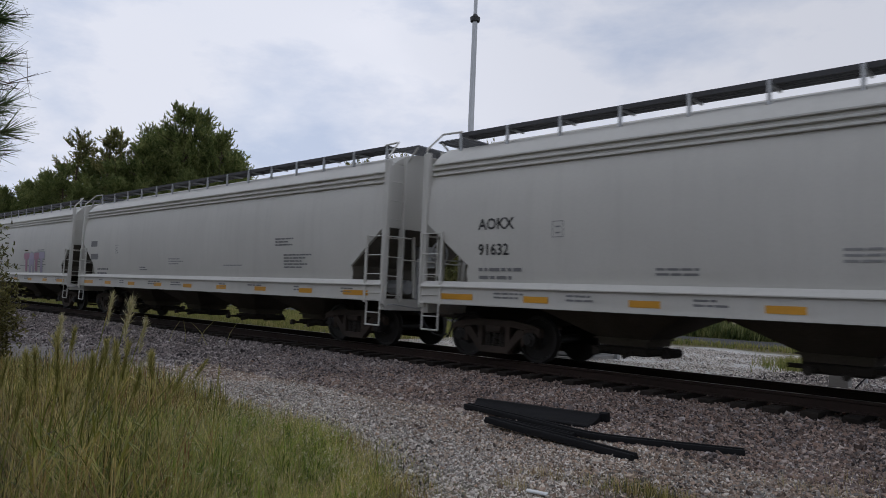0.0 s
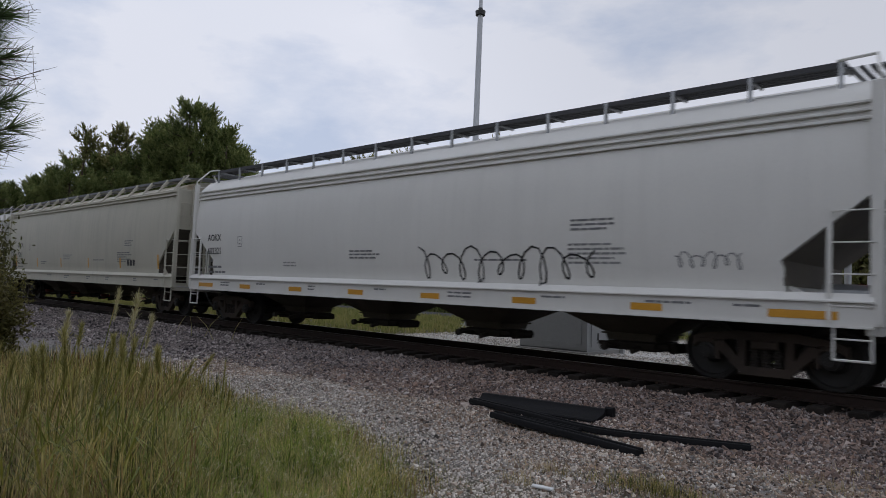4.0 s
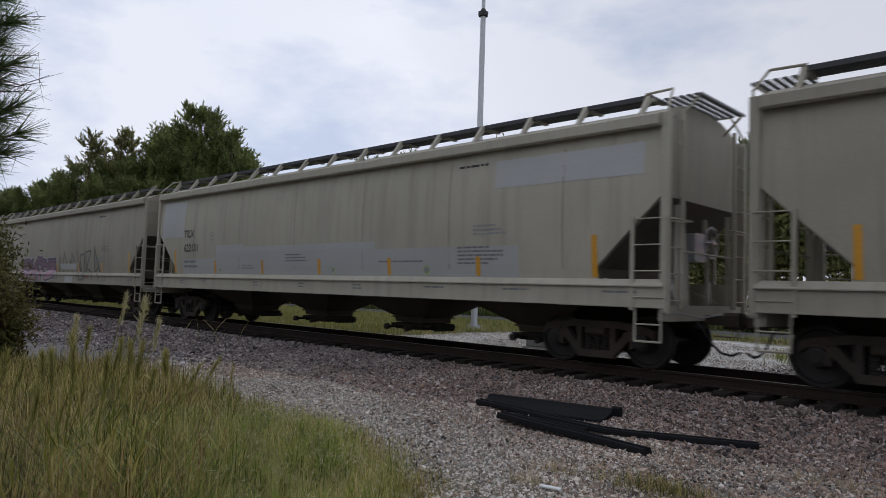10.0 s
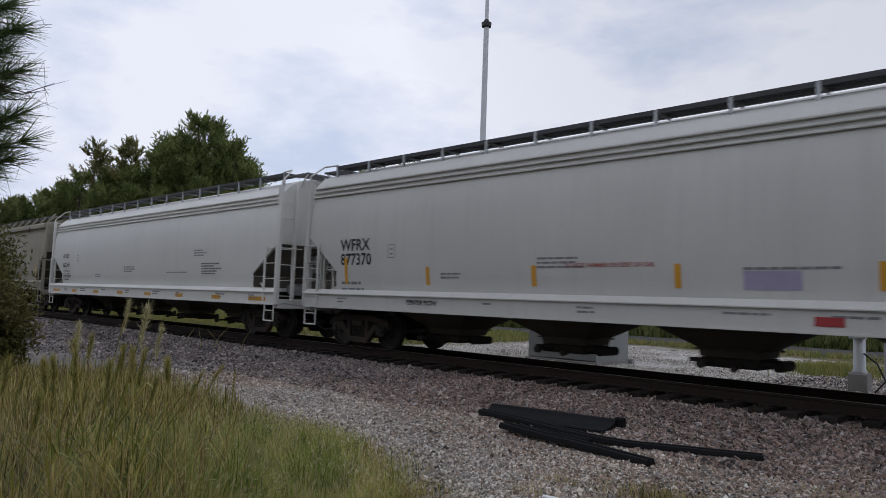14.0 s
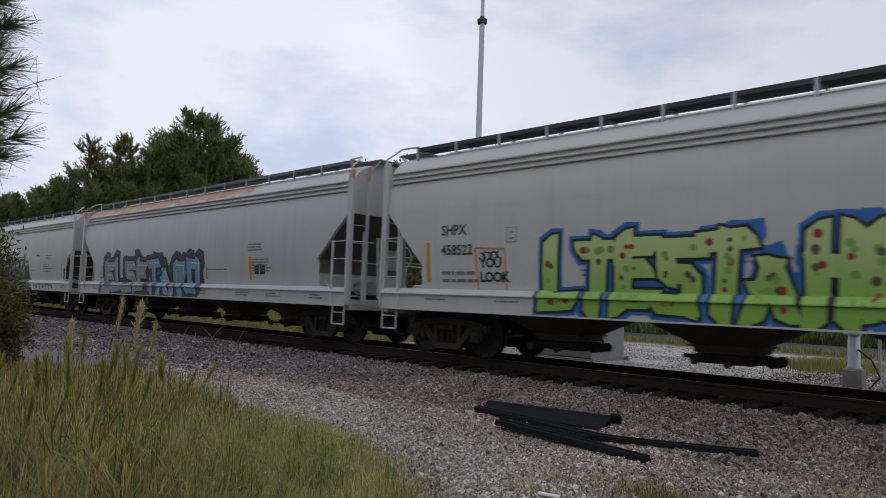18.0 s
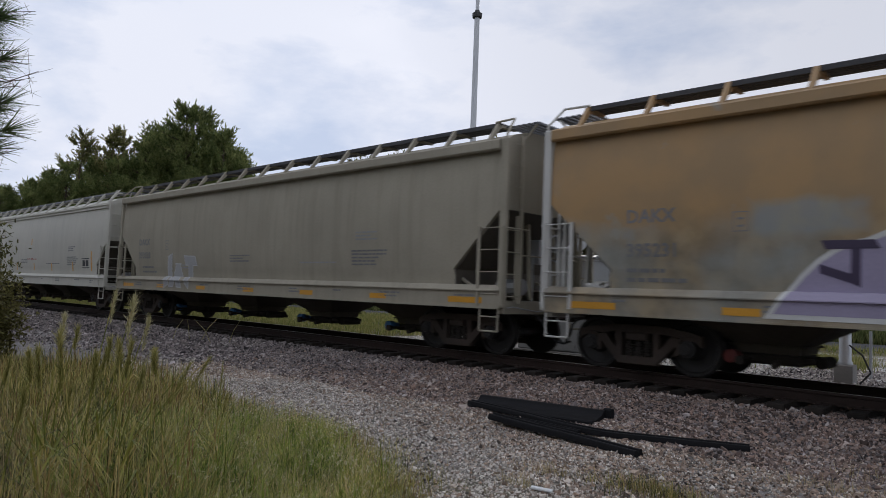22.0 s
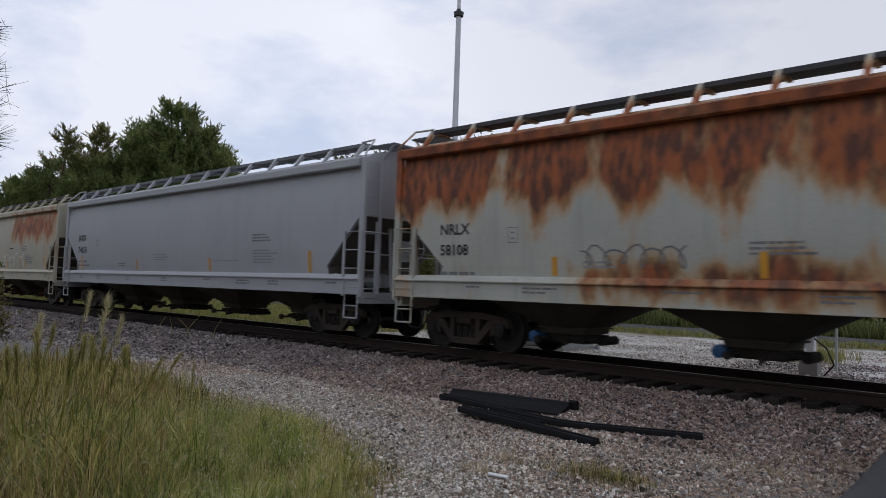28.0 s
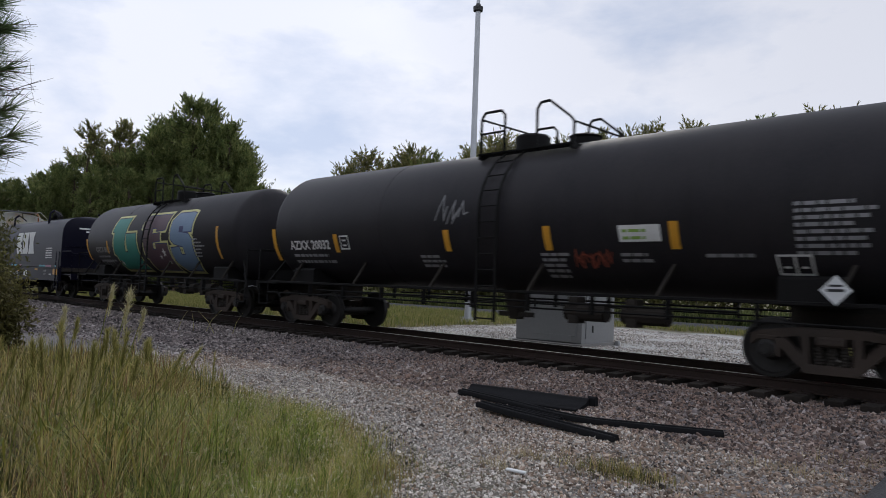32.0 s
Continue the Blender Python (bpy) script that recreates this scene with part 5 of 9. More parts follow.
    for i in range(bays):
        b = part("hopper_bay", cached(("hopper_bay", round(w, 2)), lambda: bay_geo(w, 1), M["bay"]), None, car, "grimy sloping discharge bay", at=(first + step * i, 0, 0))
        part("outlet_gate", cached(("outlet_gate",), gate_geo, M[gate_paint]), None, b)
        if outlet:
            part("outlet_cap", cached("outlet_cap", lambda: Geo().lathe([(-0.84, 0.06), (-0.82, 0.11), (-0.66, 0.11), (-0.60, 0.07), (-0.5, 0.07)], "y", 12, (-0.45, 0, 0.40)), M[outlet]), None, b, "coloured outlet cap")
    # writing, data blocks and tape
    if mark:
        lettering(car, mark, mark_x, mark_z, cap, M[marks_ink], hw, "black stencilled reporting mark", 1.0, (pitch or 0.46) / cap)
    v, f = lines_of_writing(r, 2, 1.1, 0.065, 0.155)
    on_side("load_stencil", v, f, M["faded"], car, mark_x, mark_z - 0.82, hw)
    v, f = rects([(0, 0.24, 0, 0.014), (0, 0.24, 0.286, 0.30), (0, 0.014, 0.014, 0.286), (0.226, 0.24, 0.014, 0.286), (0.07, 0.17, 0.07, 0.10), (0.07, 0.17, 0.18, 0.21)])
    on_side("plate_stencil", v, f, M["faded"], car, mark_x + 1.75, mark_z - 0.2, hw)
    for x, z, rows, wd in ((n * 0.42, 2.06, 3, 1.1), (n * 0.76, 2.55, 3, 0.9), (n * 0.76, 2.12, 5, 1.3), (n * 0.62, 1.85, 1, 1.7), (n * 0.28, 1.78, 2, 0.8)):
        v, f = lines_of_writing(r, rows, wd, 0.038, 0.08)
        on_side("data_stencil", v, f, M["faded" if r.random() < 0.6 else "faint"], car, x + r.uniform(-.4, .4), z, hw)
    flat = lambda z: 1.622
    for x in [n * k + r.uniform(-.4, .4) for k in (0.1, 0.2, 0.33, 0.46, 0.6, 0.7, 0.82, 0.92)]:
        v, f = lines_of_writing(r, r.choice([1, 2, 2]), r.uniform(0.3, 0.9), 0.035, 0.075)
        on_side("sill_stencil", v, f, M["faded"], car, x, 1.30 - drop, flat, 0.004)
    for k in range(sill_tape):
        x = 0.55 + (n - 1.6) * k / max(1, sill_tape - 1)
        wd = 0.9 if k in (0, sill_tape - 1) else 0.55
        v, f = rects([(0, wd, 0, 0.115)])
        on_side("reflector", v, f, M["yellow"], car, x - (0.3 if k == sill_tape - 1 else 0), 1.17 - drop, flat, 0.004, "yellow reflective tape")
    for x, z0, z1 in stripes:
        v, f = rects([(0, 0.11, 0, z1 - z0)])
        on_side("reflector", v, f, M["yellow"], car, x, z0, hw, 0.009, "upright yellow reflective tape", 0.3)
    return car, hw, n


def even_stripes(n, k=7, z0=1.56, z1=1.95, tall=2.3, a=1.28, b=1.38):
    xs = [a + (n - a - b) * i / (k - 1) for i in range(k)]
    return [(x, z0, tall if i in (0, k - 1) else z1) for i, x in enumerate(xs)]


def load_limit(car, x, z, hw, rows):
    lettering(car, rows, x, z, 0.085, M["faded"], hw, "", 1.1, 1.7, name="load_stencil")


# -- coil cars --
HOOD = [(1.44, 1.46), (2.2, 1.47), (2.85, 1.465), (3.2, 1.42), (3.45, 1.30), (3.62, 1.10), (3.74, 0.80), (3.80, 0.40)]


def hood_side(z):
    return float(np.interp(z, [a for a, _ in HOOD], [b for _, b in HOOD]))


def coil_car(L, R, label):
    n = R - L - 1.40
    car = thing("coil_car", label, "railway car", pose(L, 0, 0), group="cars of the passing freight train")
    CARS.append((car, L))
    p = P["blue"]
    ring2 = []
    for k, (z, w) in enumerate(HOOD):
        e = 0.12 + (0.0, 0.0, 0.0, 0.01, 0.03, 0.07, 0.14, 0.25)[k]
        ring2.append([(e, -w, z), (n - e, -w, z), (n - e, w, z), (e, w, z)])
    part("hood", Geo().stack(ring2), p, car, "rounded dark blue coil cover", smooth=40)
    part("hood_skirt", Geo().box(0.10, n - 0.10, -1.50, 1.50, 1.38, 1.455, 0.02), p, car)
    for s in (-1, 1):
        part("side_sill", Geo().box(0.0, n, s * 1.50 - 0.05, s * 1.50 + 0.05, 0.80, 1.36, 0.015).box(0.0, n, s * 1.52 - 0.07, s * 1.52 + 0.07, 1.32, 1.375, 0.01).box(0.0, n, s * 1.5 - 0.08, s * 1.5 + 0.08, 0.77, 0.82), p, car)
        for x in (0.25, n - 0.25):
            part("corner_ladder", Geo().box(x - 0.22, x - 0.17, s * 1.57 - 0.02, s * 1.57 + 0.02, 0.45, 2.1).box(x + 0.17, x + 0.22, s * 1.57 - 0.02, s * 1.57 + 0.02, 0.45, 2.1)
                 .tube((x - 0.2, s * 1.57, 0.5), (x + 0.2, s * 1.57, 0.5), 0.015).tube((x - 0.2, s * 1.57, 0.9), (x + 0.2, s * 1.57, 0.9), 0.015).tube((x - 0.2, s * 1.57, 1.65), (x + 0.2, s * 1.57, 1.65), 0.015).tube((x - 0.2, s * 1.57, 2.05), (x + 0.2, s * 1.57, 2.05), 0.015), p, car)
    part("deck", Geo().box(0.05, n - 0.05, -1.48, 1.48, 1.20, 1.375), M["under"], car)
    part("center_sill", Geo().box(-0.1, n + 0.1, -0.34, 0.34, 0.70, 1.10, 0.03), M["under"], car)
    for x in (n * 0.5 - 1.6, n * 0.5 + 1.4):
        part("brake_gear", Geo().tube((x, -0.6, 0.85), (x + 0.8, -0.6, 0.85), 0.16, 10).box(x - 0.3, x - 0.05, -0.8, -0.5, 0.72, 0.95), M["under"], car)
    # stacking brackets and lifting bail on the hood
    for x in (2.1, 7.9):
        part("stacking_bracket", Geo().path([(x, -1.22, 3.45), (x + 0.02, -1.18, 4.02), (x + 0.04, -1.02, 4.16)], 0.05, 8).path([(x + 0.04, -1.02, 4.16), (x + 0.45, -0.75, 3.86)], 0.03), p, car)
        part("stacking_bracket", Geo().path([(x, 1.22, 3.45), (x + 0.02, 1.18, 4.02), (x + 0.04, 1.02, 4.16)], 0.05, 8), p, car)
    x = 5.4
    part("lifting_bail", Geo().path([(x + 0.5 * math.cos(math.pi * k / 8), -0.1, 3.80 + 0.42 * math.sin(math.pi * k / 8)) for k in range(9)], 0.12, 8).box(x - 0.75, x - 0.45, -0.3, 0.3, 3.78, 3.98, 0.04), M["steel_dark"], car, "bent steel lifting bail")
    for e in (0, 1):
        X = lambda x: x if e == 0 else n - x
        sg = 1 if e == 0 else -1
        part("end_platform", Geo().box(min(X(-1.25), X(0.12)), max(X(-1.25), X(0.12)), -1.45, 1.45, 1.05, 1.10).box(min(X(-1.27), X(-1.18)), max(X(-1.27), X(-1.18)), -1.45, 1.45, 0.85, 1.12), p, car)
        part("end_handrail", Geo().path([(X(-0.05), -1.46, 2.12), (X(-1.1), -1.46, 2.12), (X(-1.2), -1.4, 2.0), (X(-1.2), -1.4, 1.1), (X(-1.2), -1.4, 2.0), (X(-1.2), 1.4, 2.0), (X(-1.2), 1.4, 1.1)], 0.02), p, car)
        for z in (1.95, 2.35):
            part("end_rib", Geo().box(min(X(0.08), X(0.13)), max(X(0.08), X(0.13)), -1.3, 1.3, z, z + 0.04), p, car)
        part("end_stencil", Geo().box(min(X(0.113), X(0.12)), max(X(0.113), X(0.12)), -0.75, 0.75, 3.18, 3.25).box(min(X(0.113), X(0.12)), max(X(0.113), X(0.12)), -0.45, 0.45, 3.04, 3.11), M["white"], car)
        coupler(car, X(-0.92), -sg)
        truck(car, X(1.35), "black_cast")
    flat = lambda z: 1.55
    for x, w, h, z in ((0.02, 0.26, 0.15, 1.12), (2.15, 0.42, 0.09, 1.25), (4.55, 0.42, 0.11, 1.12), (7.35, 0.42, 0.10, 1.22), (n - 0.85, 0.62, 0.26, 1.05)):
        v, f = rects([(0, w, 0, h)])
        on_side("reflector", v, f, M["yellow"], car, x, z, flat, 0.006, "yellow reflective tape")
    return car, n


SLAB_A = [(0.14, 0), (1.0, 0.0), (0.94, 0.40), (0.70, 0.46), (0.70, 0.54), (0.94, 0.60), (1.0, 1.0), (0.14, 1.0), (0, 0.84), (0, 0.16)]
SLAB_B = [(0, 0), (0.88, 0), (1.0, 0.14), (0.94, 0.56), (1.0, 1.0), (0.12, 1.0), (0, 0.86), (0.08, 0.42)]
SLAB_C = [(0, 0), (1.0, 0), (0.80, 0.5), (1.0, 1.0), (0, 1.0), (0.20, 0.5)]


def emblem(car, x, z, w, h, side, cut=0.15):
    """White slab shapes of the owner's emblem."""
    for k, shape in enumerate((SLAB_A, SLAB_B, SLAB_C)):
        v = [(k * w * 0.335 + a * w * 0.32, b * h) for a, b in shape]
        on_side("emblem", v, [tuple(range(len(v)))], M["white"], car, x, z, side, 0.012, "white painted slab emblem", cut)


# -- tank cars --
def tank_side(zc, rad):
    return lambda z: math.sqrt(max(0.01, rad * rad - (z - zc) ** 2))


def tank_car(c, half, tc, rad, zc, xl, label):
    """c: centre; half: half length of the tank; tc: half the distance of the truck centres."""
    L = c - half - 0.75
    n = 2 * half + 1.5
    car = thing("tank_car", label, "railway car", pose(L, 0, 0), group="cars of the passing freight train")
    CARS.append((car, L))
    p = P["tank"]
    prof = []
    for k in range(7):
        t = k / 6 * math.pi / 2
        prof.append((0.40 + 0.62 * (1 - math.sin(t)), max(0.02, rad * math.cos(t)) if k else rad))
    prof = prof[::-1]
    prof += [(n - s, q) for s, q in prof[::-1]]
    part("tank", Geo().lathe(prof, "x", 56, (0, 0, zc)), p, car, "black cylindrical tank with dished ends", smooth=40)
    for x in (n * 0.32, n * 0.68):
        part("weld_band", Geo().lathe([(x - 0.02, rad - 0.02), (x - 0.02, rad + 0.004), (x + 0.02, rad + 0.004), (x + 0.02, rad - 0.02)], "x", 56, (0, 0, zc)), p, car)
    for s in (-1, 1):
        part("side_rail", Geo().box(0.55, n - 0.55, s * 1.40 - 0.03, s * 1.40 + 0.03, 1.12, 1.18, 0.01), M["steel_dark"], car)
        part("handrail", Geo().tube((0.6, s * 1.52, 0.86), (n - 0.6, s * 1.52, 0.86), 0.018).tube((2.9, s * 1.46, 0.98), (n - 2.9, s * 1.46, 0.98), 0.022), M["steel_dark"], car)
        for i in range(9):
            x = 2.6 + (n - 5.2) * i / 8
            part("rail_hanger", cached(("rail_hanger", s), lambda: Geo().box(-0.02, 0.02, s * 1.52 - 0.015, s * 1.44 + 0.015, 0.80, 1.12) if s < 0 else Geo().box(-0.02, 0.02, 1.425, 1.535, 0.80, 1.12), M["steel_dark"]), None, car, at=(x, 0, 0))
        for i in range(6):
            x = 1.6 + (n - 3.2) * i / 5
            part("saddle_strap", cached(("saddle_strap", s), lambda: Geo().tube((0, s * 1.40, 1.15), (0.22, s * 1.16, 1.72), 0.035, 4), M["under"]), None, car, at=(x, 0, 0))
    for x in (0.1, n - 2.5):
        part("stub_center_sill", Geo().box(x, x + 2.4, -0.36, 0.36, 0.72, 1.18, 0.03), M["under"], car)
    # bottom outlet and cradle pads
    part("bottom_outlet", Geo().lathe([(0.55, 0.16), (0.72, 0.2), (1.2, 0.3)], "z", 14, (n * 0.5, 0, 0)).box(n * 0.5 - 0.4, n * 0.5 + 0.4, -0.12, 0.12, 0.6, 0.7), M["under"], car)
    for x in (n * 0.5 + 1.9, n * 0.5 + 3.1):
        part("brake_gear", Geo().tube((x, -0.85, 0.82), (x + 0.85, -0.85, 0.82), 0.17, 10).box(x + 0.1, x + 0.3, -1.0, -0.7, 0.6, 1.1), M["under"], car)
    # ladder and dome platform at mid length
    m = xl
    hw = tank_side(zc, rad)
    zs = [0.55, 0.95, 1.3] + [1.3 + 0.25 * k for k in range(1, 12)]
    zs = [z for z in zs if z < zc + rad * 0.97] + [zc + rad * 0.99]
    pr = [(m, -(hw(z) if z > zc else max(rad, 1.50)) - 0.10, z) for z in zs]
    rails = []
    for dx in (-0.24, 0.24):
        rails.append(Geo().stack([[(x + dx + a, y, z + b) for a, b in ((-0.026, -0.02), (0.026, -0.02), (0.026, 0.02), (-0.026, 0.02))] if abs(y) < 0.8 else
                                  [(x + dx + a, y + b, z) for a, b in ((-0.026, -0.02), (0.026, -0.02), (0.026, 0.02), (-0.026, 0.02))] for x, y, z in pr]))
    z, rungs = 0.6, []
    while z < zc + rad * 0.99:
        y = -(hw(z) if z > zc else max(rad, 1.50)) - 0.10
        rungs.append(Geo().tube((m - 0.24, y, z), (m + 0.24, y, z), 0.016))
        z += 0.32
    ladder = part("ladder", rails[0], M["steel_dark"], car, "black steel ladder curving over the tank")
    part("ladder_rail", rails[1], M["steel_dark"], ladder)
    for rung in rungs:
        part("rung", rung, M["steel_dark"], ladder)
    m = xl + 0.1
    zt = zc + rad
    zp = zt - 0.20
    x0, x1 = m - 0.95, m + 1.45
    deck = part("platform", Geo().box(x0, x0 + 0.06, -1.0, 1.0, zp - 0.07, zp + 0.02), M["steel_dark"], car, "slatted dome platform")
    part("platform_beam", Geo().box(x1 - 0.06, x1, -1.0, 1.0, zp - 0.07, zp + 0.02), M["steel_dark"], deck)
    for k in range(5):
        for s in (-1, 1):
            y = s * (0.58 + 0.1 * k)
            part("slat", Geo().box(x0, x1, y - 0.035, y + 0.035, zp + 0.02, zp + 0.045), M["steel_dark"], deck)
    part("dome_housing", Geo().lathe([(zt - 0.15, 0.38), (zt + 0.28, 0.38), (zt + 0.33, 0.34), (zt + 0.35, 0.1)], "z", 20, (m - 0.25, 0, 0)), M["steel_dark"], car, "round valve housing with hinged lid")
    part("manway", Geo().lathe([(zt - 0.1, 0.33), (zt + 0.12, 0.33), (zt + 0.16, 0.36), (zt + 0.19, 0.3)], "z", 16, (m + 1.05, 0.05, 0)), M["steel_dark"], car)
    for s in (-1, 1):
        rail = [(x0 + 0.03, s * 0.95, zp), (x0 + 0.03, s * 0.95, zp + 0.80), (x0 + 0.13, s * 0.95, zp + 0.93), (m - 0.38, s * 0.95, zp + 0.93), (m - 0.28, s * 0.95, zp + 0.82), (m - 0.28, s * 0.95, zp)]
        part("guard_rail", Geo().path(rail, 0.028, 6).tube((x0, s * 0.95, zp + 0.48), (m - 0.28, s * 0.95, zp + 0.48), 0.022), M["steel_dark"], car)
        rail = [(m + 0.55, s * 0.95, zp), (m + 0.55, s * 0.95, zp + 0.82), (m + 0.63, s * 0.95, zp + 0.94), (m + 0.85, s * 0.95, zp + 0.95), (x1 - 0.1, s * 0.95, zp + 0.56), (x1 - 0.02, s * 0.95, zp + 0.46), (x1 - 0.02, s * 0.95, zp)]
        part("guard_rail", Geo().path(rail, 0.028, 6), M["steel_dark"], car)
    part("guard_rail", Geo().path([(x0 + 0.03, -0.95, zp + 0.80), (x0 + 0.03, 0.95, zp + 0.80)], 0.024), M["steel_dark"], car)
    part("guard_rail", Geo().path([(x1 - 0.02, -0.95, zp + 0.46), (x1 - 0.02, 0.95, zp + 0.46)], 0.024), M["steel_dark"], car)
    for e in (0, 1):
        X = lambda x: x if e == 0 else n - x
        sg = 1 if e == 0 else -1
        part("end_platform", Geo().box(min(X(0.0), X(1.0)), max(X(0.0), X(1.0)), -1.48, 1.48, 1.10, 1.15).box(min(X(-0.02), X(0.08)), max(X(-0.02), X(0.08)), -1.48, 1.48, 0.92, 1.16), M["steel_dark"], car)
        part("end_handrail", Geo().path([(X(0.06), -1.45, 1.1), (X(0.06), -1.45, 2.05), (X(0.06), 1.45, 2.05), (X(0.06), 1.45, 1.1)], 0.02), M["steel_dark"], car)
        part("stub_sill", Geo().box(min(X(0.3), X(2.4)), max(X(0.3), X(2.4)), -0.36, 0.36, 1.0, 1.5, 0.03).box(min(X(1.5), X(2.4)), max(X(1.5), X(2.4)), -1.25, 1.25, 1.1, 1.55, 0.05), M["steel_dark"], car)
        for s in (-1, 1):
            part("stirrup_step", Geo().path([(X(0.12), s * 1.45, 1.1), (X(0.12), s * 1.46, 0.52), (X(0.55), s * 1.46, 0.52), (X(0.55), s * 1.45, 1.1)], 0.019), M["steel_dark"], car)
            part("end_brace", Geo().tube((X(0.35), s * 1.3, 1.15), (X(0.85), s * 1.1, 1.75), 0.03, 4), M["steel_dark"], car)
        coupler(car, X(0.0), -sg)
        truck(car, X(half + 0.75 - tc))
    part("hand_brake", Geo().path([(n - 0.25, 0.5 + 0.26 * math.cos(t * 0.524), 1.75 + 0.26 * math.sin(t * 0.524)) for t in range(13)], 0.02).box(n - 0.45, n - 0.28, 0.3, 0.7, 1.15, 1.95), M["steel_dark"], car, "hand brake wheel and housing")
    return car, hw, n


def tape(car, x, z0, z1, hw, w=0.13):
    v, f = rects([(0, w, 0, z1 - z0)])
    on_side("reflector", v, f, M["yellow"], car, x, z0, hw, 0.010, "upright yellow reflective tape", 0.12)


# ---- the train, from its head to its tail; the first two numbers are each car's ends along the track at the start ----
red = spray("red", (0.33, 0.028, 0.03))
deep_purple = spray("deep_purple", (0.055, 0.04, 0.08))
deep_orange = spray("deep_orange", (0.28, 0.08, 0.02))
brown_s = spray("brown", (0.115, 0.105, 0.085))
olive_s = spray("olive", (0.10, 0.095, 0.035))
bright_blue = spray("bright_blue", (0.03, 0.15, 0.42))
rust_red = spray("dull_red", (0.30, 0.07, 0.04))
whitep = spray("white", (0.62, 0.62, 0.60))
blackp = spray("black", (0.012, 0.012, 0.014))
green = spray("green", (0.22, 0.38, 0.07))
lime = spray("lime", (0.28, 0.47, 0.08))
pale_lime = spray("pale_lime", (0.40, 0.53, 0.20))
pale_blue = spray("pale_blue", (0.16, 0.33, 0.42))
lilac = spray("lilac", (0.34, 0.30, 0.42))
pink = spray("pink", (0.40, 0.18, 0.26))
silver = spray("silver", (0.30, 0.31, 0.31))
orange_s = spray("orange", (0.55, 0.24, 0.06))
ghost = spray("ghost", (0.22, 0.20, 0.16))
teal = spray("teal", (0.012, 0.20, 0.16))
maroon = spray("maroon", (0.075, 0.035, 0.05))
sky_blue = spray("sky_blue", (0.13, 0.21, 0.32))
cream_y = spray("cream_yellow", (0.55, 0.53, 0.22))
navy = spray("navy", (0.012, 0.02, 0.10))


def build_train():
    grey_label = "pale grey covered hopper car with ribbed roofline"
    # head cars
    c, hw, n = hopper(-49.6, -31.44, "A", "aokx", None, 4, 1, sill_tape=9, label=grey_label + " and faint pink graffiti", mark_x=1.5)
    graffiti(c, n - 6.2, n - 3.4, 1.6, 2.5, 4, [pink, lilac], silver, None, hw, 3)
    c, hw, n = hopper(-30.19, -11.99, "A", "aokx", None, 4, 2, sill_tape=9, label=grey_label, mark_x=1.5)
    v, f = rects([(0, 0.62, 0.1, 0.32), (0, 0.72, -0.4, -0.18)])
    on_side("reporting_mark", v, f, M["faded"], c, 0.9, 2.5, hw)
    c, hw, n = hopper(-10.74, 7.98, "A", "aokx", ["AOKX", "91632"], 4, 3, sill_tape=9, label=grey_label + " and orange tape", mark_x=1.5, mark_z=2.57, cap=0.22, pitch=0.5)
    c, hw, n = hopper(9.28, 27.96, "C", "gacx", ["GACX", "75261"], 4, 4, even_stripes(18.7, 6, tall=2.05), drop=0.12, outlet="red_cap", label="cream covered hopper car with soiled roof edge", mark_x=1.5, mark_z=2.5, cap=0.22, grate="grate")
    v, f = rects([(0, 0.18, 0, 0.22), (0.24, 0.44, 0, 0.22), (0.5, 0.68, 0, 0.22)])
    on_side("data_panel", v, f, M["ink"], c, n - 3.9, 1.66, hw)
    c, hw, n = hopper(29.23, 48.03, "A", "white", ["AOKX", "602321"], 4, 5, sill_tape=8, drop=0.12, label="clean white covered hopper car with black scribbled outline", mark_x=0.9, mark_z=2.45, cap=0.2, pitch=0.4)
    scribble(c, 10.2, 14.7, 1.40, 2.15, 9, blackp, over_sill(hw, 0.12), 2)
    scribble(c, 16.0, 17.1, 1.72, 2.0, 6, M["faded"], hw, 5, 0.02)

    # coil car with red graffiti
    c, n = coil_car(50.07, 62.30, "dark blue coil car with rounded hood and red graffiti")
    wild(c, "ACKSOIST", 1.50, 8.35, 1.42, 2.46, [faded_spray("red_to_maroon", (0.19, 0.008, 0.011), (0.07, 0.020, 0.010), 1.55, 2.2)], whitep, None, hood_side, 11, 0.33, 0.022, label="red graffiti letters with thin white outlines", lean=0.06, loose=False, wide=0.80)
    brushed(c, 5, 9.15, 10.3, 1.60, 1.92, whitep, hood_side, 4, 0.022, 0.25)
    brushed(c, 3, 8.3, 8.95, 1.50, 1.68, whitep, hood_side, 6, 0.022)
    brushed(c, 3, 1.15, 1.6, 1.5, 1.66, whitep, hood_side, 9, 0.018)
    brushed(c, 4, 0.15, 1.1, 1.72, 1.98, deep_orange, hood_side, 7, 0.028)
    lettering(c, ["24"], 8.5, 2.28, 0.30, M["white"], hood_side, "white painted figures", name="figures")
    emblem(c, 4.5, 2.60, 1.5, 0.50, hood_side)
    flat = lambda z: 1.555
    v, f = rects([(0, 0.10, 0, 0.2), (0.14, 0.24, 0, 0.2), (0.28, 0.38, 0, 0.2), (0.42, 0.52, 0, 0.2)])
    on_side("reporting_mark", v, f, M["white"], c, 1.55, 0.90, flat)
    lettering(c, ["499556"], 2.42, 0.90, 0.22, M["white"], flat, "white car number")
    lettering(c, ["LD LMT", "LT WT"], 7.0, 1.12, 0.085, M["white"], flat, "", name="load_stencil")
    lettering(c, ["229100", "56900"], 7.75, 1.12, 0.085, M["white"], flat, "", name="load_stencil")
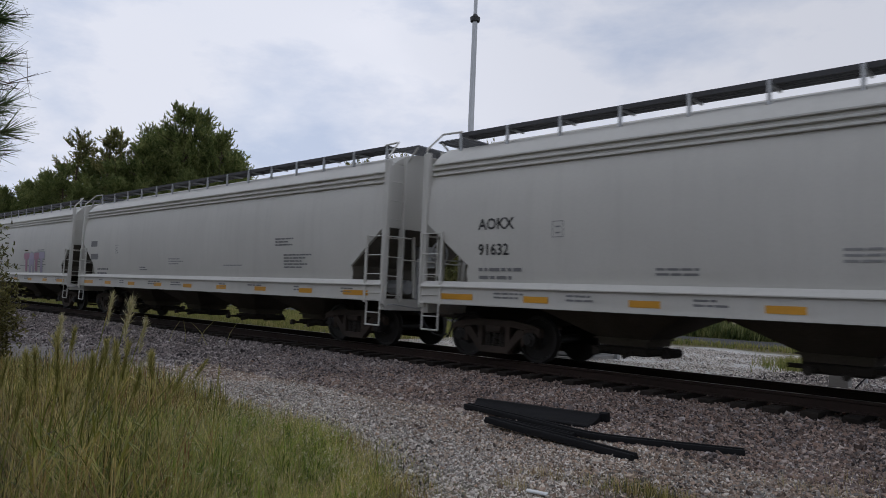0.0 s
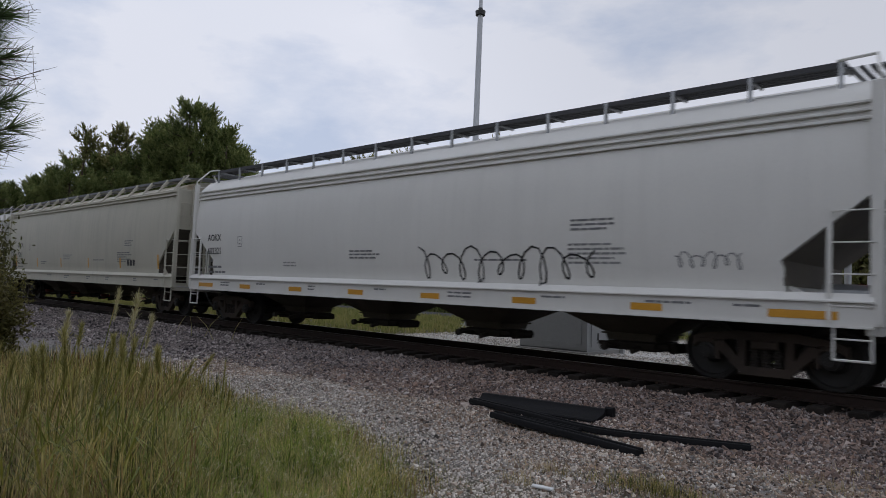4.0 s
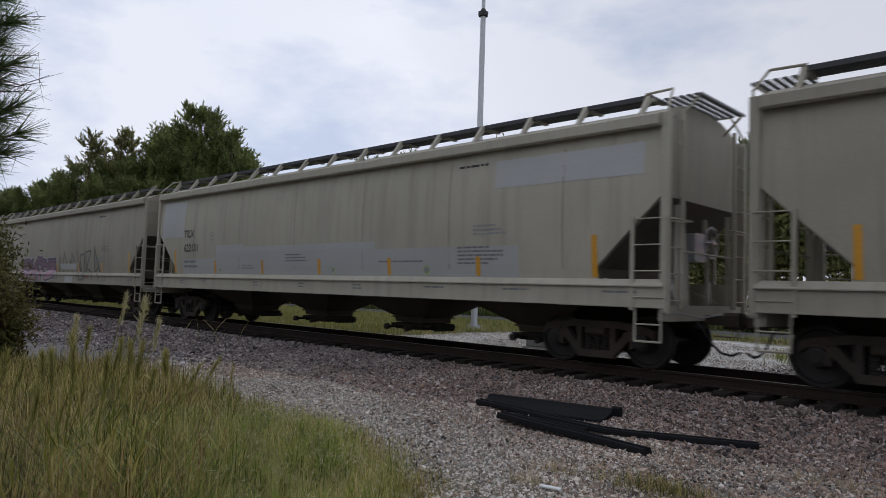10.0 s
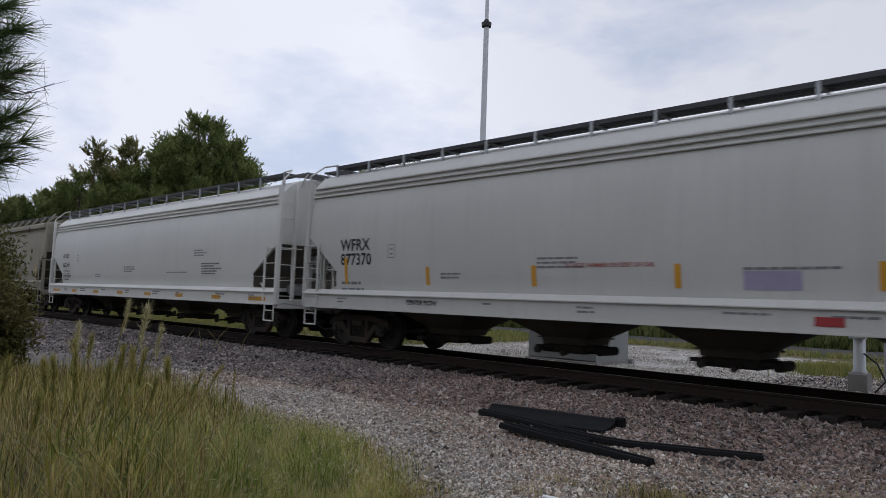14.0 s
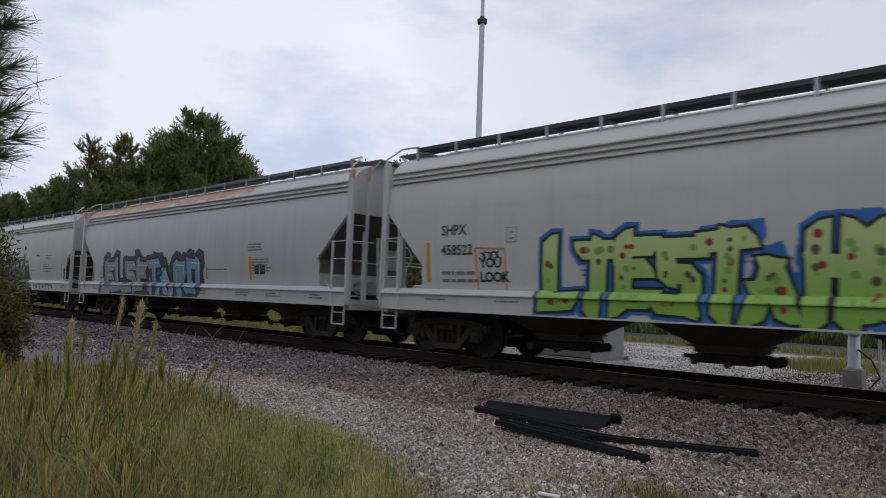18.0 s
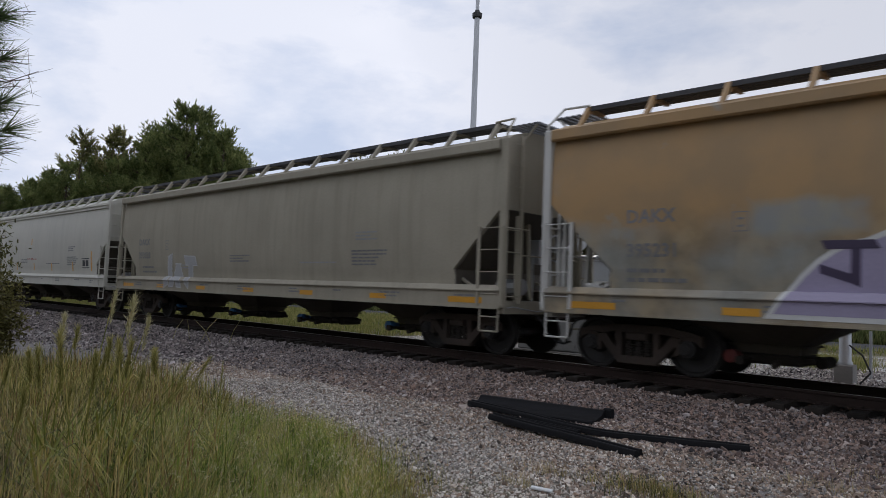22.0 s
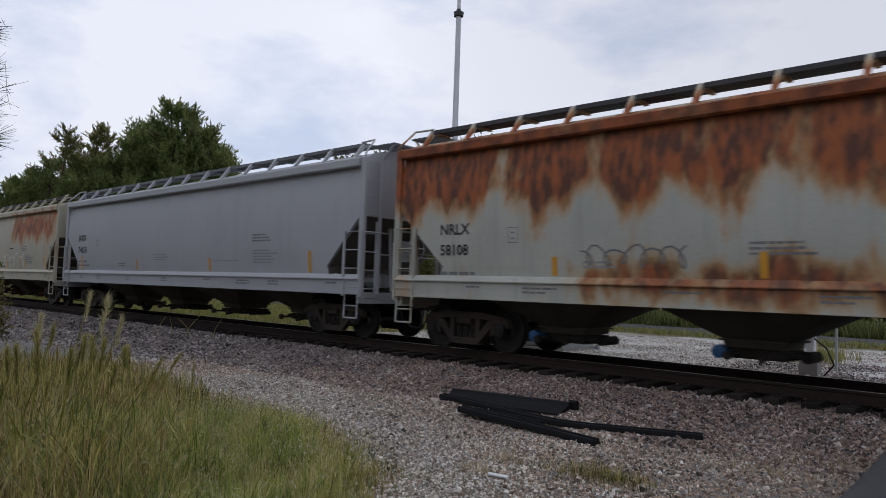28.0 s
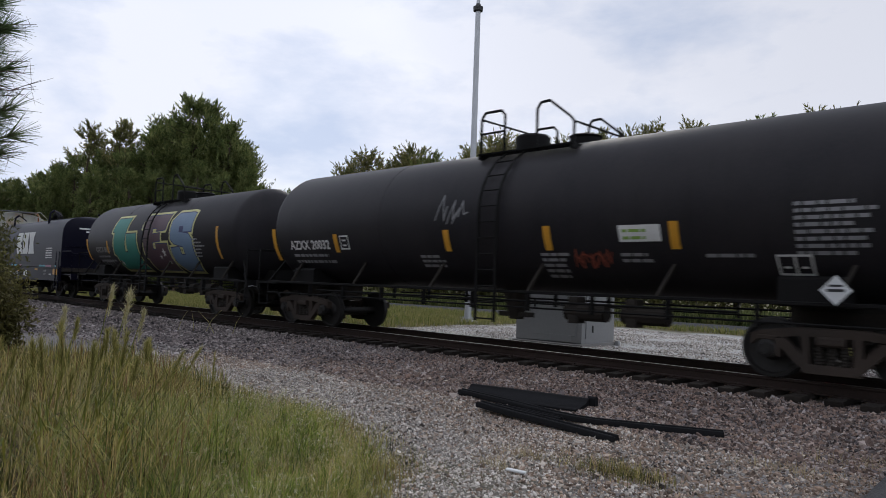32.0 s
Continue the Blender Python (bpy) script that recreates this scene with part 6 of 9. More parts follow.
    brushed(c, 4, 0.45, 1.15, 0.92, 1.2, whitep, flat, 8, 0.024)
    r = random.Random(5)
    for x in (4.9, 5.6, 9.0, 10.3):
        v, f = lines_of_writing(r, 2, 0.6, 0.05, 0.12)
        on_side("data_stencil", v, f, M["wfaint"], c, x, 1.1, flat)

    # four tan hoppers
    def tan(L, R, num, paint, seed, label):
        c, hw, n = hopper(L, R, "B", paint, ["TILX", num], 4, seed, even_stripes(R - L), label=label, mark_x=1.95, mark_z=2.72, cap=0.24, gates=(4.05, 3.82))
        for k in range(6):
            x = 2.6 + k * (n - 4.6) / 5
            v, f = rects([(0, 0.025, 0, 2.2)])
            on_side("side_seam", v, f, ghost, c, x, 1.7, hw, 0.004, "", 0.3)
        v, f = lines_of_writing(random.Random(seed), 1, 1.0, 0.05)
        on_side("data_stencil", v, f, M["ink"], c, n - 4.6, 3.78, hw)
        for x, z, q in ((4.35, 1.66, 0.07), (10.0, 1.68, 0.09), (13.3, 1.68, 0.11)):
            ring = [(q * math.cos(k * math.pi / 6), q * math.sin(k * math.pi / 6)) for k in range(12)]
            on_side("decal", ring, [tuple(range(12))], pale_lime, c, x, z, hw, 0.009, "small round green decal")
            ring = [(a * 0.72, b * 0.72) for a, b in ring]
            on_side("decal_print", ring, [tuple(range(12))], M["faint"], c, x, z, hw, 0.012)
        return c, hw, n

    c, hw, n = tan(62.85, 81.71, "622099", "tan", 7, "dusty tan covered hopper car with pale grey touch-up patches")
    panels("touch_up", [(0.3, 1.65, 1.36, 2.26), (1.5, 3.8, 0.0, 0.42), (3.8, 7.7, 0.0, 0.78), (7.7, 12.6, 0.0, 0.50), (12.6, n - 2.0, 0.0, 0.78)], M["patch"], c, 1.54, hw, 0.004, "pale grey touch-up paint")
    c, hw, n = tan(82.92, 101.72, "622124", "tan2", 8, "dusty tan covered hopper car with purple graffiti")
    gs = over_sill(hw)
    wild(c, "SNTB", 4.2, 9.3, 1.10, 2.14, [faded_spray("pink_to_plum", (0.37, 0.18, 0.245), (0.115, 0.045, 0.095), 1.35, 1.95)], blackp, lilac, gs, 21, 0.29, 0.06, 0.095, blackp, None, "purple and pink graffiti letters", 0.10, 0.06, wide=0.80)
    letters = "-9.75,1.25,9.77,2.31 9.77,2.31,9.98,1.92 10.22,1.62,10.38,2.43 10.38,2.43,10.88,1.62 11.05,1.9,11.2,2.06 11.2,2.06,11.32,1.9 11.34,2.38,11.42,1.62 11.34,2.38,12.0,1.68 12.05,2.42,12.5,1.22 12.38,2.27,12.84,2.32 12.38,2.27,12.5,1.22 12.5,1.22,12.96,1.24 12.82,2.3,12.96,1.24 12.99,2.40,13.62,2.43 13.05,2.32,13.12,1.22 13.62,2.43,13.12,1.72 13.12,1.72,13.6,1.56 14.01,2.55,14.0,1.26 14.01,2.55,14.74,1.23 14.02,1.56,14.4,1.74"
    rows = [[float(q) for q in b.strip("-").split(",")] for b in letters.split()]
    v, f = stroke_quads([((a, b), (x, z)) for a, b, x, z in rows], 0.085, 0.0)
    on_side("graffiti_line", v, f, brown_s, c, 0, 0, gs, 0.010, "tall angular brown graffiti letters", 0.12)
    v, f = stroke_quads([((13.2, 1.36), (13.5, 1.36)), ((13.5, 1.36), (13.38, 1.46)), ((13.5, 1.36), (13.38, 1.26))], 0.035, 0.0)
    on_side("painted_arrow", v, f, M["redink"], c, 0, 0, gs, 0.013, "red painted arrow")
    v, f = rects([(0, 2.0, 0, 0.26), (0.9, 1.9, -0.55, -0.27)])
    on_side("touch_up", v, f, M["patch"], c, 9.9, 1.66, gs, 0.012, "pale grey stencil panel", 0.1)
    c, hw, n = tan(102.9, 121.7, "622131", "tan", 9, "dusty tan covered hopper car with broad grey touch-up bands")
    panels("touch_up", [(0.3, 1.9, 1.2, 2.40), (1.9, 4.1, 0.0, 0.48), (4.1, 5.7, 0.0, 0.88), (5.7, 11.6, 0.0, 0.80), (11.6, n - 3.0, 0.0, 0.62), (n - 3.6, n - 0.4, 1.75, 2.3)], M["patch"], c, 1.54, hw, 0.004, "pale grey touch-up paint")
    c, hw, n = tan(123.09, 141.79, "622096", "brown", 10, "dirty taupe covered hopper car with black scribble")
    wild(c, "TOBYS", 12.6, 14.75, 1.56, 2.02, [blackp], blackp, None, hw, 12, 0.045, 0.004, label="black spray-painted tag", lean=0.15, loose=False, wide=0.8)
    scribble(c, 13.4, 13.62, 2.08, 2.36, 1, blackp, hw, 16, 0.045)
    scribble(c, 13.2, 14.3, 1.25, 1.37, 3, blackp, lambda z: 1.622, 13, 0.035)
    v, f = rects([(0, 1.3, 0, 0.04), (0, 1.1, -0.09, -0.05)])
    on_side("red_stencil", v, f, M["redink"], c, 10.35, 1.82, hw)

    c, hw, n = hopper(143.04, 162.08, "A", "white", ["AOKX", "602349"], 4, 11, sill_tape=8, drop=0.12, label="clean white covered hopper car with ribbed roofline", mark_x=1.46, mark_z=2.53, cap=0.2, pitch=0.4, slope=(2.64, 1.80, 1.30))
    load_limit(c, 1.46, 1.93, hw, ["LD LMT 220100", "LT WT    65900", "CU FT     6260"])
    c, hw, n = hopper(163.48, 181.24, "A", "lgrey", ["WFRX", "877370"], 4, 12, even_stripes(17.8, 6, tall=2.2, a=1.55, b=2.05), drop=0.12, label="light grey covered hopper car with small coloured decals", mark_x=1.4, mark_z=2.37, cap=0.28, pitch=0.35, zt=4.61)
    lettering(c, ["CENTER FLOW"], 3.9, 1.12, 0.10, M["ink"], lambda z: 1.622, "", 1.0, name="sill_lettering")
    lettering(c, ["DO NOT HAMMER ON SIDES OF CAR"], 7.98, 1.91, 0.075, M["redink"], hw, "", name="red_stencil")
    v, f = rects([(0, 0.82, 0, 0.28)])
    on_side("decal", v, f, lilac, c, 11.15, 1.55, hw, 0.006, "lilac data panel")
    v, f = rects([(0, 0.38, 0, 0.13)])
    on_side("decal", v, f, red, c, 12.15, 1.06, lambda z: 1.622, 0.006, "small red decal")
    panels("data_panel", [(14.42, 14.86, 0.02, 0.24), (14.96, 15.5, -0.04, 0.34)], M["ink"], c, 1.56, hw, 0.006, "black data panel")
    c, hw, n = hopper(182.44, 198.65, "A", "lgrey", ["DAKX", "252301"], 4, 13, [(n - 3.0, 1.56, 2.2)], drop=0.12, label="light grey covered hopper car with black and lime graffiti", mark_x=1.78, mark_z=2.57, cap=0.2, pitch=0.49, zt=4.61)
    v, f = rects([(-0.05, 0.95, 0.0, 0.32), (-0.05, 1.25, -0.5, -0.16)])
    on_side("stencil_ground", v, f, M["patch2"], c, 1.78, 2.52, hw, 0.0045)
    gs = over_sill(hw, 0.12)
    piece = "black and silver graffiti with lime outline"
    crest = [(2.95, 2.04), (4.62, 2.00), (4.58, 2.26), (4.76, 2.46), (5.3, 2.40), (5.7, 2.24), (6.2, 2.28), (6.85, 2.55), (7.16, 2.50), (7.68, 2.42), (8.07, 2.36), (8.48, 2.38), (8.73, 2.47), (9.62, 2.46)]
    ridge = crest + [(9.60, 2.22), (10.15, 2.18), (10.2, 1.60), (10.85, 0.98)]
    shape(c, [(a - 0.05, b + 0.17 + 0.06 * math.sin(a * 7)) for a, b in ridge[1:]] + [(10.6, 1.05), (9.9, 1.9), (5.0, 1.9)], olive_s, gs, 0.007, "graffiti_cloud", piece)
    mass = ridge + [(2.55, 0.98), (3.35, 1.55), (2.95, 1.78), (3.25, 1.90)]
    shape(c, grown(mass, 0.045), spray("acid_lime", (0.36, 0.55, 0.10)), gs, 0.010, "graffiti_cloud", piece)
    shape(c, mass, blackp, gs, 0.013, "graffiti_outline", piece)
    shape(c, rounded([(2.42, 2.02), (2.9, 2.0), (2.95, 1.62), (2.45, 1.66)], 0.35), blackp, gs, 0.013, "graffiti_outline", piece)
    shape(c, [(3.0, 1.97), (3.5, 1.86), (3.4, 1.72), (3.85, 1.62), (3.25, 1.50), (2.85, 1.20), (3.3, 1.58), (3.05, 1.76)], lime, gs, 0.016, "graffiti_highlight", piece)
    grey = faded_spray("silver_to_grey", (0.09, 0.09, 0.095), (0.29, 0.295, 0.29), 1.5, 2.35)
    for pts in ([(4.67, 2.33), (4.91, 2.31), (5.15, 2.08), (5.49, 2.04), (5.56, 1.89), (5.34, 1.85), (5.03, 1.94), (4.71, 2.13)],
                [(3.51, 1.96), (4.47, 1.93), (4.74, 1.49), (4.96, 1.89), (5.15, 1.79), (5.08, 1.42), (4.77, 1.39), (4.23, 1.69)]):
        shape(c, pts, grey, gs, 0.016, label=piece)
    for pts in ([(5.71, 1.91), (5.85, 2.1), (6.16, 2.15), (5.99, 1.78), (5.78, 1.75)], [(6.27, 1.87), (6.46, 2.27), (6.82, 2.41), (6.79, 2.2), (6.53, 2.02), (6.37, 1.78)],
                [(6.6, 1.84), (6.85, 2.04), (7.07, 2.04), (7.04, 1.69), (6.79, 1.54), (6.69, 1.69)], [(7.31, 2.15), (7.42, 2.12), (7.46, 1.69), (7.59, 1.4), (7.48, 1.4), (7.32, 1.86)]):
        shape(c, pts, grey, gs, 0.016, label=piece)
    for pts in ([(7.03, 2.22), (7.16, 2.42), (7.57, 2.4), (7.79, 2.22), (7.76, 2.0), (7.62, 2.0), (7.45, 2.23), (7.22, 2.3)], [(8.01, 2.07), (8.12, 2.26), (8.22, 2.12), (8.43, 2.31), (8.58, 2.3), (8.6, 2.14), (8.17, 1.82)],
                [(8.87, 2.36), (9.25, 2.37), (9.11, 2.15), (8.92, 2.02), (8.82, 1.84), (8.68, 1.87), (8.73, 2.08)], [(9.03, 1.92), (9.38, 2.11), (9.53, 2.11), (9.42, 1.89), (9.37, 1.64), (9.24, 1.61)]):
        shape(c, pts, grey, gs, 0.016, label=piece)
    for x in (5.57, 8.14):
        shape(c, [(x, 1.50), (x + 0.22, 1.70), (x + 0.62, 1.69), (x + 0.87, 1.52), (x + 0.56, 1.48), (x + 0.40, 1.60)], grey, gs, 0.016, label=piece)
    for x0, x1, k in ((2.95, 3.85, 0.0), (4.15, 4.65, 0.35), (5.05, 5.45, -0.1), (6.55, 7.1, 0.4), (7.2, 7.55, -0.3), (8.0, 8.55, -0.2), (8.75, 9.75, 0.2), (9.9, 10.3, -0.15)):
        shape(c, [(x0, 1.01), (x1, 1.01), (x1 - 0.06, 1.25), (x0 + max(0.0, k), 1.26)], spray("dark_grey", (0.085, 0.085, 0.09)), gs, 0.016, label=piece)
    for z in (2.2, 1.95):
        shape(c, [(9.55, z), (10.0, z - 0.02), (10.0, z - 0.08), (9.6, z - 0.06)], lime, gs, 0.017, "graffiti_highlight", piece)
    scribble(c, 0.95, 2.6, 1.04, 1.26, 5, blackp, lambda z: 1.622, 14, 0.04)
    scribble(c, 11.2, 14.2, 1.02, 1.26, 7, blackp, lambda z: 1.622, 15, 0.04)
    c, hw, n = hopper(199.88, 217.66, "A", "rtop", None, 4, 14, [(n - 3.0, 1.56, 2.25), (n - 5.6, 1.56, 1.95), (10.2, 1.56, 1.9)], drop=0.12, label="light grey covered hopper car with rusty roof edge and blue graffiti", slope=(3.22, 2.12, 1.22), grate="grate", zt=4.61)
    gs = over_sill(hw, 0.12)
    wild(c, "ELSETARO", 2.4, 10.3, 0.98, 2.24, [silver, silver, silver, silver, pale_blue, pale_blue, pale_blue, pale_blue], blackp, None, gs, 41, 0.32, 0.06, 0.10, whitep, deep_purple, "silver and blue graffiti letters", 0.04, 0.03, (pink,), loose=False)
    v, f = rects([(0, 0.25, 0, 0.28), (0.3, 0.55, 0, 0.28)])
    on_side("data_panel", v, f, M["ink"], c, n - 4.3, 1.72, hw)
    c, hw, n = hopper(218.96, 236.82, "A", "aokx", ["SHPX", "458522"], 4, 15, [(n - 2.6, 1.56, 2.5), (n - 5.8, 1.56, 1.95), (1.35, 1.56, 2.4)], drop=0.12, label="pale grey covered hopper car with green and blue graffiti", mark_x=1.8, mark_z=2.54, cap=0.21, pitch=0.41, slope=(3.12, 1.9, 1.15), zt=4.61)
    gs = over_sill(hw, 0.12)
    wild(c, "LTESTAHL", 4.4, 10.35, 0.98, 2.38, [faded_spray("lime_to_pale", (0.24, 0.44, 0.06), (0.45, 0.56, 0.22), 1.3, 2.1)], blackp, bright_blue, gs, 51, 0.32, 0.05, 0.10, None, None, "green graffiti letters with black outlines and blue cloud", 0.05, 0.05, (green, green, olive_s, red), loose=False)
    v, f = stroke_quads([((11.28, 2.18), (12.98, 2.20)), ((12.98, 2.20), (12.96, 1.50)), ((12.96, 1.50), (11.25, 1.48)), ((11.25, 1.48), (11.28, 2.18))], 0.035, 0.0)
    on_side("graffiti_line", v, f, orange_s, c, 0, 0, hw, 0.008, "orange sprayed border")
    lettering(c, ["LYING ABOUT ME", "DOESN'T CHANGE THE", "TRUTH ABOUT YOU"], 11.38, 2.02, 0.13, blackp, hw, "black spray-painted words", 0.92, 1.55, 0.009, 0.008, "graffiti_lettering")
    v, f = stroke_quads([((2.75, 2.25), (3.5, 2.22)), ((3.5, 2.22), (3.52, 1.4)), ((3.52, 1.4), (2.8, 1.38)), ((2.8, 1.38), (2.75, 2.25))], 0.035, 0.0)
    on_side("graffiti_line", v, f, orange_s, c, 0, 0, hw, 0.008, "orange sprayed border")
    lettering(c, ["YOU", "LOOK"], 2.86, 1.86, 0.2, blackp, hw, "black spray-painted words", 0.9, 1.4, 0.009, 0.01, "graffiti_lettering")
    scribble(c, 2.9, 3.4, 2.02, 2.18, 3, blackp, hw, 54, 0.035)
    v, f = rects([(0, 0.7, 0, 0.3)])
    on_side("data_panel", v, f, M["white"], c, n - 3.1, 1.62, hw, 0.006, "blank white data panel")
    c, hw, n = hopper(238.15, 256.08, "C", "cream", ["UTCX", "50136"], 4, 16, [(1.4, 1.56, 2.3), (4.0, 1.56, 1.9), (6.6, 1.56, 1.9), (9.2, 1.56, 1.9), (11.6, 1.56, 1.9), (14.2, 1.56, 1.95), (n - 1.6, 1.56, 2.35), (8.8, 2.75, 3.05)],
                      drop=0.12, label="cream grey covered hopper car with stencilled panels", mark_x=1.58, mark_z=2.42, cap=0.2, pitch=0.36, slope=(2.75, 1.8, 1.05), grate="grate", gate_paint="truckm")
    lettering(c, ["DO NOT HAMMER ON CAR"], 8.2, 2.05, 0.08, M["redink"], hw, "", name="red_stencil")
    v, f = rects([(0, 0.8, 0, 0.03), (0, 0.8, 0.37, 0.4), (0.08, 0.36, 0.08, 0.32), (0.42, 0.72, 0.08, 0.32)])
    on_side("data_panel", v, f, M["ink"], c, n - 2.65, 1.68, hw)
    c, hw, n = hopper(257.33, 275.37, "B", "taupe", None, 4, 17, drop=0.12, outlet="blue_cap", label="weathered grey covered hopper car with faint graffiti", sill_tape=7)
    wild(c, "IAT", 3.6, 5.75, 1.12, 2.08, [spray("ghost_grey", (0.36, 0.36, 0.37))], spray("ghost_white", (0.50, 0.50, 0.50)), None, over_sill(hw, 0.12), 61, 0.26, 0.03, label="faded pale graffiti letters", lean=0.1, loose=False)
    lettering(c, ["DAKX", "393028"], 1.6, 2.5, 0.22, M["faded"], hw, "faded reporting mark", 1.0, 2.1)
    c, hw, n = hopper(276.38, 294.08, "B", "orange", ["DAKX", "395231"], 4, 18, drop=0.12, end_paint="lgrey", outlet="red_cap", label="covered hopper car with orange stains, blue-grey patches and graffiti", sill_tape=7, mark_x=1.6, mark_z=2.5, cap=0.22, pitch=0.56, marks_ink="faded")
    gs = over_sill(hw, 0.12)
    dome = [(3.95 + 4.75 * k / 24, 1.12 + 1.18 * (1 - abs(k / 12 - 1) ** 3.2) * (0.93 + 0.07 * abs(math.sin(k * 0.52)))) for k in range(25)]
    on_side("graffiti_cloud", grown([(3.95, 1.1), *dome[1:-1], (8.70, 1.1)], 0.07), [tuple(range(25))], whitep, c, 0, 0, gs, 0.008, "white halo of a bubble graffiti", 0.18)
    on_side("graffiti_fill", [(3.95, 1.1), *dome[1:-1], (8.70, 1.1)], [tuple(range(25))], lilac, c, 0, 0, gs, 0.011, "lilac bubble graffiti", 0.18)
    wild(c, "JEDC", 4.35, 8.45, 1.45, 2.18, [deep_purple], deep_purple, None, gs, 71, 0.10, 0.01, label="dark letters inside the bubble graffiti", lean=0.0, loose=False)
    c, hw, n = hopper(295.29, 313.39, "B", "dakx", ["DAKX", "395535"], 4, 19, even_stripes(18.1, 7, tall=2.1), outlet="red_cap", label="ivory covered hopper car with yellow tape stripes", mark_x=1.2, mark_z=2.66, cap=0.24, pitch=0.48)
    v, f = rects([(-0.06, 0.95, -0.08, 0.36), (-0.06, 1.25, -0.55, -0.12)])
    on_side("stencil_ground", v, f, spray("slate", (0.21, 0.22, 0.25)), c, 1.2, 2.66, hw, 0.0045)
    v, f = rects([(0, 1.5, 0.03, 0.07), (0.1, 1.35, -0.05, -0.02)])
    on_side("scrape", v, f, rust_red, c, 11.6, 2.12, hw, 0.005, "long rust-red scrape")
    brushed(c, 4, 11.45, 12.2, 1.16, 1.40, whitep, lambda z: 1.622, 77, 0.03, 0.05, "small white tag")
    scribble(c, 14.1, 15.6, 1.7, 2.0, 4, M["faded"], hw, 72, 0.03)
    c, hw, n = hopper(314.48, 332.61, "B", "rustpatch", ["DAKX", "395273"], 4, 20, even_stripes(18.1, 7, tall=2.1), outlet="red_cap", label="ivory covered hopper car with a large rust patch", mark_x=1.27, mark_z=2.67, cap=0.22, gate_paint="truckm")
    scribble(c, 11.0, 14.2, 1.58, 2.3, 5, M["white"], hw, 73, 0.03)
    c, hw, n = hopper(333.75, 352.04, "B", "iarx", ["IARX", "74650"], 4, 21, even_stripes(18.3, 4, tall=2.1, a=1.55, b=2.05), label="cool grey covered hopper car", mark_x=1.25, mark_z=2.67, cap=0.25, grate="grate")
    c, hw, n = hopper(353.24, 371.10, "B", "rusty", ["NRLX", "58108"], 4, 22, [(4.0, 1.56, 1.9), (7.6, 1.56, 1.95), (10.4, 1.56, 1.95), (13.2, 1.56, 2.0), (n - 3.0, 1.56, 2.6)], outlet="blue_cap", label="grey covered hopper car with heavy rust over its sides", mark_x=1.26, mark_z=2.37, cap=0.22, pitch=0.42)
    v, f = rects([(0, 0.28, 0, 0.3), (0.3, 0.55, 0, 0.3)])
    on_side("data_panel", v, f, M["ink"], c, 11.2, 1.95, hw)
    scribble(c, 4.6, 6.6, 1.7, 2.1, 6, M["faded"], hw, 74, 0.03)

    # coil car with large emblem
    c, n = coil_car(373.15, 385.40, "dark blue coil car with rounded hood and white emblem")
    emblem(c, 3.85, 2.03, 2.95, 1.08, hood_side)
    flat = lambda z: 1.555
    v, f = rects([(0, 0.10, 0, 0.2), (0.14, 0.24, 0, 0.2), (0.28, 0.38, 0, 0.2), (0.42, 0.52, 0, 0.2)])
    on_side("reporting_mark", v, f, M["white"], c, 3.0, 0.92, flat)
    lettering(c, ["496651"], 3.85, 0.92, 0.23, M["white"], flat, "white car number")
    lettering(c, ["LD LMT", "LT WT"], 8.7, 1.17, 0.085, M["wfaint"], flat, "", name="load_stencil")
    lettering(c, ["54300"], 9.5, 1.02, 0.085, M["white"], flat, "", name="load_stencil")
    r = random.Random(9)
    x = 0.3
    while x < n - 0.4:
        w = r.uniform(0.4, 1.2)
        v, f = rects([(0, min(w, n - 0.3 - x), 0, 0.085)])
        on_side("painted_band", v, f, r.choice([spray("cyan", (0.10, 0.36, 0.45)), spray("cyan", (0.10, 0.36, 0.45)), lilac, blackp, pink]), c, x, 1.40, lambda z: 1.592, 0.004, "strip of coloured graffiti")
        x += w + 0.02
    v, f = lines_of_writing(r, 5, 0.95, 0.05, 0.11)
    on_side("data_stencil", v, f, M["white"], c, n - 2.3, 2.25, hood_side)
    v, f = rects([(0, 0.55, 0, 0.28)])
    on_side("data_panel", v, f, M["white"], c, 5.6, 0.93, flat)
    v, f = rects([(0, 0.42, 0, 0.13)])
    on_side("reflector", v, f, M["yellow"], c, 0.15, 2.05, hood_side, 0.008, "yellow reflective tape")

    # tank cars
    c, hw, n = tank_car(393.12, 6.22, 4.85, 1.47, 2.62, 7.0, "black tank car with teal, maroon and blue graffiti")
    lettering(c, ["GATX 8013"], 1.82, 2.05, 0.21, M["wfaint"], hw, "worn white reporting mark", lift=0.012)
    big_letters(c, hw)
    v, f = lines_of_writing(r, 2, 1.7, 0.07, 0.16)
    on_side("load_stencil", v, f, M["wfaint"], c, 1.9, 1.85, hw, 0.012)
    v, f = lines_of_writing(r, 6, 1.3, 0.05, 0.11)
    on_side("data_stencil", v, f, M["wfaint"], c, 9.9, 2.4, hw, 0.012)
    scribble(c, 1.9, 3.2, 1.52, 1.72, 5, M["wfaint"], hw, 81, 0.03)
    for x, z0, z1 in ((0.85, 1.75, 2.6), (3.0, 2.0, 2.5), (5.75, 1.95, 2.4), (11.95, 1.8, 2.8)):
        tape(c, x, z0, z1, hw)
    c, hw, n = tank_car(408.90, 7.48, 6.51, 1.53, 2.68, 8.7, "long black tank car with white stencils")
    lettering(c, ["AZXX 20032"], 1.15, 2.04, 0.23, M["white"], hw, "white reporting mark", lift=0.012)
    v, f = lines_of_writing(r, 2, 1.9, 0.07, 0.16)
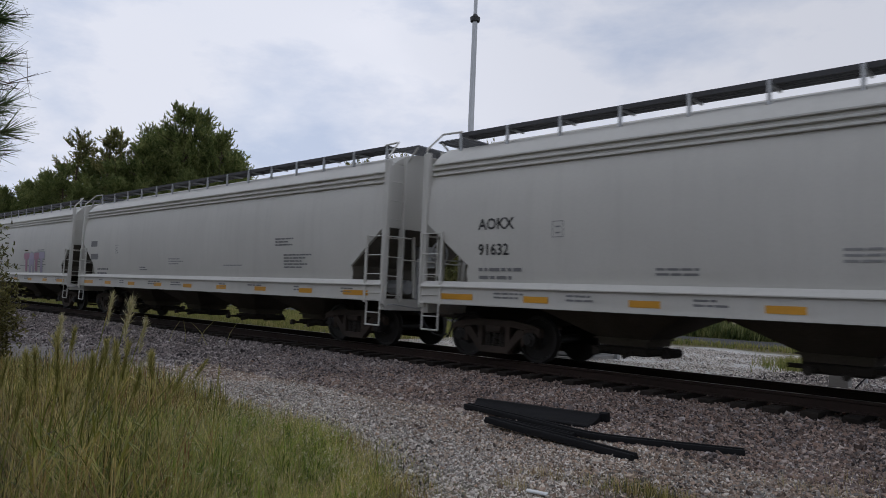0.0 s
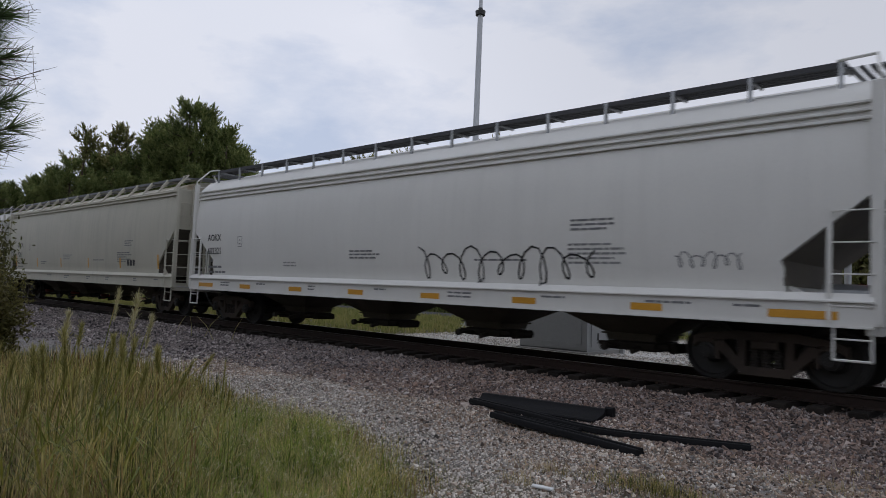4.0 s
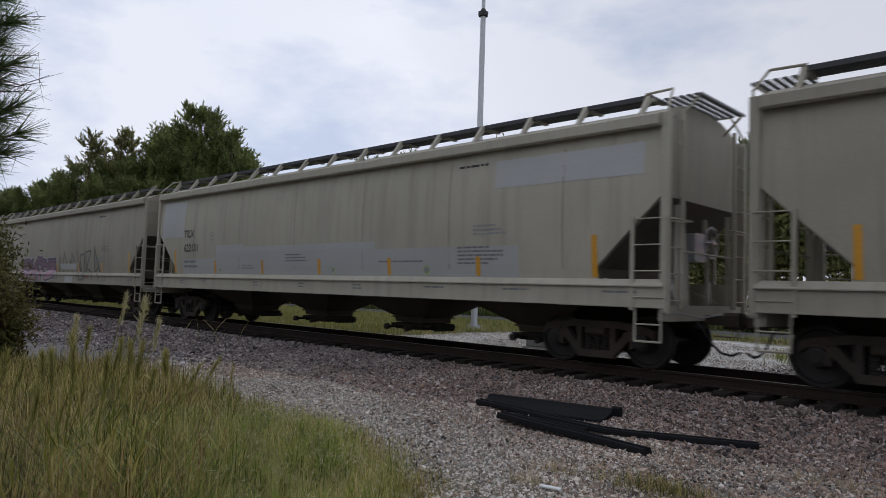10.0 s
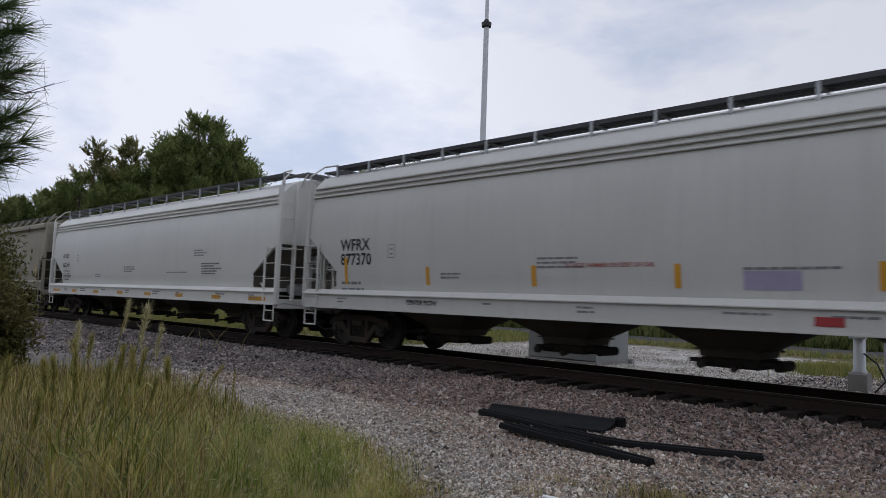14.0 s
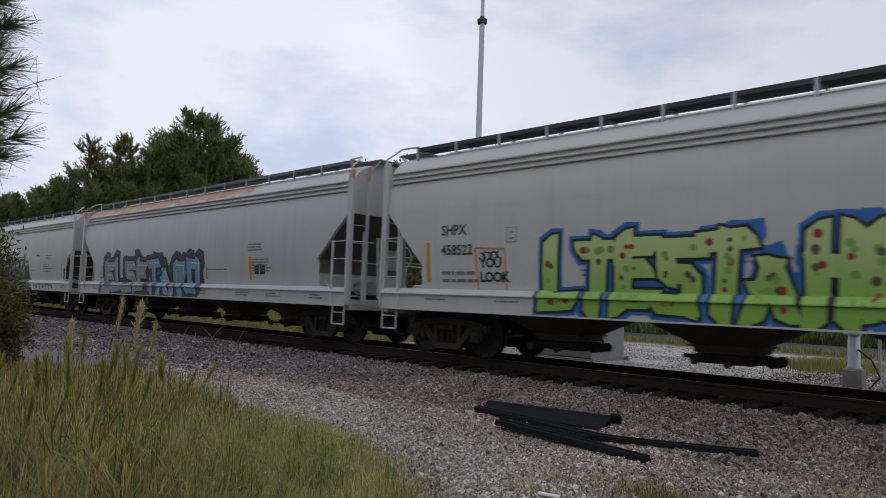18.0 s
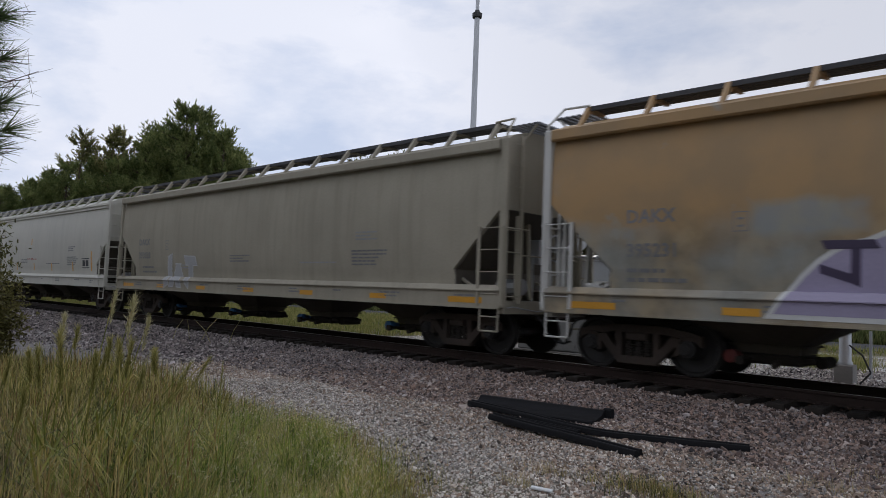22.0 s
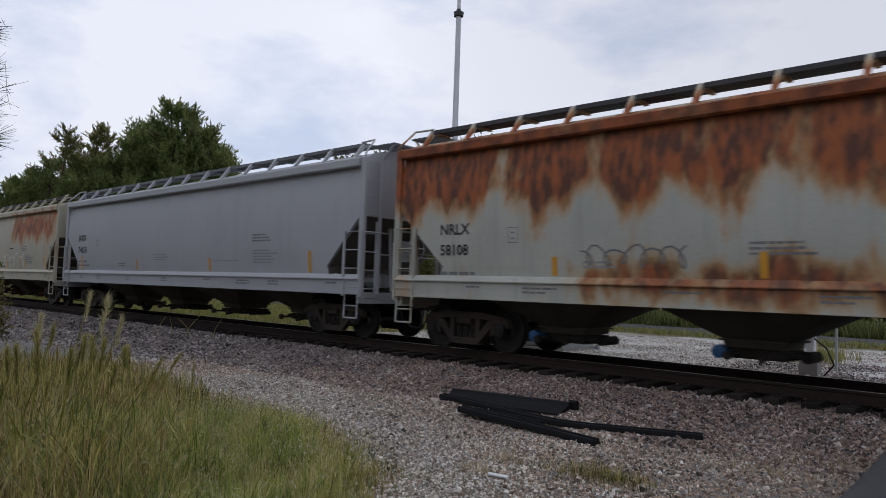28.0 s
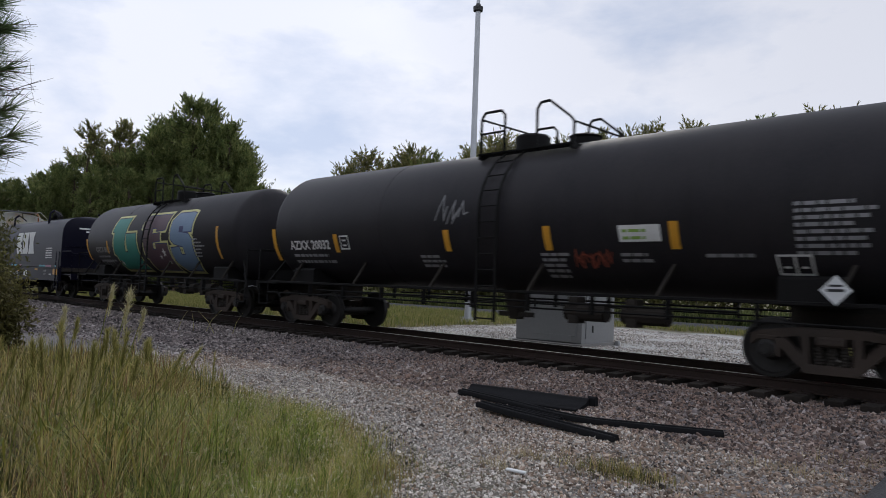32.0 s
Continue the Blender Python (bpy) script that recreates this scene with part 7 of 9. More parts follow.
    on_side("load_stencil", v, f, M["wfaint"], c, 1.2, 1.85, hw, 0.012)
    v, f = rects([(0, 0.34, 0, 0.03), (0, 0.34, 0.31, 0.34), (0, 0.03, 0.03, 0.31), (0.31, 0.34, 0.03, 0.31), (0.1, 0.24, 0.08, 0.12), (0.1, 0.24, 0.2, 0.24)])
    on_side("plate_stencil", v, f, M["white"], c, 3.35, 2.02, hw, 0.012)
    for x, z0, z1 in ((0.75, 1.75, 2.6), (3.5, 1.95, 2.4), (7.35, 1.95, 2.4), (9.95, 1.95, 2.4), (12.45, 1.95, 2.4)):
        tape(c, x, z0, z1, hw, 0.16)
    for x, z, k, w in ((6.1, 1.82, 3, 0.8), (9.4, 1.85, 5, 0.75), (11.1, 1.84, 2, 0.8), (12.6, 1.82, 1, 0.8), (13.96, 2.55, 8, 1.2)):
        v, f = lines_of_writing(r, k, w, 0.055, 0.10)
        on_side("data_stencil", v, f, M["white" if x > 14 else "wfaint"], c, x, z, hw, 0.012)
    v, f = rects([(0, 0.77, 0, 0.28)])
    on_side("data_panel", v, f, M["white"], c, 11.13, 2.08, hw, 0.012, "white data panel with fine print", 0.1)
    v, f = lines_of_writing(r, 2, 0.7, 0.05, 0.12)
    on_side("data_stencil", v, f, green, c, 11.2, 2.24, hw, 0.016)
    v, f = [(0, 0.24), (0.24, 0), (0.48, 0.24), (0.24, 0.48)], [(0, 1, 2, 3)]
    part("placard", Geo().prism_y([(14.33, 1.35), (14.53, 1.14), (14.73, 1.35), (14.53, 1.56)], -1.60, -1.585), M["sign"], c, "white diamond placard")
    part("placard_print", Geo().box(14.42, 14.64, -1.605, -1.601, 1.33, 1.37).box(14.44, 14.62, -1.605, -1.601, 1.40, 1.43), M["ink"], c)
    v, f = rects([(0, 0.5, 0, 0.03), (0, 0.5, 0.27, 0.30), (0, 0.03, 0.03, 0.27), (0.47, 0.5, 0.03, 0.27), (0.24, 0.27, 0.03, 0.27), (0.08, 0.18, 0.10, 0.13), (0.32, 0.42, 0.10, 0.13)])
    on_side("plate_stencil", v, f, M["white"], c, 13.65, 1.56, hw, 0.012, "", 0.1)
    brushed(c, 5, 10.1, 10.9, 1.62, 1.95, rust_red, hw, 83, 0.02)
    scribble(c, 10.15, 10.85, 1.58, 1.90, 3, rust_red, hw, 85, 0.025)
    brushed(c, 3, 6.7, 7.6, 2.5, 3.1, M["faded"], hw, 84, 0.035, 0.3)
    painted = [ob for ob in c.children if ob.name.split(".")[0] in ("reporting_mark", "load_stencil", "plate_stencil", "data_stencil", "data_panel", "placard", "placard_print", "graffiti_line")]
    for ob in painted:
        ob.location.x = 0.4


def letter_shape(kind):
    return {
        "L": [(0.06, 0.0), (1.0, 0.0), (0.96, 0.68), (0.58, 0.68), (0.58, 0.32), (0.46, 0.32), (0.62, 1.0), (0.08, 1.0), (0.0, 0.74), (0.08, 0.72), (0.0, 0.30), (0.06, 0.26)],
        "E": [(0.08, 0.0), (1.0, 0.0), (0.98, 0.46), (0.54, 0.46), (0.54, 0.36), (0.42, 0.36), (0.42, 0.50), (0.72, 0.52), (0.72, 0.66), (0.42, 0.64), (0.42, 0.76), (0.58, 0.76), (0.58, 0.70), (0.92, 0.72), (1.0, 1.0), (0.10, 1.0), (0.0, 0.78), (0.08, 0.74), (0.02, 0.24), (0.10, 0.20)],
        "S": [(0.16, 0.0), (0.84, 0.0), (1.0, 0.14), (1.0, 0.52), (0.86, 0.62), (0.42, 0.66), (0.42, 0.76), (0.60, 0.76), (0.60, 0.66), (0.98, 0.66), (1.0, 0.98), (0.86, 1.0), (0.22, 1.0), (0.02, 0.86), (0.02, 0.54), (0.16, 0.46), (0.58, 0.40), (0.58, 0.26), (0.42, 0.26), (0.40, 0.40), (0.0, 0.38), (0.0, 0.14)],
    }[kind]


def big_letters(car, hw):
    for x, z, q in ((4.0, 1.62, 0.13), (8.1, 2.0, 0.17), (8.25, 1.68, 0.10), (7.75, 1.86, 0.10)):
        star = [(q * (1.0 if k % 2 == 0 else 0.42) * math.sin(k * math.pi / 5), q * (1.0 if k % 2 == 0 else 0.42) * math.cos(k * math.pi / 5)) for k in range(10)]
        on_side("graffiti_star", star, [tuple(range(10))], whitep, car, x, z, hw, 0.022, "small white painted star")
    for kind, x, w, fill, line in (("L", 3.68, 2.3, teal, blackp), ("E", 6.46, 2.05, maroon, navy), ("S", 8.74, 1.6, sky_blue, navy)):
        pts = [(a * w, b * 1.93) for a, b in letter_shape(kind)]
        for name, grow, mat, lift in (("graffiti_outline", 0.11, cream_y, 0.010), ("graffiti_line", 0.035, line, 0.014), ("graffiti_fill", 0.0, fill, 0.018)):
            q = grown(pts, grow) if grow else pts
            on_side(name, q, [tuple(range(len(q)))], mat, car, x, 1.42, hw, lift, "large painted graffiti letter", 0.09)


M["ghost_blue"] = material("blue_grey_touch_up", (0.225, 0.235, 0.22), 0.6, var=0.3, tint=(0.30, 0.22, 0.12), scale=9)
build_train()


# ---- trackside things ----
EYE = Vector((-0.3, -12.07, 1.22))


def polar(az, d, z=0.0):
    """A place d metres from the standpoint, az degrees clockwise from straight across the track."""
    return Vector((EYE.x + d * math.sin(radians(az)), EYE.y + d * math.cos(radians(az)), z))


def ground_z(x, y):
    return float(ground_height(np.array(x), np.array(y)))


def signal_cabinet():
    c = thing("signal_cabinet", "large brushed aluminium trackside signal cabinet on pale stone", "cabinet", pose(-11.95, 5.75, -0.42, 0, 0, 3))
    part("plinth", Geo().box(-1.2, 1.2, -1.05, 1.05, 0.0, 0.10, 0.02), M["concrete"], c)
    part("body", Geo().box(-1.12, 1.12, -0.97, 0.97, 0.10, 2.72, 0.03), M["alu"], c)
    part("roof", Geo().prism([(-1.10, 2.72), (1.10, 2.72), (1.10, 2.78), (0.0, 2.92), (-1.10, 2.78)], -1.22, 1.22), M["alu"], c, "shallow pitched metal roof")
    d = part("door", Geo().box(-0.55, 0.95, -1.0, -0.975, 0.30, 2.5, 0.008), M["alu"], c)
    part("handle", Geo().box(-0.45, -0.41, -1.05, -1.0, 1.1, 1.35), M["dark"], d)
    part("access_panel", Geo().box(-0.05, 0.8, -1.012, -1.002, 0.16, 0.34), M["alu"], c)
    for i in range(5):
        part("louvre", Geo().prism([(-1.03, 2.0 - i * 0.12), (-0.975, 1.98 - i * 0.12), (-0.975, 2.05 - i * 0.12)], -1.05, -0.62), M["galv"], c)
    side = part("side_door", Geo().box(1.123, 1.145, -0.75, 0.75, 0.25, 2.45), M["alu"], c)
    part("latch", Geo().box(1.145, 1.165, -0.42, -0.36, 0.42, 0.62), M["dark"], side)
    for x in (-1.3, 1.22):
        part("anchor_bracket", Geo().box(x, x + 0.10, 0.85, 1.0, 0.0, 0.14), M["galv"], c)
    d = thing("dish_antenna", "round white drum antenna above the cabinet", "antenna", pose(-11.75, 5.6, 0.0))
    part("post", Geo().tube((0, 0, 2.45), (0, 0, 2.95), 0.05, 10), M["galv"], d)
    part("drum", Geo().lathe([(-0.22, 0.50), (-0.18, 0.52), (0.16, 0.52), (0.20, 0.48), (0.24, 0.05)], "y", 28, (0, 0, 3.12)), M["sign"], d, "white round radome")
    part("face_mark", Geo().box(-0.12, 0.22, -0.226, -0.222, 3.24, 3.30), M["faded"], d)


def radio_mast():
    m = thing("radio_mast", "tall tapered galvanised steel mast on a bolted base", "mast", pose(-20.4, 10.75, -0.42))
    part("foundation", Geo().lathe([(-0.2, 0.55), (0.06, 0.55), (0.08, 0.5)], "z", 20), M["concrete"], m)
    part("base_plate", Geo().lathe([(0.08, 0.36), (0.13, 0.36)], "z", 16), M["galv"], m)
    for k in range(8):
        t = k * math.pi / 4
        part("anchor_bolt", Geo().tube((0.31 * math.cos(t), 0.31 * math.sin(t), 0.08), (0.31 * math.cos(t), 0.31 * math.sin(t), 0.26), 0.018), M["galv"], m)
    part("lower_pole", Geo().lathe([(0.13, 0.20), (0.4, 0.155), (14.0, 0.115)], "z", 18), M["galv"], m)
    part("collar", Geo().lathe([(13.95, 0.12), (13.97, 0.21), (14.15, 0.23), (14.2, 0.13), (14.3, 0.10)], "z", 16), M["dark"], m, "dark clamp ring")
    part("upper_pole", Geo().lathe([(14.2, 0.085), (22.0, 0.06)], "z", 14), M["galv"], m)


def crossing_signal():
    s = thing("crossing_signal", "galvanised level crossing signal with crossbuck and red flashers", "signal", pose(-4.36, 4.9, -0.36))
    part("foundation", Geo().box(-0.18, 0.18, -0.18, 0.18, -0.2, 0.38, 0.03), M["concrete"], s)
    part("base_casting", Geo().lathe([(0.38, 0.15), (0.42, 0.15), (0.46, 0.125), (1.35, 0.12), (1.4, 0.09)], "z", 14), M["galv"], s)
    part("mast", Geo().lathe([(0.40, 0.075), (5.45, 0.065)], "z", 14), M["galv"], s)
    part("junction_box", Geo().box(-0.16, 0.16, -0.2, -0.06, 1.1, 1.5, 0.02), M["galv"], s)
    part("bell", Geo().lathe([(5.45, 0.04), (5.47, 0.15), (5.62, 0.17), (5.74, 0.12), (5.78, 0.03)], "z", 16), M["dark"], s, "dark round crossing bell")
    for a in (-42, 42):
        c, q = math.cos(radians(a)), math.sin(radians(a))
        arm = Geo()
        L, w = 0.62, 0.115
        pts = [(x * c - z * q, 4.70 + x * q + z * c) for x, z in ((-L, -w), (L, -w), (L, w), (-L, w))]
        arm.prism_y(pts, -0.13 if a > 0 else -0.105, -0.115 if a > 0 else -0.09)
        part("crossbuck_blade", arm, M["sign"], s, "white crossbuck blade")
    part("sign_arm", Geo().box(0.05, 0.75, -0.02, 0.02, 5.22, 5.32), M["galv"], s)
    for z, y, face in ((3.02, -0.25, -1), (3.42, 0.30, 1)):
        part("lamp_arm", Geo().tube((-0.42, y * 0.4, z + 0.26), (0.42, y * 0.4, z + 0.26), 0.035, 8).tube((0, 0, z + 0.26), (0, y, z + 0.26), 0.03, 8), M["galv"], s)
        for x in (-0.32, 0.32):
            h = part("lamp_housing", Geo().lathe([(face * 0.0, 0.12), (face * 0.10, 0.20), (face * 0.16, 0.20)], "y", 18, (x, y * 0.5, z)), M["dark"], s)
            part("backing_disc", Geo().lathe([(face * 0.16, 0.30), (face * 0.18, 0.30)], "y", 24, (x, y * 0.5, z)), M["dark"], h)
            visor = Geo()
            for k in range(10):
                t0, t1 = math.pi * (k / 10) * 1.1 - 0.15, math.pi * ((k + 1) / 10) * 1.1 - 0.15
                y0, y1 = y * 0.5 + face * 0.18, y * 0.5 + face * 0.45
                visor.add([(x + 0.17 * math.cos(t0), y0, z + 0.17 * math.sin(t0)), (x + 0.17 * math.cos(t1), y0, z + 0.17 * math.sin(t1)),
                           (x + 0.17 * math.cos(t1), y1, z + 0.17 * math.sin(t1)), (x + 0.17 * math.cos(t0), y1, z + 0.17 * math.sin(t0)),
                           (x + 0.18 * math.cos(t0), y0, z + 0.18 * math.sin(t0)), (x + 0.18 * math.cos(t1), y0, z + 0.18 * math.sin(t1)),
                           (x + 0.18 * math.cos(t1), y1, z + 0.18 * math.sin(t1)), (x + 0.18 * math.cos(t0), y1, z + 0.18 * math.sin(t0))],
                          [(0, 1, 2, 3), (7, 6, 5, 4), (3, 2, 6, 7), (0, 3, 7, 4), (1, 5, 6, 2)])
            part("visor", visor, M["dark"], h)
            part("lens", Geo().lathe([(face * 0.16, 0.15), (face * 0.20, 0.145), (face * 0.215, 0.06)], "y", 20, (x, y * 0.5, z)), M["redlit"] if face < 0 else M["redoff"], h, "lit red flasher lens" if face < 0 else "dark red lens")
    # gate mechanism and number panel
    part("gate_mechanism", Geo().box(-0.3, 0.3, 0.12, 0.5, 1.35, 1.95, 0.03).tube((-0.6, 0.3, 1.75), (0.6, 0.3, 1.75), 0.06, 8), M["galv"], s)
    part("counterweight", Geo().box(0.25, 0.62, 0.55, 0.62, 1.3, 2.3, 0.02), M["sign"], s, "pale counterweight plate")
    part("conduit", Geo().path([(0.3, -0.1, 0.0), (0.5, -0.1, 0.25), (0.35, -0.1, 0.6), (0.1, -0.1, 0.8)], 0.02), M["hose"], s)
    p = thing("street_sign", "small green street sign on a thin post", "sign", pose(-3.0, 10.2, -0.4))
    part("post", Geo().tube((0, 0, 0), (0, 0, 3.6), 0.03, 8), M["galv"], p)
    part("blade", Geo().box(-0.45, 0.45, -0.012, 0.012, 3.3, 3.5), M["green_sign"], p)
    part("blade_print", Geo().box(0.05, 0.3, -0.018, -0.014, 3.36, 3.45), M["white"], p)
    q = thing("marker_post", "slim dark steel marker post on the verge", "post", pose(-4.3, 6.9, -0.4))
    part("post", Geo().tube((0, 0, 0), (0, 0, 1.1), 0.035, 8), M["galv"], q)


def rubber_strips():
    def along(pts, n=18):
        """Evenly spaced points and level normals on a smooth line through pts."""
        p = [Vector(pts[0]) * 2 - Vector(pts[1]), *[Vector(q) for q in pts], Vector(pts[-1]) * 2 - Vector(pts[-2])]
        out = []
        for k in range(n + 1):
            u = k / n * (len(pts) - 1)
            i = min(int(u), len(pts) - 2)
            f = u - i
            a, b, c, d = p[i:i + 4]
            out.append(0.5 * (2 * b + (c - a) * f + (2 * a - 5 * b + 4 * c - d) * f * f + (3 * b - a - 3 * c + d) * f ** 3))
        rows = []
        for k, q in enumerate(out):
            d = (out[min(k + 1, n)] - out[max(k - 1, 0)]).normalized()
            rows.append((q, Vector((-d.y, d.x, 0)).normalized()))
        return rows

    def strip(pts, w, h, label, prof=None):
        prof = prof or [(-0.5, 0), (0.5, 0), (0.5, 0.42), (0.40, 0.50), (0.38, 0.92), (0.30, 1.0), (0.10, 1.0), (0.04, 0.70), (-0.10, 0.66), (-0.16, 0.86), (-0.34, 0.90), (-0.42, 0.80), (-0.5, 0.40)]
        rings = [[tuple(q + n * a * w + Vector((0, 0, b * h))) for a, b in prof] for q, n in along(pts)]
        ob = new("rail_seal", Geo().stack(rings).mesh("rail_seal", M["plastic"], 30))
        return tagged(ob, label, "rail seal", "discarded rail seals")

    zg = -0.40
    strip([(-6.10, -4.93, zg + 0.02), (-5.5, -4.99, zg), (-4.87, -5.09, zg), (-3.86, -5.26, zg - 0.01)], 0.15, 0.08, "short black rubber rail seal bowed on gravel")
    strip([(-6.98, -4.34, zg + 0.03), (-6.0, -4.46, zg + 0.02), (-4.80, -4.60, zg), (-4.0, -4.33, zg), (-3.22, -3.92, zg - 0.01)], 0.135, 0.07, "long bent black rubber rail seal lying on gravel")
    strip([(-6.0, -4.74, zg + 0.01), (-5.4, -4.72, zg), (-4.9, -4.76, zg)], 0.09, 0.05, "narrow black rubber rail seal between two others")
    panel = strip([(-7.02, -4.20, zg), (-6.1, -4.02, zg), (-5.16, -3.86, zg)], 0.50, 0.135, "broad black rubber crossing panel lying tilted on gravel",
                  [(-0.5, 0.0), (0.44, 0.0), (0.5, 0.62), (0.5, 0.92), (0.44, 1.0), (0.32, 0.98), (0.28, 0.82), (0.20, 0.58), (-0.30, 0.26), (-0.38, 0.34), (-0.46, 0.32), (-0.5, 0.22)])
    part("lifting_lug", Geo().box(-5.22, -5.10, -3.66, -3.58, zg + 0.02, zg + 0.16, 0.02), M["plastic"], panel)
    s = new("plastic_scrap", Geo().box(-0.09, 0.09, -0.025, 0.025, 0.0, 0.02, 0.006).mesh("plastic_scrap", M["sign"]))
    s.matrix_basis = pose(-3.75, -7.15, ground_z(-3.75, -7.15) + 0.02, 4, 3, 20)
    tagged(s, "small white plastic scrap on the gravel", "litter")


signal_cabinet()
radio_mast()
crossing_signal()
rubber_strips()


# ---- plants ----
def spikes(centres, dirs, n, length, width, spread, r, up=0.35):
    """Needle tufts: n thin triangles fanning out round each direction."""
    m = len(centres)
    d = np.repeat(dirs, n, 0) + r.normal(0, spread, (m * n, 3)) + np.array([0, 0, up])
    d /= np.linalg.norm(d, axis=1, keepdims=True)
    side = np.cross(d, r.normal(size=(m * n, 3)))
    side /= np.linalg.norm(side, axis=1, keepdims=True) + 1e-9
    c = np.repeat(centres, n, 0)
    ln = length * r.uniform(0.6, 1.15, (m * n, 1))
    w = width * r.uniform(0.7, 1.3, (m * n, 1))
    v = np.stack([c - side * w * 0.5, c + side * w * 0.5, c + d * ln + side * w * 0.15, c + d * ln - side * w * 0.15], 1)
    return v.reshape(-1, 3), np.arange(m * n * 4).reshape(-1, 4)


def tapered(pts, radii, seg=7):
    g = Geo()
    for (a, b), (ra, rb) in zip(zip(pts, pts[1:]), zip(radii, radii[1:])):
        g.tube(a, b, ra, seg, rb)
    return g


def pine(seed, H, R, base, branches, candles, mat, label, round_top=0.5, tip=1.0, trunk_r=0.22, ragged=0.35):
    """A pine whose branch ends turn up into tufted tips; R is the crown's radius."""
    r = np.random.default_rng(seed)
    t = thing("pine_tree", label, "tree", group="trees beyond the track")
    lean = r.normal(0, 0.02 * H, 2)
    pts = [Vector((lean[0] * k * k, lean[1] * k * k, H * k)) for k in (0, 0.3, 0.6, 0.85, 0.98)]
    g = tapered(pts, [trunk_r, trunk_r * 0.8, trunk_r * 0.5, trunk_r * 0.25, trunk_r * 0.08])
    cs, ds = [], []
    lobes = r.uniform(1 - ragged, 1 + ragged * 0.5, 9)
    up = np.array([0.0, 0.0, 1.0])

    def foxtail(p, axis, ln):
        """One upturned shoot, bristling with needles all along."""
        for q in np.linspace(0.0, 1.0, 8):
            rad = r.normal(0, 1, 3)
            rad -= axis * rad.dot(axis)
            rad /= np.linalg.norm(rad) + 1e-9
            cs.append(p + axis * ln * q + r.normal(0, 0.03 * tip, 3))
            ds.append(axis * (0.5 + 0.6 * q) + rad * (0.9 - 0.45 * q))

    for i in range(branches):
        u = max(base, r.uniform(base, 0.99) ** 0.9)
        k = (u - base) / (1 - base)
        rad = R * ((1 - k) ** round_top) * (0.5 + 0.5 * min(1, k * 5)) * r.uniform(0.7, 1.12)
        az = r.uniform(0, 2 * math.pi)
        rad = max(0.3, rad * lobes[int(az / 6.2832 * 8.99)] * (0.88 + 0.25 * math.sin(u * 19 + az * 2)))
        o = np.array([lean[0] * u * u, lean[1] * u * u, H * u - 0.25 * tip - 0.12 * rad])
        out = np.array([math.cos(az), math.sin(az), 0.0])
        side = np.array([-out[1], out[0], 0.0])
        bend = lambda s: o + out * rad * s + up * rad * (0.08 * s + 0.22 * s * s)
        if i % 2 == 0:
            g.tube(tuple(o), tuple(bend(0.55)), 0.05 + 0.012 * rad, 4, 0.03)
            g.tube(tuple(bend(0.55)), tuple(bend(0.95)), 0.03, 4, 0.012)
        for j in range(candles):
            s = 1.0 if j == 0 else r.uniform(0.25, 0.95) ** 0.6
            axis = out * r.uniform(0.15, 0.75) + up * r.uniform(0.55, 1.0) + side * r.normal(0, 0.4)
            axis /= np.linalg.norm(axis)
            foxtail(bend(s) + side * r.normal(0, 0.10 * rad) - up * 0.3 * tip, axis, tip * r.uniform(0.55, 1.1))
    for k in range(4):
        foxtail(np.array([lean[0] + r.normal(0, 0.12 * tip), lean[1] + r.normal(0, 0.12 * tip), H - tip * (1.0 + 0.35 * k)]), up.copy(), tip)
    part("trunk", g, M["bark"], t)
    v, f = spikes(np.array(cs), np.array(ds), 5, 0.27 * tip, 0.06 * tip, 0.30, r, 0.06)
    part("crown", fast_mesh("crown", v, f, mat), None, t)
    return t


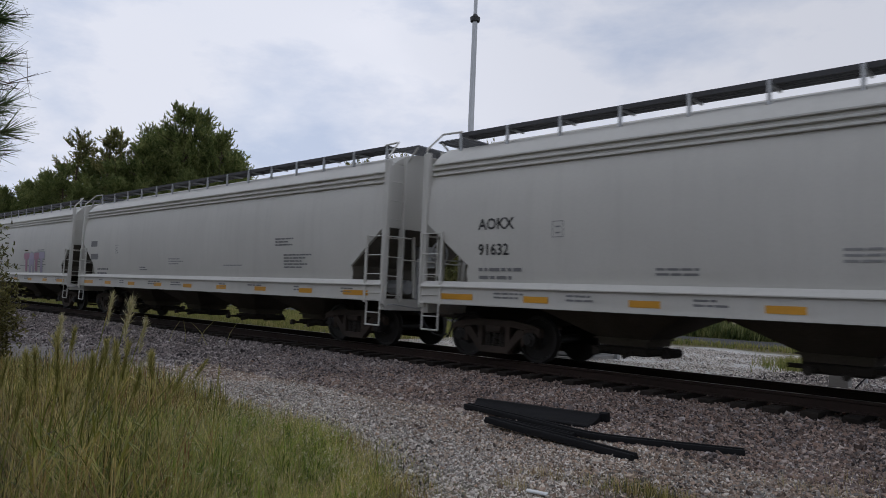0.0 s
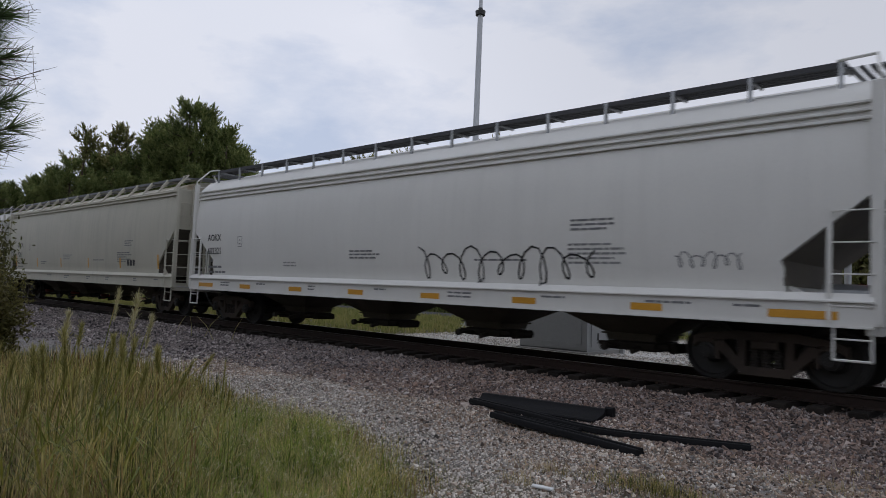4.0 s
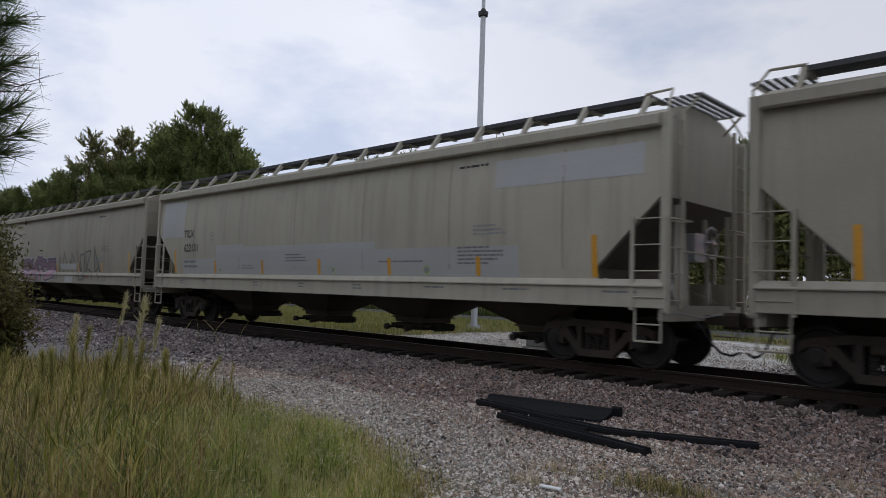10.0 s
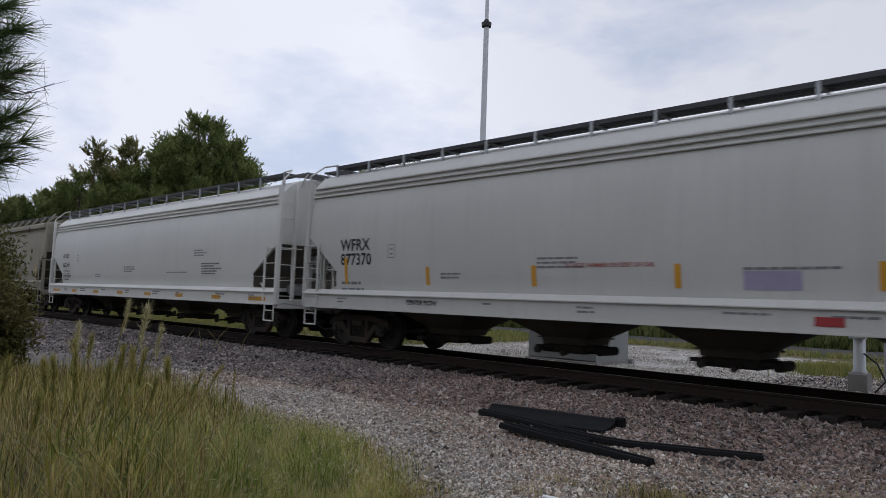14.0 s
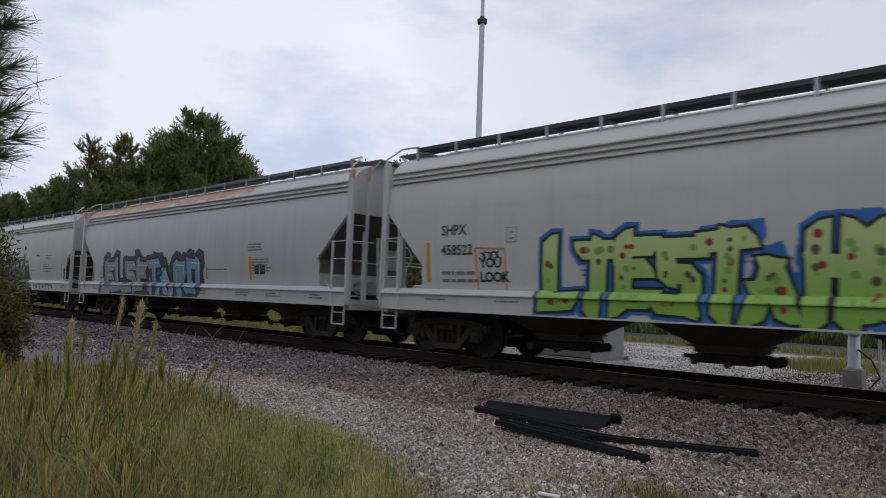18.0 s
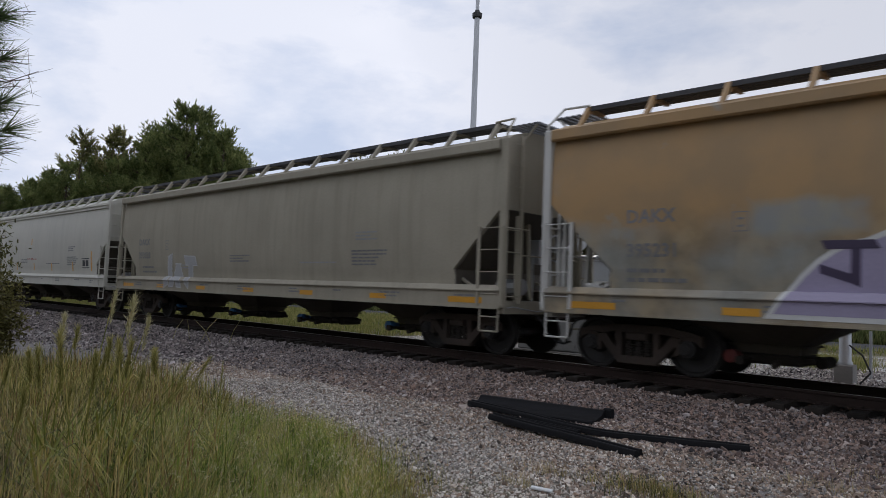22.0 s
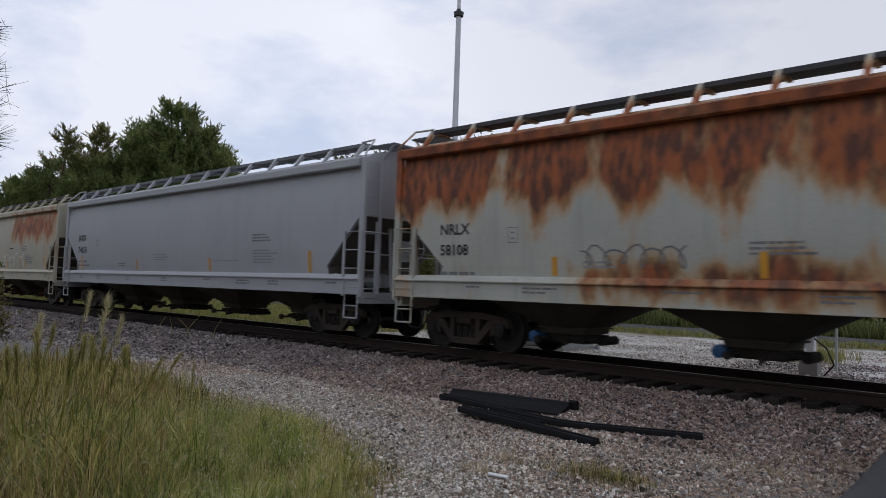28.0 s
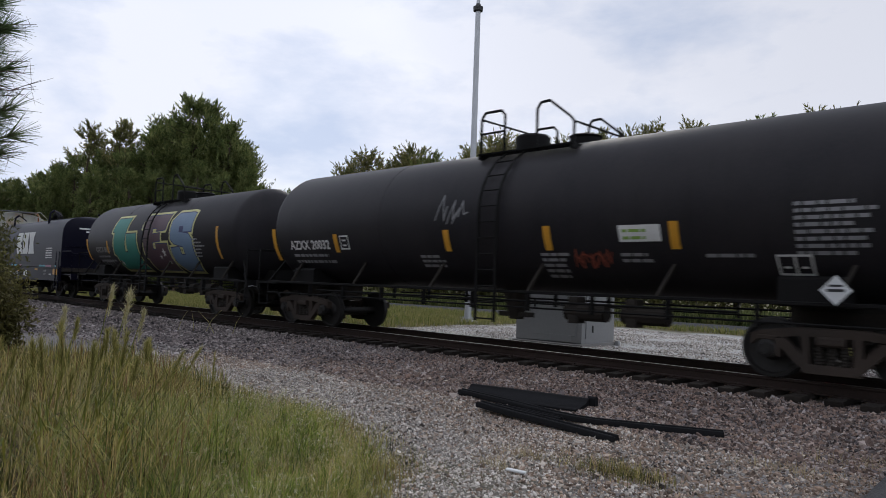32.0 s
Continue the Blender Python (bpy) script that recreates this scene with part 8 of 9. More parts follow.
def plant_trees():
    bushy = [pine(11, 20, 7.1, 0.04, 260, 4, M["pine_a"], "broad dense dark green pine tree", 0.64, 1.45, 0.3, 0.4),
             pine(12, 18, 6.0, 0.05, 190, 4, M["pine_a"], "dense dark green pine tree with ragged top", 0.68, 1.35, 0.28, 0.45),
             pine(13, 17, 5.8, 0.12, 80, 4, M["pine_b"], "olive green pine tree with open top", 0.8, 1.15, 0.25, 0.6)]
    slim = [pine(21, 15, 3.3, 0.25, 95, 4, M["pine_b"], "slim tall pine tree with tufted top", 0.8, 1.15, 0.16, 0.5),
            pine(22, 14, 2.9, 0.30, 70, 4, M["pine_b"], "slim pine tree with sparse top", 0.75, 1.15, 0.15, 0.5),
            pine(23, 15, 4.2, 0.15, 140, 4, M["pine_a"], "bushy green pine tree at the wood's edge", 0.62, 1.2, 0.18, 0.35)]
    wide = pine(24, 13, 4.8, 0.05, 190, 4, M["pine_b"], "broad rounded olive green pine tree", 0.5, 1.1, 0.2, 0.3)
    slim.append(wide)
    used = set()

    def place(tpl, H0, az, el, d, rot, lift=1.0):
        h = (d * math.tan(radians(el)) + EYE.z + 0.42) * lift
        p = polar(az, d, -0.45)
        m = Matrix.Translation(p) @ Matrix.Rotation(rot, 4, "Z") @ Matrix.Scale(h / H0, 4)
        if tpl.name in used:
            copy_thing(tpl, m)
        else:
            used.add(tpl.name)
            tpl.matrix_basis = m

    # bearing, rise of the top, distance, kind
    near_group = [(-60.2, 10.7, 84, 1), (-61.9, 11.9, 90, 0), (-66.5, 12.6, 92, 1), (-65.6, 12.6, 88, 1), (-69.0, 9.8, 84, 1), (-70.2, 9.6, 90, 1), (-73.4, 7.5, 84, 1), (-74.4, 6.8, 82, 1), (-75.4, 6.3, 84, 1), (-71.0, 7.6, 80, 1), (-76.6, 5.9, 86, 1), (-67.0, 8.4, 80, 1), (-63.6, 9.6, 78, 1), (-59.8, 9.2, 78, 1), (-61.0, 10.6, 82, 1), (-61.6, 12.3, 82, 0), (-64.0, 13.95, 84, 0), (-62.8, 13.5, 86, 0), (-67.2, 11.8, 84, 1), (-69.5, 11.3, 88, 2), (-71.9, 9.5, 92, 2), (-68.3, 10.6, 90, 2), (-70.5, 9.9, 94, 2), (-68.5, 8.5, 80, 1), (-73.0, 8.4, 92, 1), (-74.8, 7.4, 95, 1), (-76.3, 6.8, 98, 1), (-77.6, 6.3, 96, 1), (-79.0, 6.2, 100, 0), (-81, 6.0, 104, 1)]
    fill_group = [(-62.0, 8.0, 74, 0), (-65.0, 7.5, 74, 0), (-70.5, 7.8, 82, 0), (-67.8, 9.2, 86, 0), (-72.2, 8.6, 86, 0), (-74.0, 7.0, 84, 0), (-66.4, 11.2, 90, 0), (-61.6, 9.6, 86, 0), (-69.0, 9.6, 92, 0), (-75.6, 6.4, 84, 0), (-77.0, 6.0, 84, 0), (-59.4, 7.4, 72, 0), (-60.4, 11.1, 86, 0), (-65.4, 12.0, 90, 0), (-69.8, 9.0, 96, 0), (-71.2, 8.2, 96, 0), (-73.2, 7.6, 96, 0), (-78.4, 5.8, 86, 0)]
    for i, (az, el, d, k) in enumerate(near_group + fill_group):
        place(bushy[k], (20, 18, 17)[k], az, el, d, i * 1.7, 0.98)
    row = [(-52.0, 10.0, 3), (-50.7, 11.4, 3), (-48.1, 10.4, 0), (-46.7, 11.9, 3), (-45.2, 11.2, 2), (-43.1, 10.8, 0), (-41.2, 11.2, 3), (-39.7, 12.3, 3), (-38.3, 11.6, 0), (-35.4, 12.2, 1), (-36.7, 13.0, 0), (-34.1, 12.8, 0), (-31.6, 13.6, 0), (-30.3, 12.0, 2),
           (-29.0, 13.5, 0), (-26.6, 13.4, 1), (-24.4, 13.3, 1), (-22.5, 12.2, 0), (-20.8, 12.8, 2), (-19.0, 14.2, 2), (-17.5, 13.2, 0), (-16.2, 13.8, 0), (-14.7, 14.5, 0), (-13.3, 13.4, 1), (-11.9, 13.0, 2),
           (-9.5, 13.6, 0), (-6.5, 13.0, 2), (-3.0, 13.5, 0), (1.0, 13.2, 2), (5.0, 13.4, 0), (-54.5, 8.4, 2), (-57.0, 7.6, 2)]
    row += [(az + 0.7, el - 1.3, (k + 1) % 3) for az, el, k in row[2:25]]
    for i, (az, el, k) in enumerate(row):
        y = 35.0 + (i * 37 % 7) * 0.6
        place(slim[k], (15, 14, 15, 13)[k], az, el, (y - EYE.y) / math.cos(radians(az)), i * 2.1, 0.90 if k == 3 and az < -44 else 0.97)

    # unseen trees behind the standpoint, added to darken what the cars reflect and catch
    for i in range(30):
        x = -75 + i * 4.6 + (i * 53 % 7) * 0.4
        y = -31.0 - (i * 29 % 5) * 1.3
        h = 11 + (i * 17 % 5) * 0.8
        tpl, h0 = (slim[2], 15) if i % 3 else (wide, 13)
        copy_thing(tpl, Matrix.Translation((x, y, -0.45)) @ Matrix.Rotation(i * 1.3, 4, "Z") @ Matrix.Scale(h / h0, 4))

    # more unseen pines to the left, added to keep light off the far cars
    for i, (x, y, h) in enumerate([(-15, -17, 9), (-19, -15.5, 10), (-23, -17, 11), (-27, -14.5, 10), (-31, -16, 12), (-36, -14, 11), (-42, -15, 12), (-48, -13.5, 12)]):
        copy_thing(slim[2], Matrix.Translation((x, y, -0.45)) @ Matrix.Rotation(i * 1.9, 4, "Z") @ Matrix.Scale(h / 15, 4))

    # understorey of mixed broadleaf scrub behind the lane
    r = np.random.default_rng(31)
    n = 62000
    x = r.uniform(-120, 14, n)
    y = r.uniform(30.5, 39, n) + np.where(x < -60, -(x + 60) * -0.12, 0)
    top = 7.4 + 2.0 * np.sin(x * 0.31) + 1.5 * np.sin(x * 0.83 + 1) + 0.8 * np.sin(x * 2.1) - np.clip((33 - y) * 1.6, 0, 4.5)
    z = -0.4 + top * r.uniform(0, 1, n) ** 0.75
    c = np.stack([x, y, z], -1)
    d = r.normal(0, 1, (n, 3))
    v, f = spikes(c, d, 2, 0.42, 0.20, 0.4, r, 0.1)
    tagged(new("woodland_scrub", fast_mesh("woodland_scrub", v, f, M["leaf"])), "dense olive and green woodland scrub behind the lane", "scrub", kind="stuff")
    # tall weeds along the far side of the lane, and rough grass on the verges
    n = 16000
    x = r.uniform(-75, 12, n)
    y = r.uniform(25.4, 28.5, n)
    c = np.stack([x, y, np.full(n, -0.42)], -1)
    v, f = spikes(c, np.tile([[0, 0, 1.0]], (n, 1)), 3, 0.8, 0.06, 0.40, r, 0.5)
    tagged(new("roadside_weeds", fast_mesh("roadside_weeds", v, f, M["hedge"])), "tall dull green weeds along the lane", "weeds", kind="stuff")
    n = 26000
    x = r.uniform(-62, 0, n)
    y = r.uniform(3.2, 19, n)
    edge = np.where(x < -19, 3.4 + 0.6 * np.sin(x), 16.6)
    k = (y > edge) & ~((x > -1.4) & (y < 40))
    x, y = x[k], y[k]
    c = np.stack([x, y, np.full(len(x), -0.42)], -1)
    v, f = spikes(c, np.tile([[0, 0, 1.0]], (len(x), 1)), 3, 0.24, 0.035, 0.35, r, 0.5)
    tagged(new("field_grass", fast_mesh("field_grass", v, f, M["fieldgrass"])), "yellow green rough grass beyond the track", "grass", kind="stuff")
    n = 1500
    x, y = r.normal(-6.1, 0.55, n), r.normal(10.0, 0.8, n)
    c = np.stack([x, y, np.full(n, -0.42)], -1)
    v, f = spikes(c, np.tile([[0, 0, 1.0]], (n, 1)), 3, 0.30, 0.018, 0.35, r, 0.5)
    tagged(new("dry_grass_tuft", fast_mesh("dry_grass_tuft", v, f, M["fieldgrass"])), "dry yellow grass patch by the signal", "grass", kind="stuff")


plant_trees()


def blades(name, x, y, h, w, mat, label, r, lean=0.35, category="grass", az=None, droop=0.3):
    """Curved grass blades of four segments each, one object."""
    n = len(x)
    az = r.uniform(0, 2 * math.pi, n) if az is None else az
    b = h * np.abs(r.normal(lean, 0.30, n))
    d = np.stack([np.cos(az), np.sin(az)], -1)
    s = np.stack([-d[:, 1], d[:, 0]], -1)
    z0 = ground_height(x, y) - 0.02
    rows = []
    for t in (0.0, 0.3, 0.58, 0.82, 1.0):
        c = np.stack([x, y], -1) + d * (b * (0.25 * t + 0.75 * t * t))[:, None]
        zz = z0 + h * t * (1 - droop * t * np.minimum(1.5, b / h))
        ww = (w * (1 - t) ** 0.6 * 0.5 + 0.0005)[:, None]
        rows.append(np.concatenate([c - s * ww, zz[:, None]], 1))
        rows.append(np.concatenate([c + s * ww, zz[:, None]], 1))
    v = np.stack(rows, 1).reshape(-1, 3)
    q = np.array([(0, 1, 3, 2), (2, 3, 5, 4), (4, 5, 7, 6), (6, 7, 9, 8)])
    f = (q[None] + (np.arange(n) * 10)[:, None, None]).reshape(-1, 4)
    return tagged(new(name, fast_mesh(name, v, f, mat, True)), label, category, kind="stuff")


# seeding stalks: bearing and rise of the tip in degrees, distance, plume length, fullness, bend
PLUMES = ((-67.2, -1.5, 5.2, 0.26, 1.2, 0.16), (-66.1, -2.9, 5.3, 0.22, 0.9, 0.2), (-71.7, -2.8, 5.0, 0.14, 0.9, 0.08), (-70.8, -3.6, 5.0, 0.14, 0.8, 0.14),
          (-67.2, -4.6, 4.9, 0.27, 1.1, 0.10), (-71.9, -4.2, 4.8, 0.30, 1.3, -0.12), (-69.5, -5.6, 4.9, 0.22, 1.1, 0.05), (-68.5, -1.0, 5.4, 0.22, 0.8, 0.15),
          (-61.6, -5.7, 5.3, 0.40, 0.9, 0.55), (-63.0, -6.2, 5.2, 0.34, 0.9, 0.45), (-60.6, -6.1, 5.8, 0.30, 0.6, 0.03), (-60.2, -8.6, 5.8, 0.14, 0.7, 0.06),
          (-66.3, -6.8, 4.8, 0.16, 0.9, 0.15), (-75.9, -5.4, 4.6, 0.16, 1.2, 0.1), (-73.8, -7.8, 4.4, 0.22, 1.0, 0.1), (-73.2, -5.2, 4.8, 0.24, 1.1, -0.1))


def near_grass():
    r = np.random.default_rng(41)
    edge_x, edge_y = [-16, -10.7, -8.1, -6.4, -4.5, -3.7, -3.0], [-6.4, -6.95, -7.1, -7.3, -8.05, -9.0, -10.6]

    def scatter(n, az0, az1, d0, d1):
        az, d = radians(1) * r.uniform(az0, az1, n), np.sqrt(r.uniform(d0 * d0, d1 * d1, n))
        x, y = EYE.x + d * np.sin(az), EYE.y + d * np.cos(az)
        k = y < np.interp(x, edge_x, edge_y) - 0.10 + r.normal(0, 0.22, n)
        return x[k], y[k], np.degrees(az[k]), d[k]

    def tufts(name, n, per, az0, az1, d0, d1, h0, h1, w, mat, label, lean, spread, droop, fall=None):
        """Blades that fan out from the heart of each tuft."""
        cx, cy, ca, cd = scatter(n, az0, az1, d0, d1)
        m = len(cx)
        ch = r.uniform(h0, h1, m) * (1.0 if fall is None else fall(ca))
        dx, dy = r.normal(0, spread, (m, per)), r.normal(0, spread, (m, per))
        x, y = (cx[:, None] + dx).ravel(), (cy[:, None] + dy).ravel()
        h = (ch[:, None] * r.uniform(0.4, 1.15, (m, per))).ravel()
        turn = (np.arctan2(dy, dx) + r.normal(0, 0.8, (m, per)) + r.normal(0, 0.4, (m, 1))).ravel()
        return blades(name, x, y, h, w * r.uniform(0.6, 1.3, m * per), mat, label, r, lean, az=turn, droop=droop)

    step = lambda a: 0.55 + 0.45 * np.clip((-a - 57) / 11, 0, 1)
    # low thatch of dead stems under tall tufts
    x, y, az, d = scatter(26000, -86, -55, 2.8, 9.0)
    blades("dead_stems", x, y, r.uniform(0.10, 0.42, len(x)) * step(az), np.full(len(x), 0.0045), M["deadgrass"], "tangled brown dead stems low in the grass", r, 0.9, droop=0.45)
    tufts("tall_grass", 470, 36, -86, -58, 3.0, 9.5, 0.36, 0.72, 0.0065, M["grassm"], "tall olive grass growing in ragged tufts", 0.55, 0.05, 0.38, step)
    tufts("green_grass", 520, 50, -72, -47, 3.0, 8.0, 0.24, 0.50, 0.006, M["lush"], "lush green grass tufts along the verge", 0.6, 0.06, 0.36, lambda a: 0.7 + 0.3 * np.clip((-a - 52) / 10, 0, 1))
    tufts("dry_stems", 170, 10, -86, -54, 3.0, 8.5, 0.40, 0.80, 0.0036, M["drygrass"], "dry straw-coloured stems among the grass", 0.40, 0.06, 0.25, step)
    x, y, az, d = scatter(14000, -86, -60, 8.0, 14)
    blades("far_verge_grass", x, y, r.uniform(0.2, 0.55, len(x)), np.full(len(x), 0.010), M["grassm"], "tall grass along the verge", r)
    x, y, az, d = scatter(90000, -68, -34, 2.4, 8.5)
    blades("soft_grass", x, y, r.uniform(0.07, 0.34, len(x)) * (0.8 + 0.25 * np.sin(x * 5.1) * np.sin(y * 4.3)), np.full(len(x), 0.0032), M["softgrass"], "soft fine yellow-green grass on the verge", r, 0.75, droop=0.42)
    x, y, az, d = scatter(5200, -66, -36, 2.6, 8.5)
    blades("straw_stems", x, y, r.uniform(0.18, 0.42, len(x)), np.full(len(x), 0.0026), M["drygrass"], "pale straw stems in the soft grass", r, 0.5)
    # tiny pale seed heads floating over the soft grass
    x, y, az, d = scatter(2600, -64, -37, 3.0, 8.5)
    c = np.stack([x, y, ground_height(x, y) + r.uniform(0.16, 0.36, len(x))], -1)
    v, f = spikes(c, r.normal(0, 0.5, (len(x), 3)), 5, 0.035, 0.0032, 0.5, r, 0.2)
    tagged(new("seed_heads", fast_mesh("seed_heads", v, f, M["pale_plume"])), "tiny pale seed heads over the soft grass", "grass", kind="stuff")
    # long arching single blades
    x, y, az, d = scatter(300, -84, -60, 3.2, 6.6)
    blades("arching_blades", x, y, r.uniform(0.55, 1.05, len(x)), np.full(len(x), 0.006), M["grassm"], "long arching grass blades above the tufts", r, 0.55, droop=0.4)
    # thin fringe running out over the gravel
    x = r.uniform(-9.5, -3.2, 3500)
    y = np.interp(x, edge_x, edge_y) + np.abs(r.normal(0, 0.28, 3500)) - 0.1
    blades("grass_fringe", x, y, r.uniform(0.05, 0.2, 3500), np.full(3500, 0.004), M["grassm"], "thin grass fringe on the gravel edge", r)
    for cx, cy, n, sd in ((-3.2, -6.5, 520, 0.17), (-3.05, -6.4, 320, 0.12), (-3.15, -6.45, 190, 0.16), (-4.1, -6.6, 120, 0.10), (-4.05, -7.1, 90, 0.08), (-2.2, -4.9, 120, 0.15), (-1.6, -4.2, 160, 0.2)):
        x, y = r.normal(cx, sd * 1.6, n), r.normal(cy, sd * 0.7, n)
        blades("weed_tuft", x, y, r.uniform(0.05, 0.18, n), np.full(n, 0.004), M["drygrass"] if n < 200 else M["grassm"], "small weed tuft growing through gravel", r, 0.5, "weeds")

    def stalk(az, el, d, plume_len, fat, bend):
        tip = polar(az, d)
        tip.z = EYE.z + d * math.tan(radians(el))
        foot = Vector((tip.x - bend * math.cos(radians(az)), tip.y + bend * math.sin(radians(az)), 0))
        foot.z = ground_z(foot.x, foot.y)
        t = thing("tall_grass_stalk", "tall grass stalk with a pale feathery seed plume", "grass", Matrix.Translation(foot), "seeding grass stalks")
        top = tip - foot
        pts = [Vector((top.x * k * k, top.y * k * k, top.z * k)) for k in (0, 0.25, 0.5, 0.75, 0.9, 1.0)]
        part("stem", tapered(pts, [0.006, 0.005, 0.004, 0.0035, 0.003, 0.002], 5), M["grassm"], t)
        k = 90
        u = r.uniform(0, 1, k) ** 0.75
        along = np.array([list(top * (1 - plume_len / max(0.4, top.length) * (1 - q))) for q in u])
        axis = np.array(top.normalized())
        v, f = spikes(along, np.tile(axis, (k, 1)), 4, 0.062 * fat, 0.0026 * fat, 0.34, r, 0.12)
        part("plume", fast_mesh("plume", v, f, M["pale_plume" if el > -3.2 else "plume"]), None, t, "feathery seed plume")
        for q in range(3):
            a = r.uniform(0, 6.28)
            z0, ln = r.uniform(0.15, 0.5) * top.z, r.uniform(0.3, 0.55)
            g = Geo()
            p0 = Vector((top.x * 0.1, top.y * 0.1, z0))
            p1 = p0 + Vector((math.cos(a) * ln * 0.5, math.sin(a) * ln * 0.5, ln * 0.6))
            p2 = p0 + Vector((math.cos(a) * ln, math.sin(a) * ln, ln * 0.45))
            sd = Vector((-math.sin(a), math.cos(a), 0)) * 0.006
            g.add([p0 - sd, p0 + sd, p1 + sd, p1 - sd, p2], [(0, 1, 2, 3), (3, 2, 4)])
            part("leaf", g, M["grassm"], t)

    for a, e, d, pl, fat, b in PLUMES:
        stalk(a, e, d, pl, fat, b)
    for k in range(11):
        stalk(r.uniform(-75.5, -65.5), r.uniform(-8.0, -4.4), r.uniform(4.4, 5.4), r.uniform(0.10, 0.22), r.uniform(0.7, 1.1), r.uniform(-0.12, 0.22))
    for x, y in ((-19.2, -3.0), (-18.8, -2.7), (-18.3, -2.6), (-17.6, -2.7), (-17.2, -2.4)):
        a = r.normal(0, 0.25, 2)
        g = tapered([Vector((0, 0, 0)), Vector((a[0] * 0.5, a[1] * 0.5, 0.35)), Vector((a[0] * 1.3, a[1] * 1.3, 0.62))], [0.006, 0.005, 0.003], 5)
        ob = new("dry_stalk", g.mesh("dry_stalk", M["plume"]))
        ob.matrix_basis = pose(x, y, ground_z(x, y) - 0.02)
        tagged(ob, "thin pale dry stalk on the ballast shoulder", "weeds", "dry stalks by the rail")


near_grass()


def near_pine():
    """Young long-needled pine and scrub standing at the edge of the view."""
    r = np.random.default_rng(51)
    t = thing("long_needled_pine", "young pine with long drooping green needles beside tangled scrub", "tree")
    root = polar(-90, 6.6, 0)
    root.z = -0.40
    t.matrix_basis = Matrix.Translation(root)
    trunk = [Vector((0, 0, 0)), Vector((0.05, 0.1, 1.5)), Vector((0.0, 0.2, 3.0)), Vector((0.1, 0.2, 4.6))]
    part("trunk", tapered(trunk, [0.10, 0.085, 0.06, 0.03], 9), M["bark"], t)
    for az, el, d in ((-77.0, 17.5, 6.0), (-76.6, 14.8, 6.0), (-76.2, 12.0, 6.0), (-75.9, 10.2, 5.9), (-77.0, 8.6, 6.0), (-78.2, 16.2, 6.1), (-78.4, 12.5, 6.2), (-78.6, 9.6, 6.2), (-79.8, 18.5, 6.2), (-80.2, 14.0, 6.3), (-80.2, 10.5, 6.3), (-78.5, 20.5, 6.2), (-80, 22.5, 6.2), (-77.6, 19.0, 6.1), (-77.4, 16.0, 6.1), (-77.5, 13.4, 6.1), (-77.2, 11.0, 6.0), (-78.8, 14.2, 6.3), (-78.9, 18.0, 6.3), (-79.4, 11.4, 6.3), (-78.0, 7.4, 6.1)):
        tip = polar(az, d)
        tip.z = EYE.z + d * math.tan(radians(el))
        tip -= root
        base = Vector((0.02, 0.18, max(1.2, tip.z - 0.5)))
        mid = base.lerp(tip, 0.55) + Vector((0, 0, -0.06))
        g = tapered([base, mid, tip], [0.025, 0.014, 0.007], 6)
        b = part("branch", g, M["bark"], t)
        cs, ds = [], []
        axis = (tip - mid).normalized()
        for k in range(60):
            u = r.uniform(0.1, 1.0)
            p = mid.lerp(tip, u) if r.random() < 0.8 else base.lerp(mid, u)
            cs.append(list(p))
            ds.append(list(axis * 0.9))
        v, f = spikes(np.array(cs), np.array(ds), 12, 0.22, 0.0065, 0.5, r, 0.02)
        part("needles", fast_mesh("needles", v, f, M["needle"]), None, b, "fan of long green needles")
    # bare twigs reaching out past the needles
    for az, el, d in ((-74.9, 18.3, 5.8), (-74.9, 14.7, 5.8), (-74.7, 13.9, 5.8), (-75.2, 15.6, 5.8), (-74.6, 9.8, 5.8), (-75.0, 9.0, 5.8), (-74.4, 14.4, 5.75), (-75.4, 13.2, 5.8)):
        tip = polar(az, d)
        tip.z = EYE.z + d * math.tan(radians(el))
        tip -= root
        base = polar(-78.5, 6.1)
        base.z = EYE.z + 6.1 * math.tan(radians(el - 0.6))
        base -= root
        m1 = base.lerp(tip, 0.5) + Vector(r.normal(0, 0.04, 3))
        g = tapered([base, m1, tip], [0.006, 0.004, 0.0015], 5)
        for k in range(5):
            p = m1.lerp(tip, r.uniform(0, 0.9))
            g.tube(tuple(p), tuple(p + Vector(r.normal(0, 0.09, 3))), 0.002, 4, 0.001)
        part("twig", g, M["bark"], t)


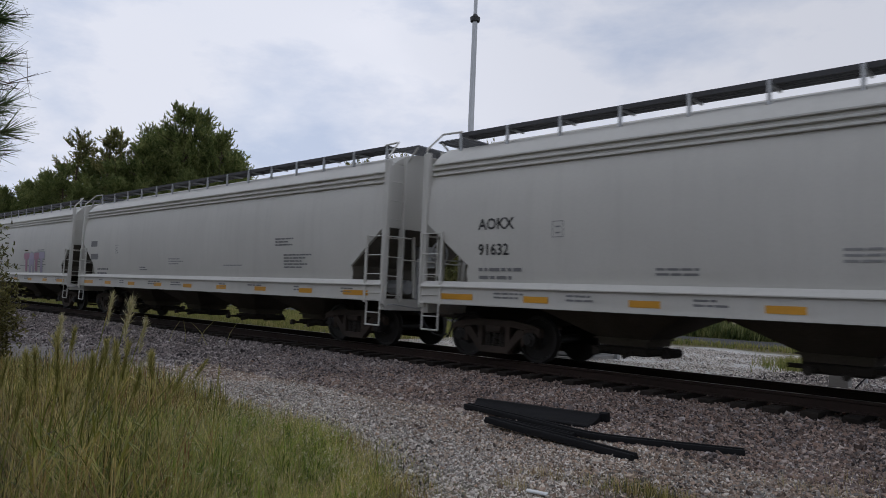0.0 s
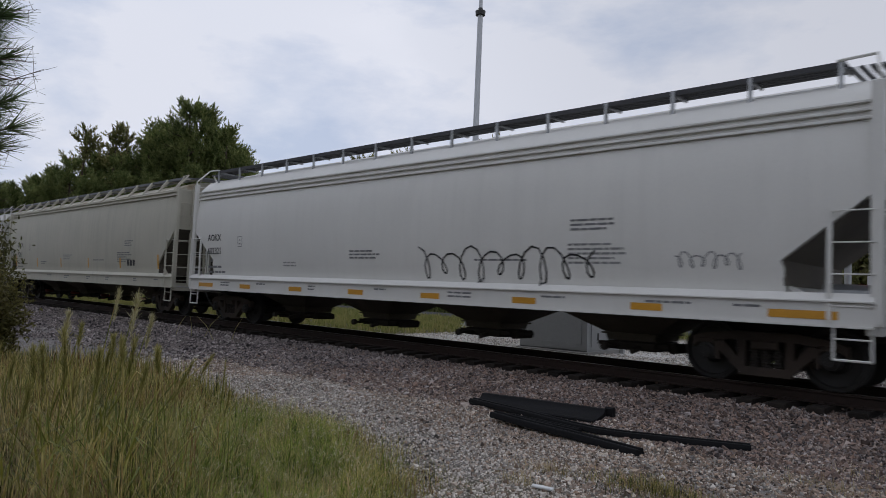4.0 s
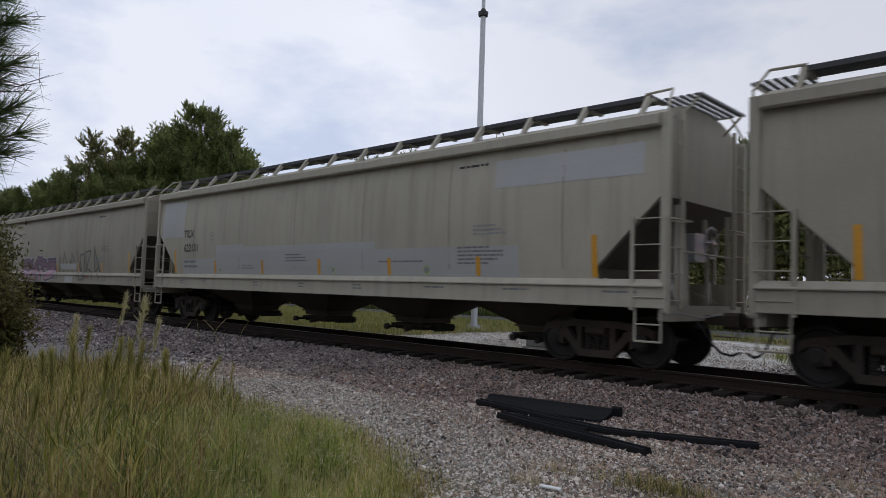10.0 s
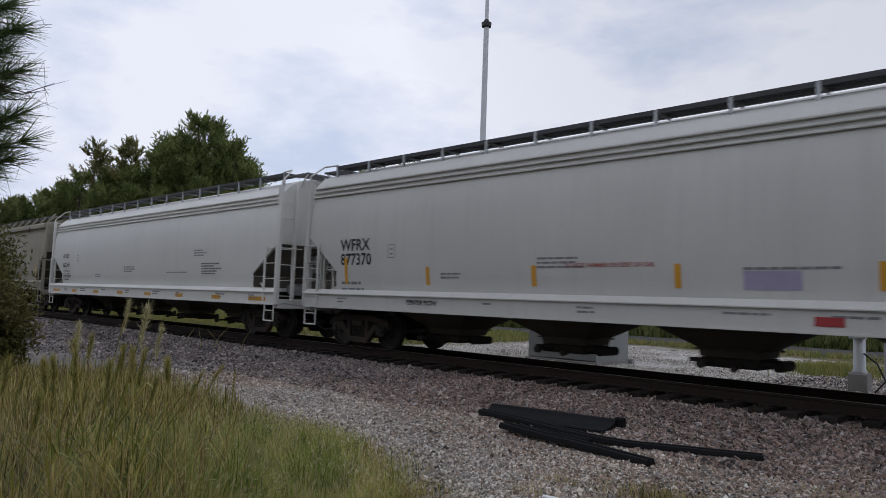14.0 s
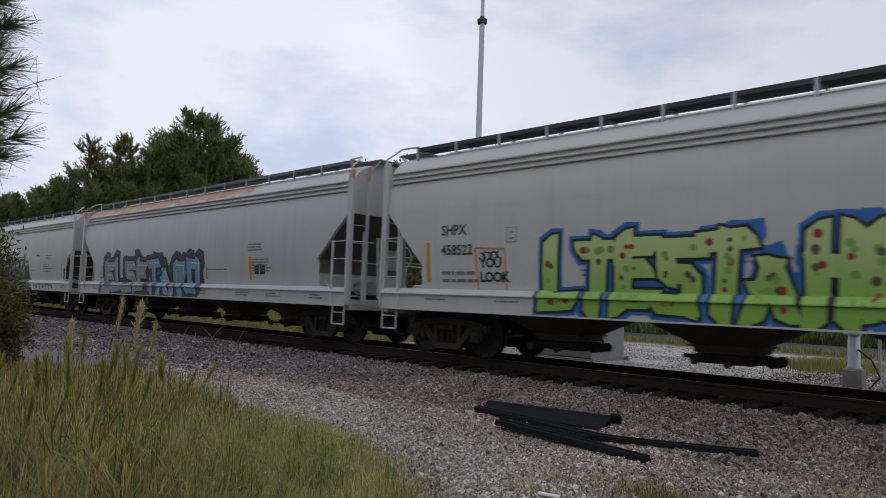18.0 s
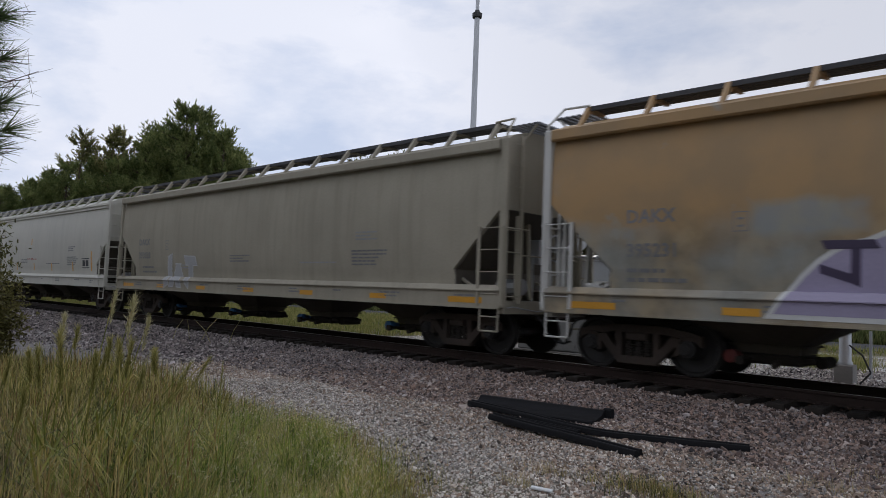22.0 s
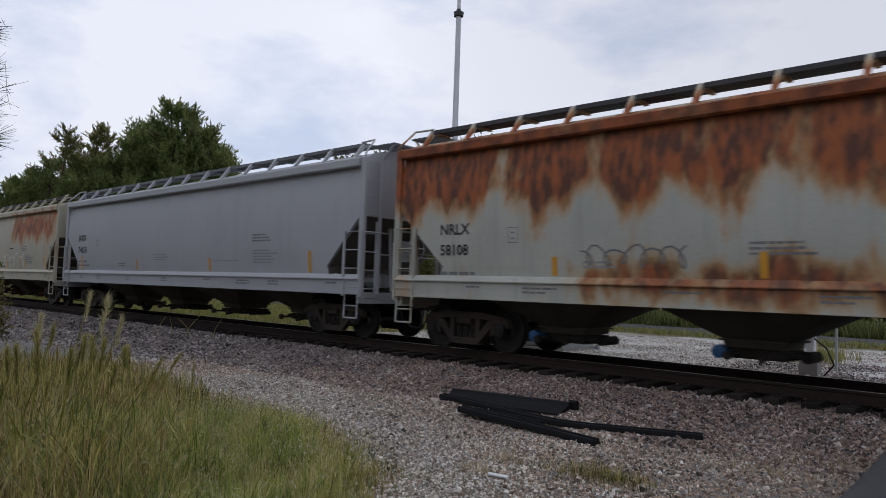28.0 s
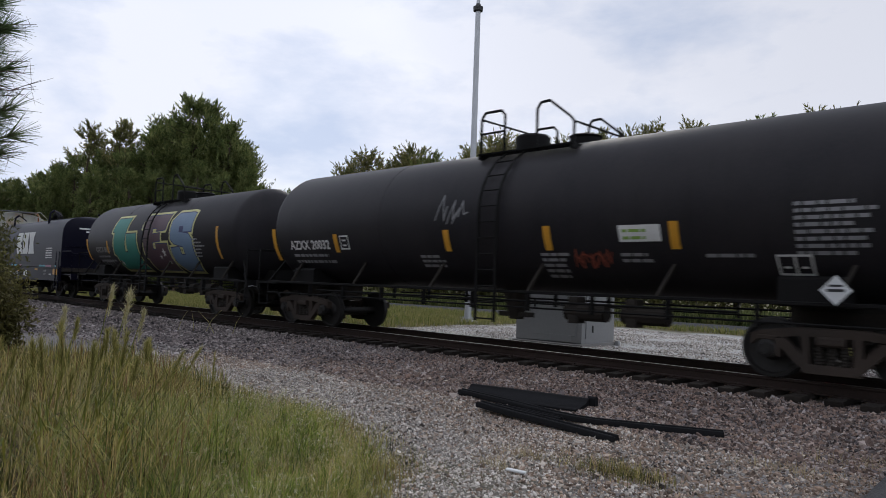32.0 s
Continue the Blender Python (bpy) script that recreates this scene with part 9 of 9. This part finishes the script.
def near_scrub():
    r = np.random.default_rng(61)
    for az, d, h, w in ((-77.6, 15.0, 3.3, 0.62), (-78.8, 15.6, 3.8, 0.85), (-77.0, 13.6, 2.3, 0.50), (-79.6, 14.4, 3.0, 0.9), (-78.2, 14.2, 1.9, 0.7), (-80.6, 16.2, 3.6, 1.0)):
        p = polar(az, d)
        z0 = ground_z(p.x, p.y)
        s = thing("shrub", "tangled dark olive shrub with bare twigs", "shrub", Matrix.Translation((p.x, p.y, z0)), "scrub by the verge")
        cs, ds = [], []
        for k in range(26):
            a, e = r.uniform(0, 6.28), r.uniform(0.25, 1.2)
            ln = h * r.uniform(0.5, 1.05)
            tip = Vector((math.cos(a) * math.cos(e) * w * 1.4, math.sin(a) * math.cos(e) * w * 1.4, 0)) * r.uniform(0.4, 1)
            tip.z = ln * (0.35 + 0.65 * math.sin(e))
            mid = tip * 0.5 + Vector(r.normal(0, 0.06, 3))
            g = tapered([Vector((0, 0, 0)), mid, tip], [0.012, 0.007, 0.002], 5)
            for q in range(5):
                b = mid.lerp(tip, r.uniform(0, 1))
                g.tube(tuple(b), tuple(b + Vector(r.normal(0, 0.14, 3))), 0.003, 4, 0.001)
            part("stem", g, M["bark"], s)
            for q in range(170):
                c = mid.lerp(tip, r.uniform(-0.5, 1.08)) + Vector(r.normal(0, 0.16, 3))
                cs.append(list(c))
                ds.append(list(r.normal(0, 1, 3)))
        v, f = spikes(np.array(cs), np.array(ds), 3, 0.085, 0.030, 0.7, r, 0.1)
        part("foliage", fast_mesh("foliage", v, f, M["shrubm"]), None, s)


near_pine()
near_scrub()


# ---- the train rolls past ----
def travelled(t):
    """Metres that the train has run by t; it gathers speed slowly."""
    return 12.5621 * t + 0.01589 * t * t


def motions():
    for car, x in CARS:
        walk(car, [(t, pose(x - travelled(t), 0, 0)) for t in range(0, 33)])
    # every wheelset rolls alike, so they share the first one's keys
    first = WHEELSETS[0]
    walk(first, [(k / 30, pose(0, 0, 0, 0, -math.degrees(travelled(k / 30) / 0.457), 0)) for k in range(0, 961)])
    act, slot = first.animation_data.action, first.animation_data.action_slot
    for w in WHEELSETS[1:]:
        w.rotation_mode = "QUATERNION"
        w.animation_data_create()
        w.animation_data.action = act
        w.animation_data.action_slot = slot


motions()
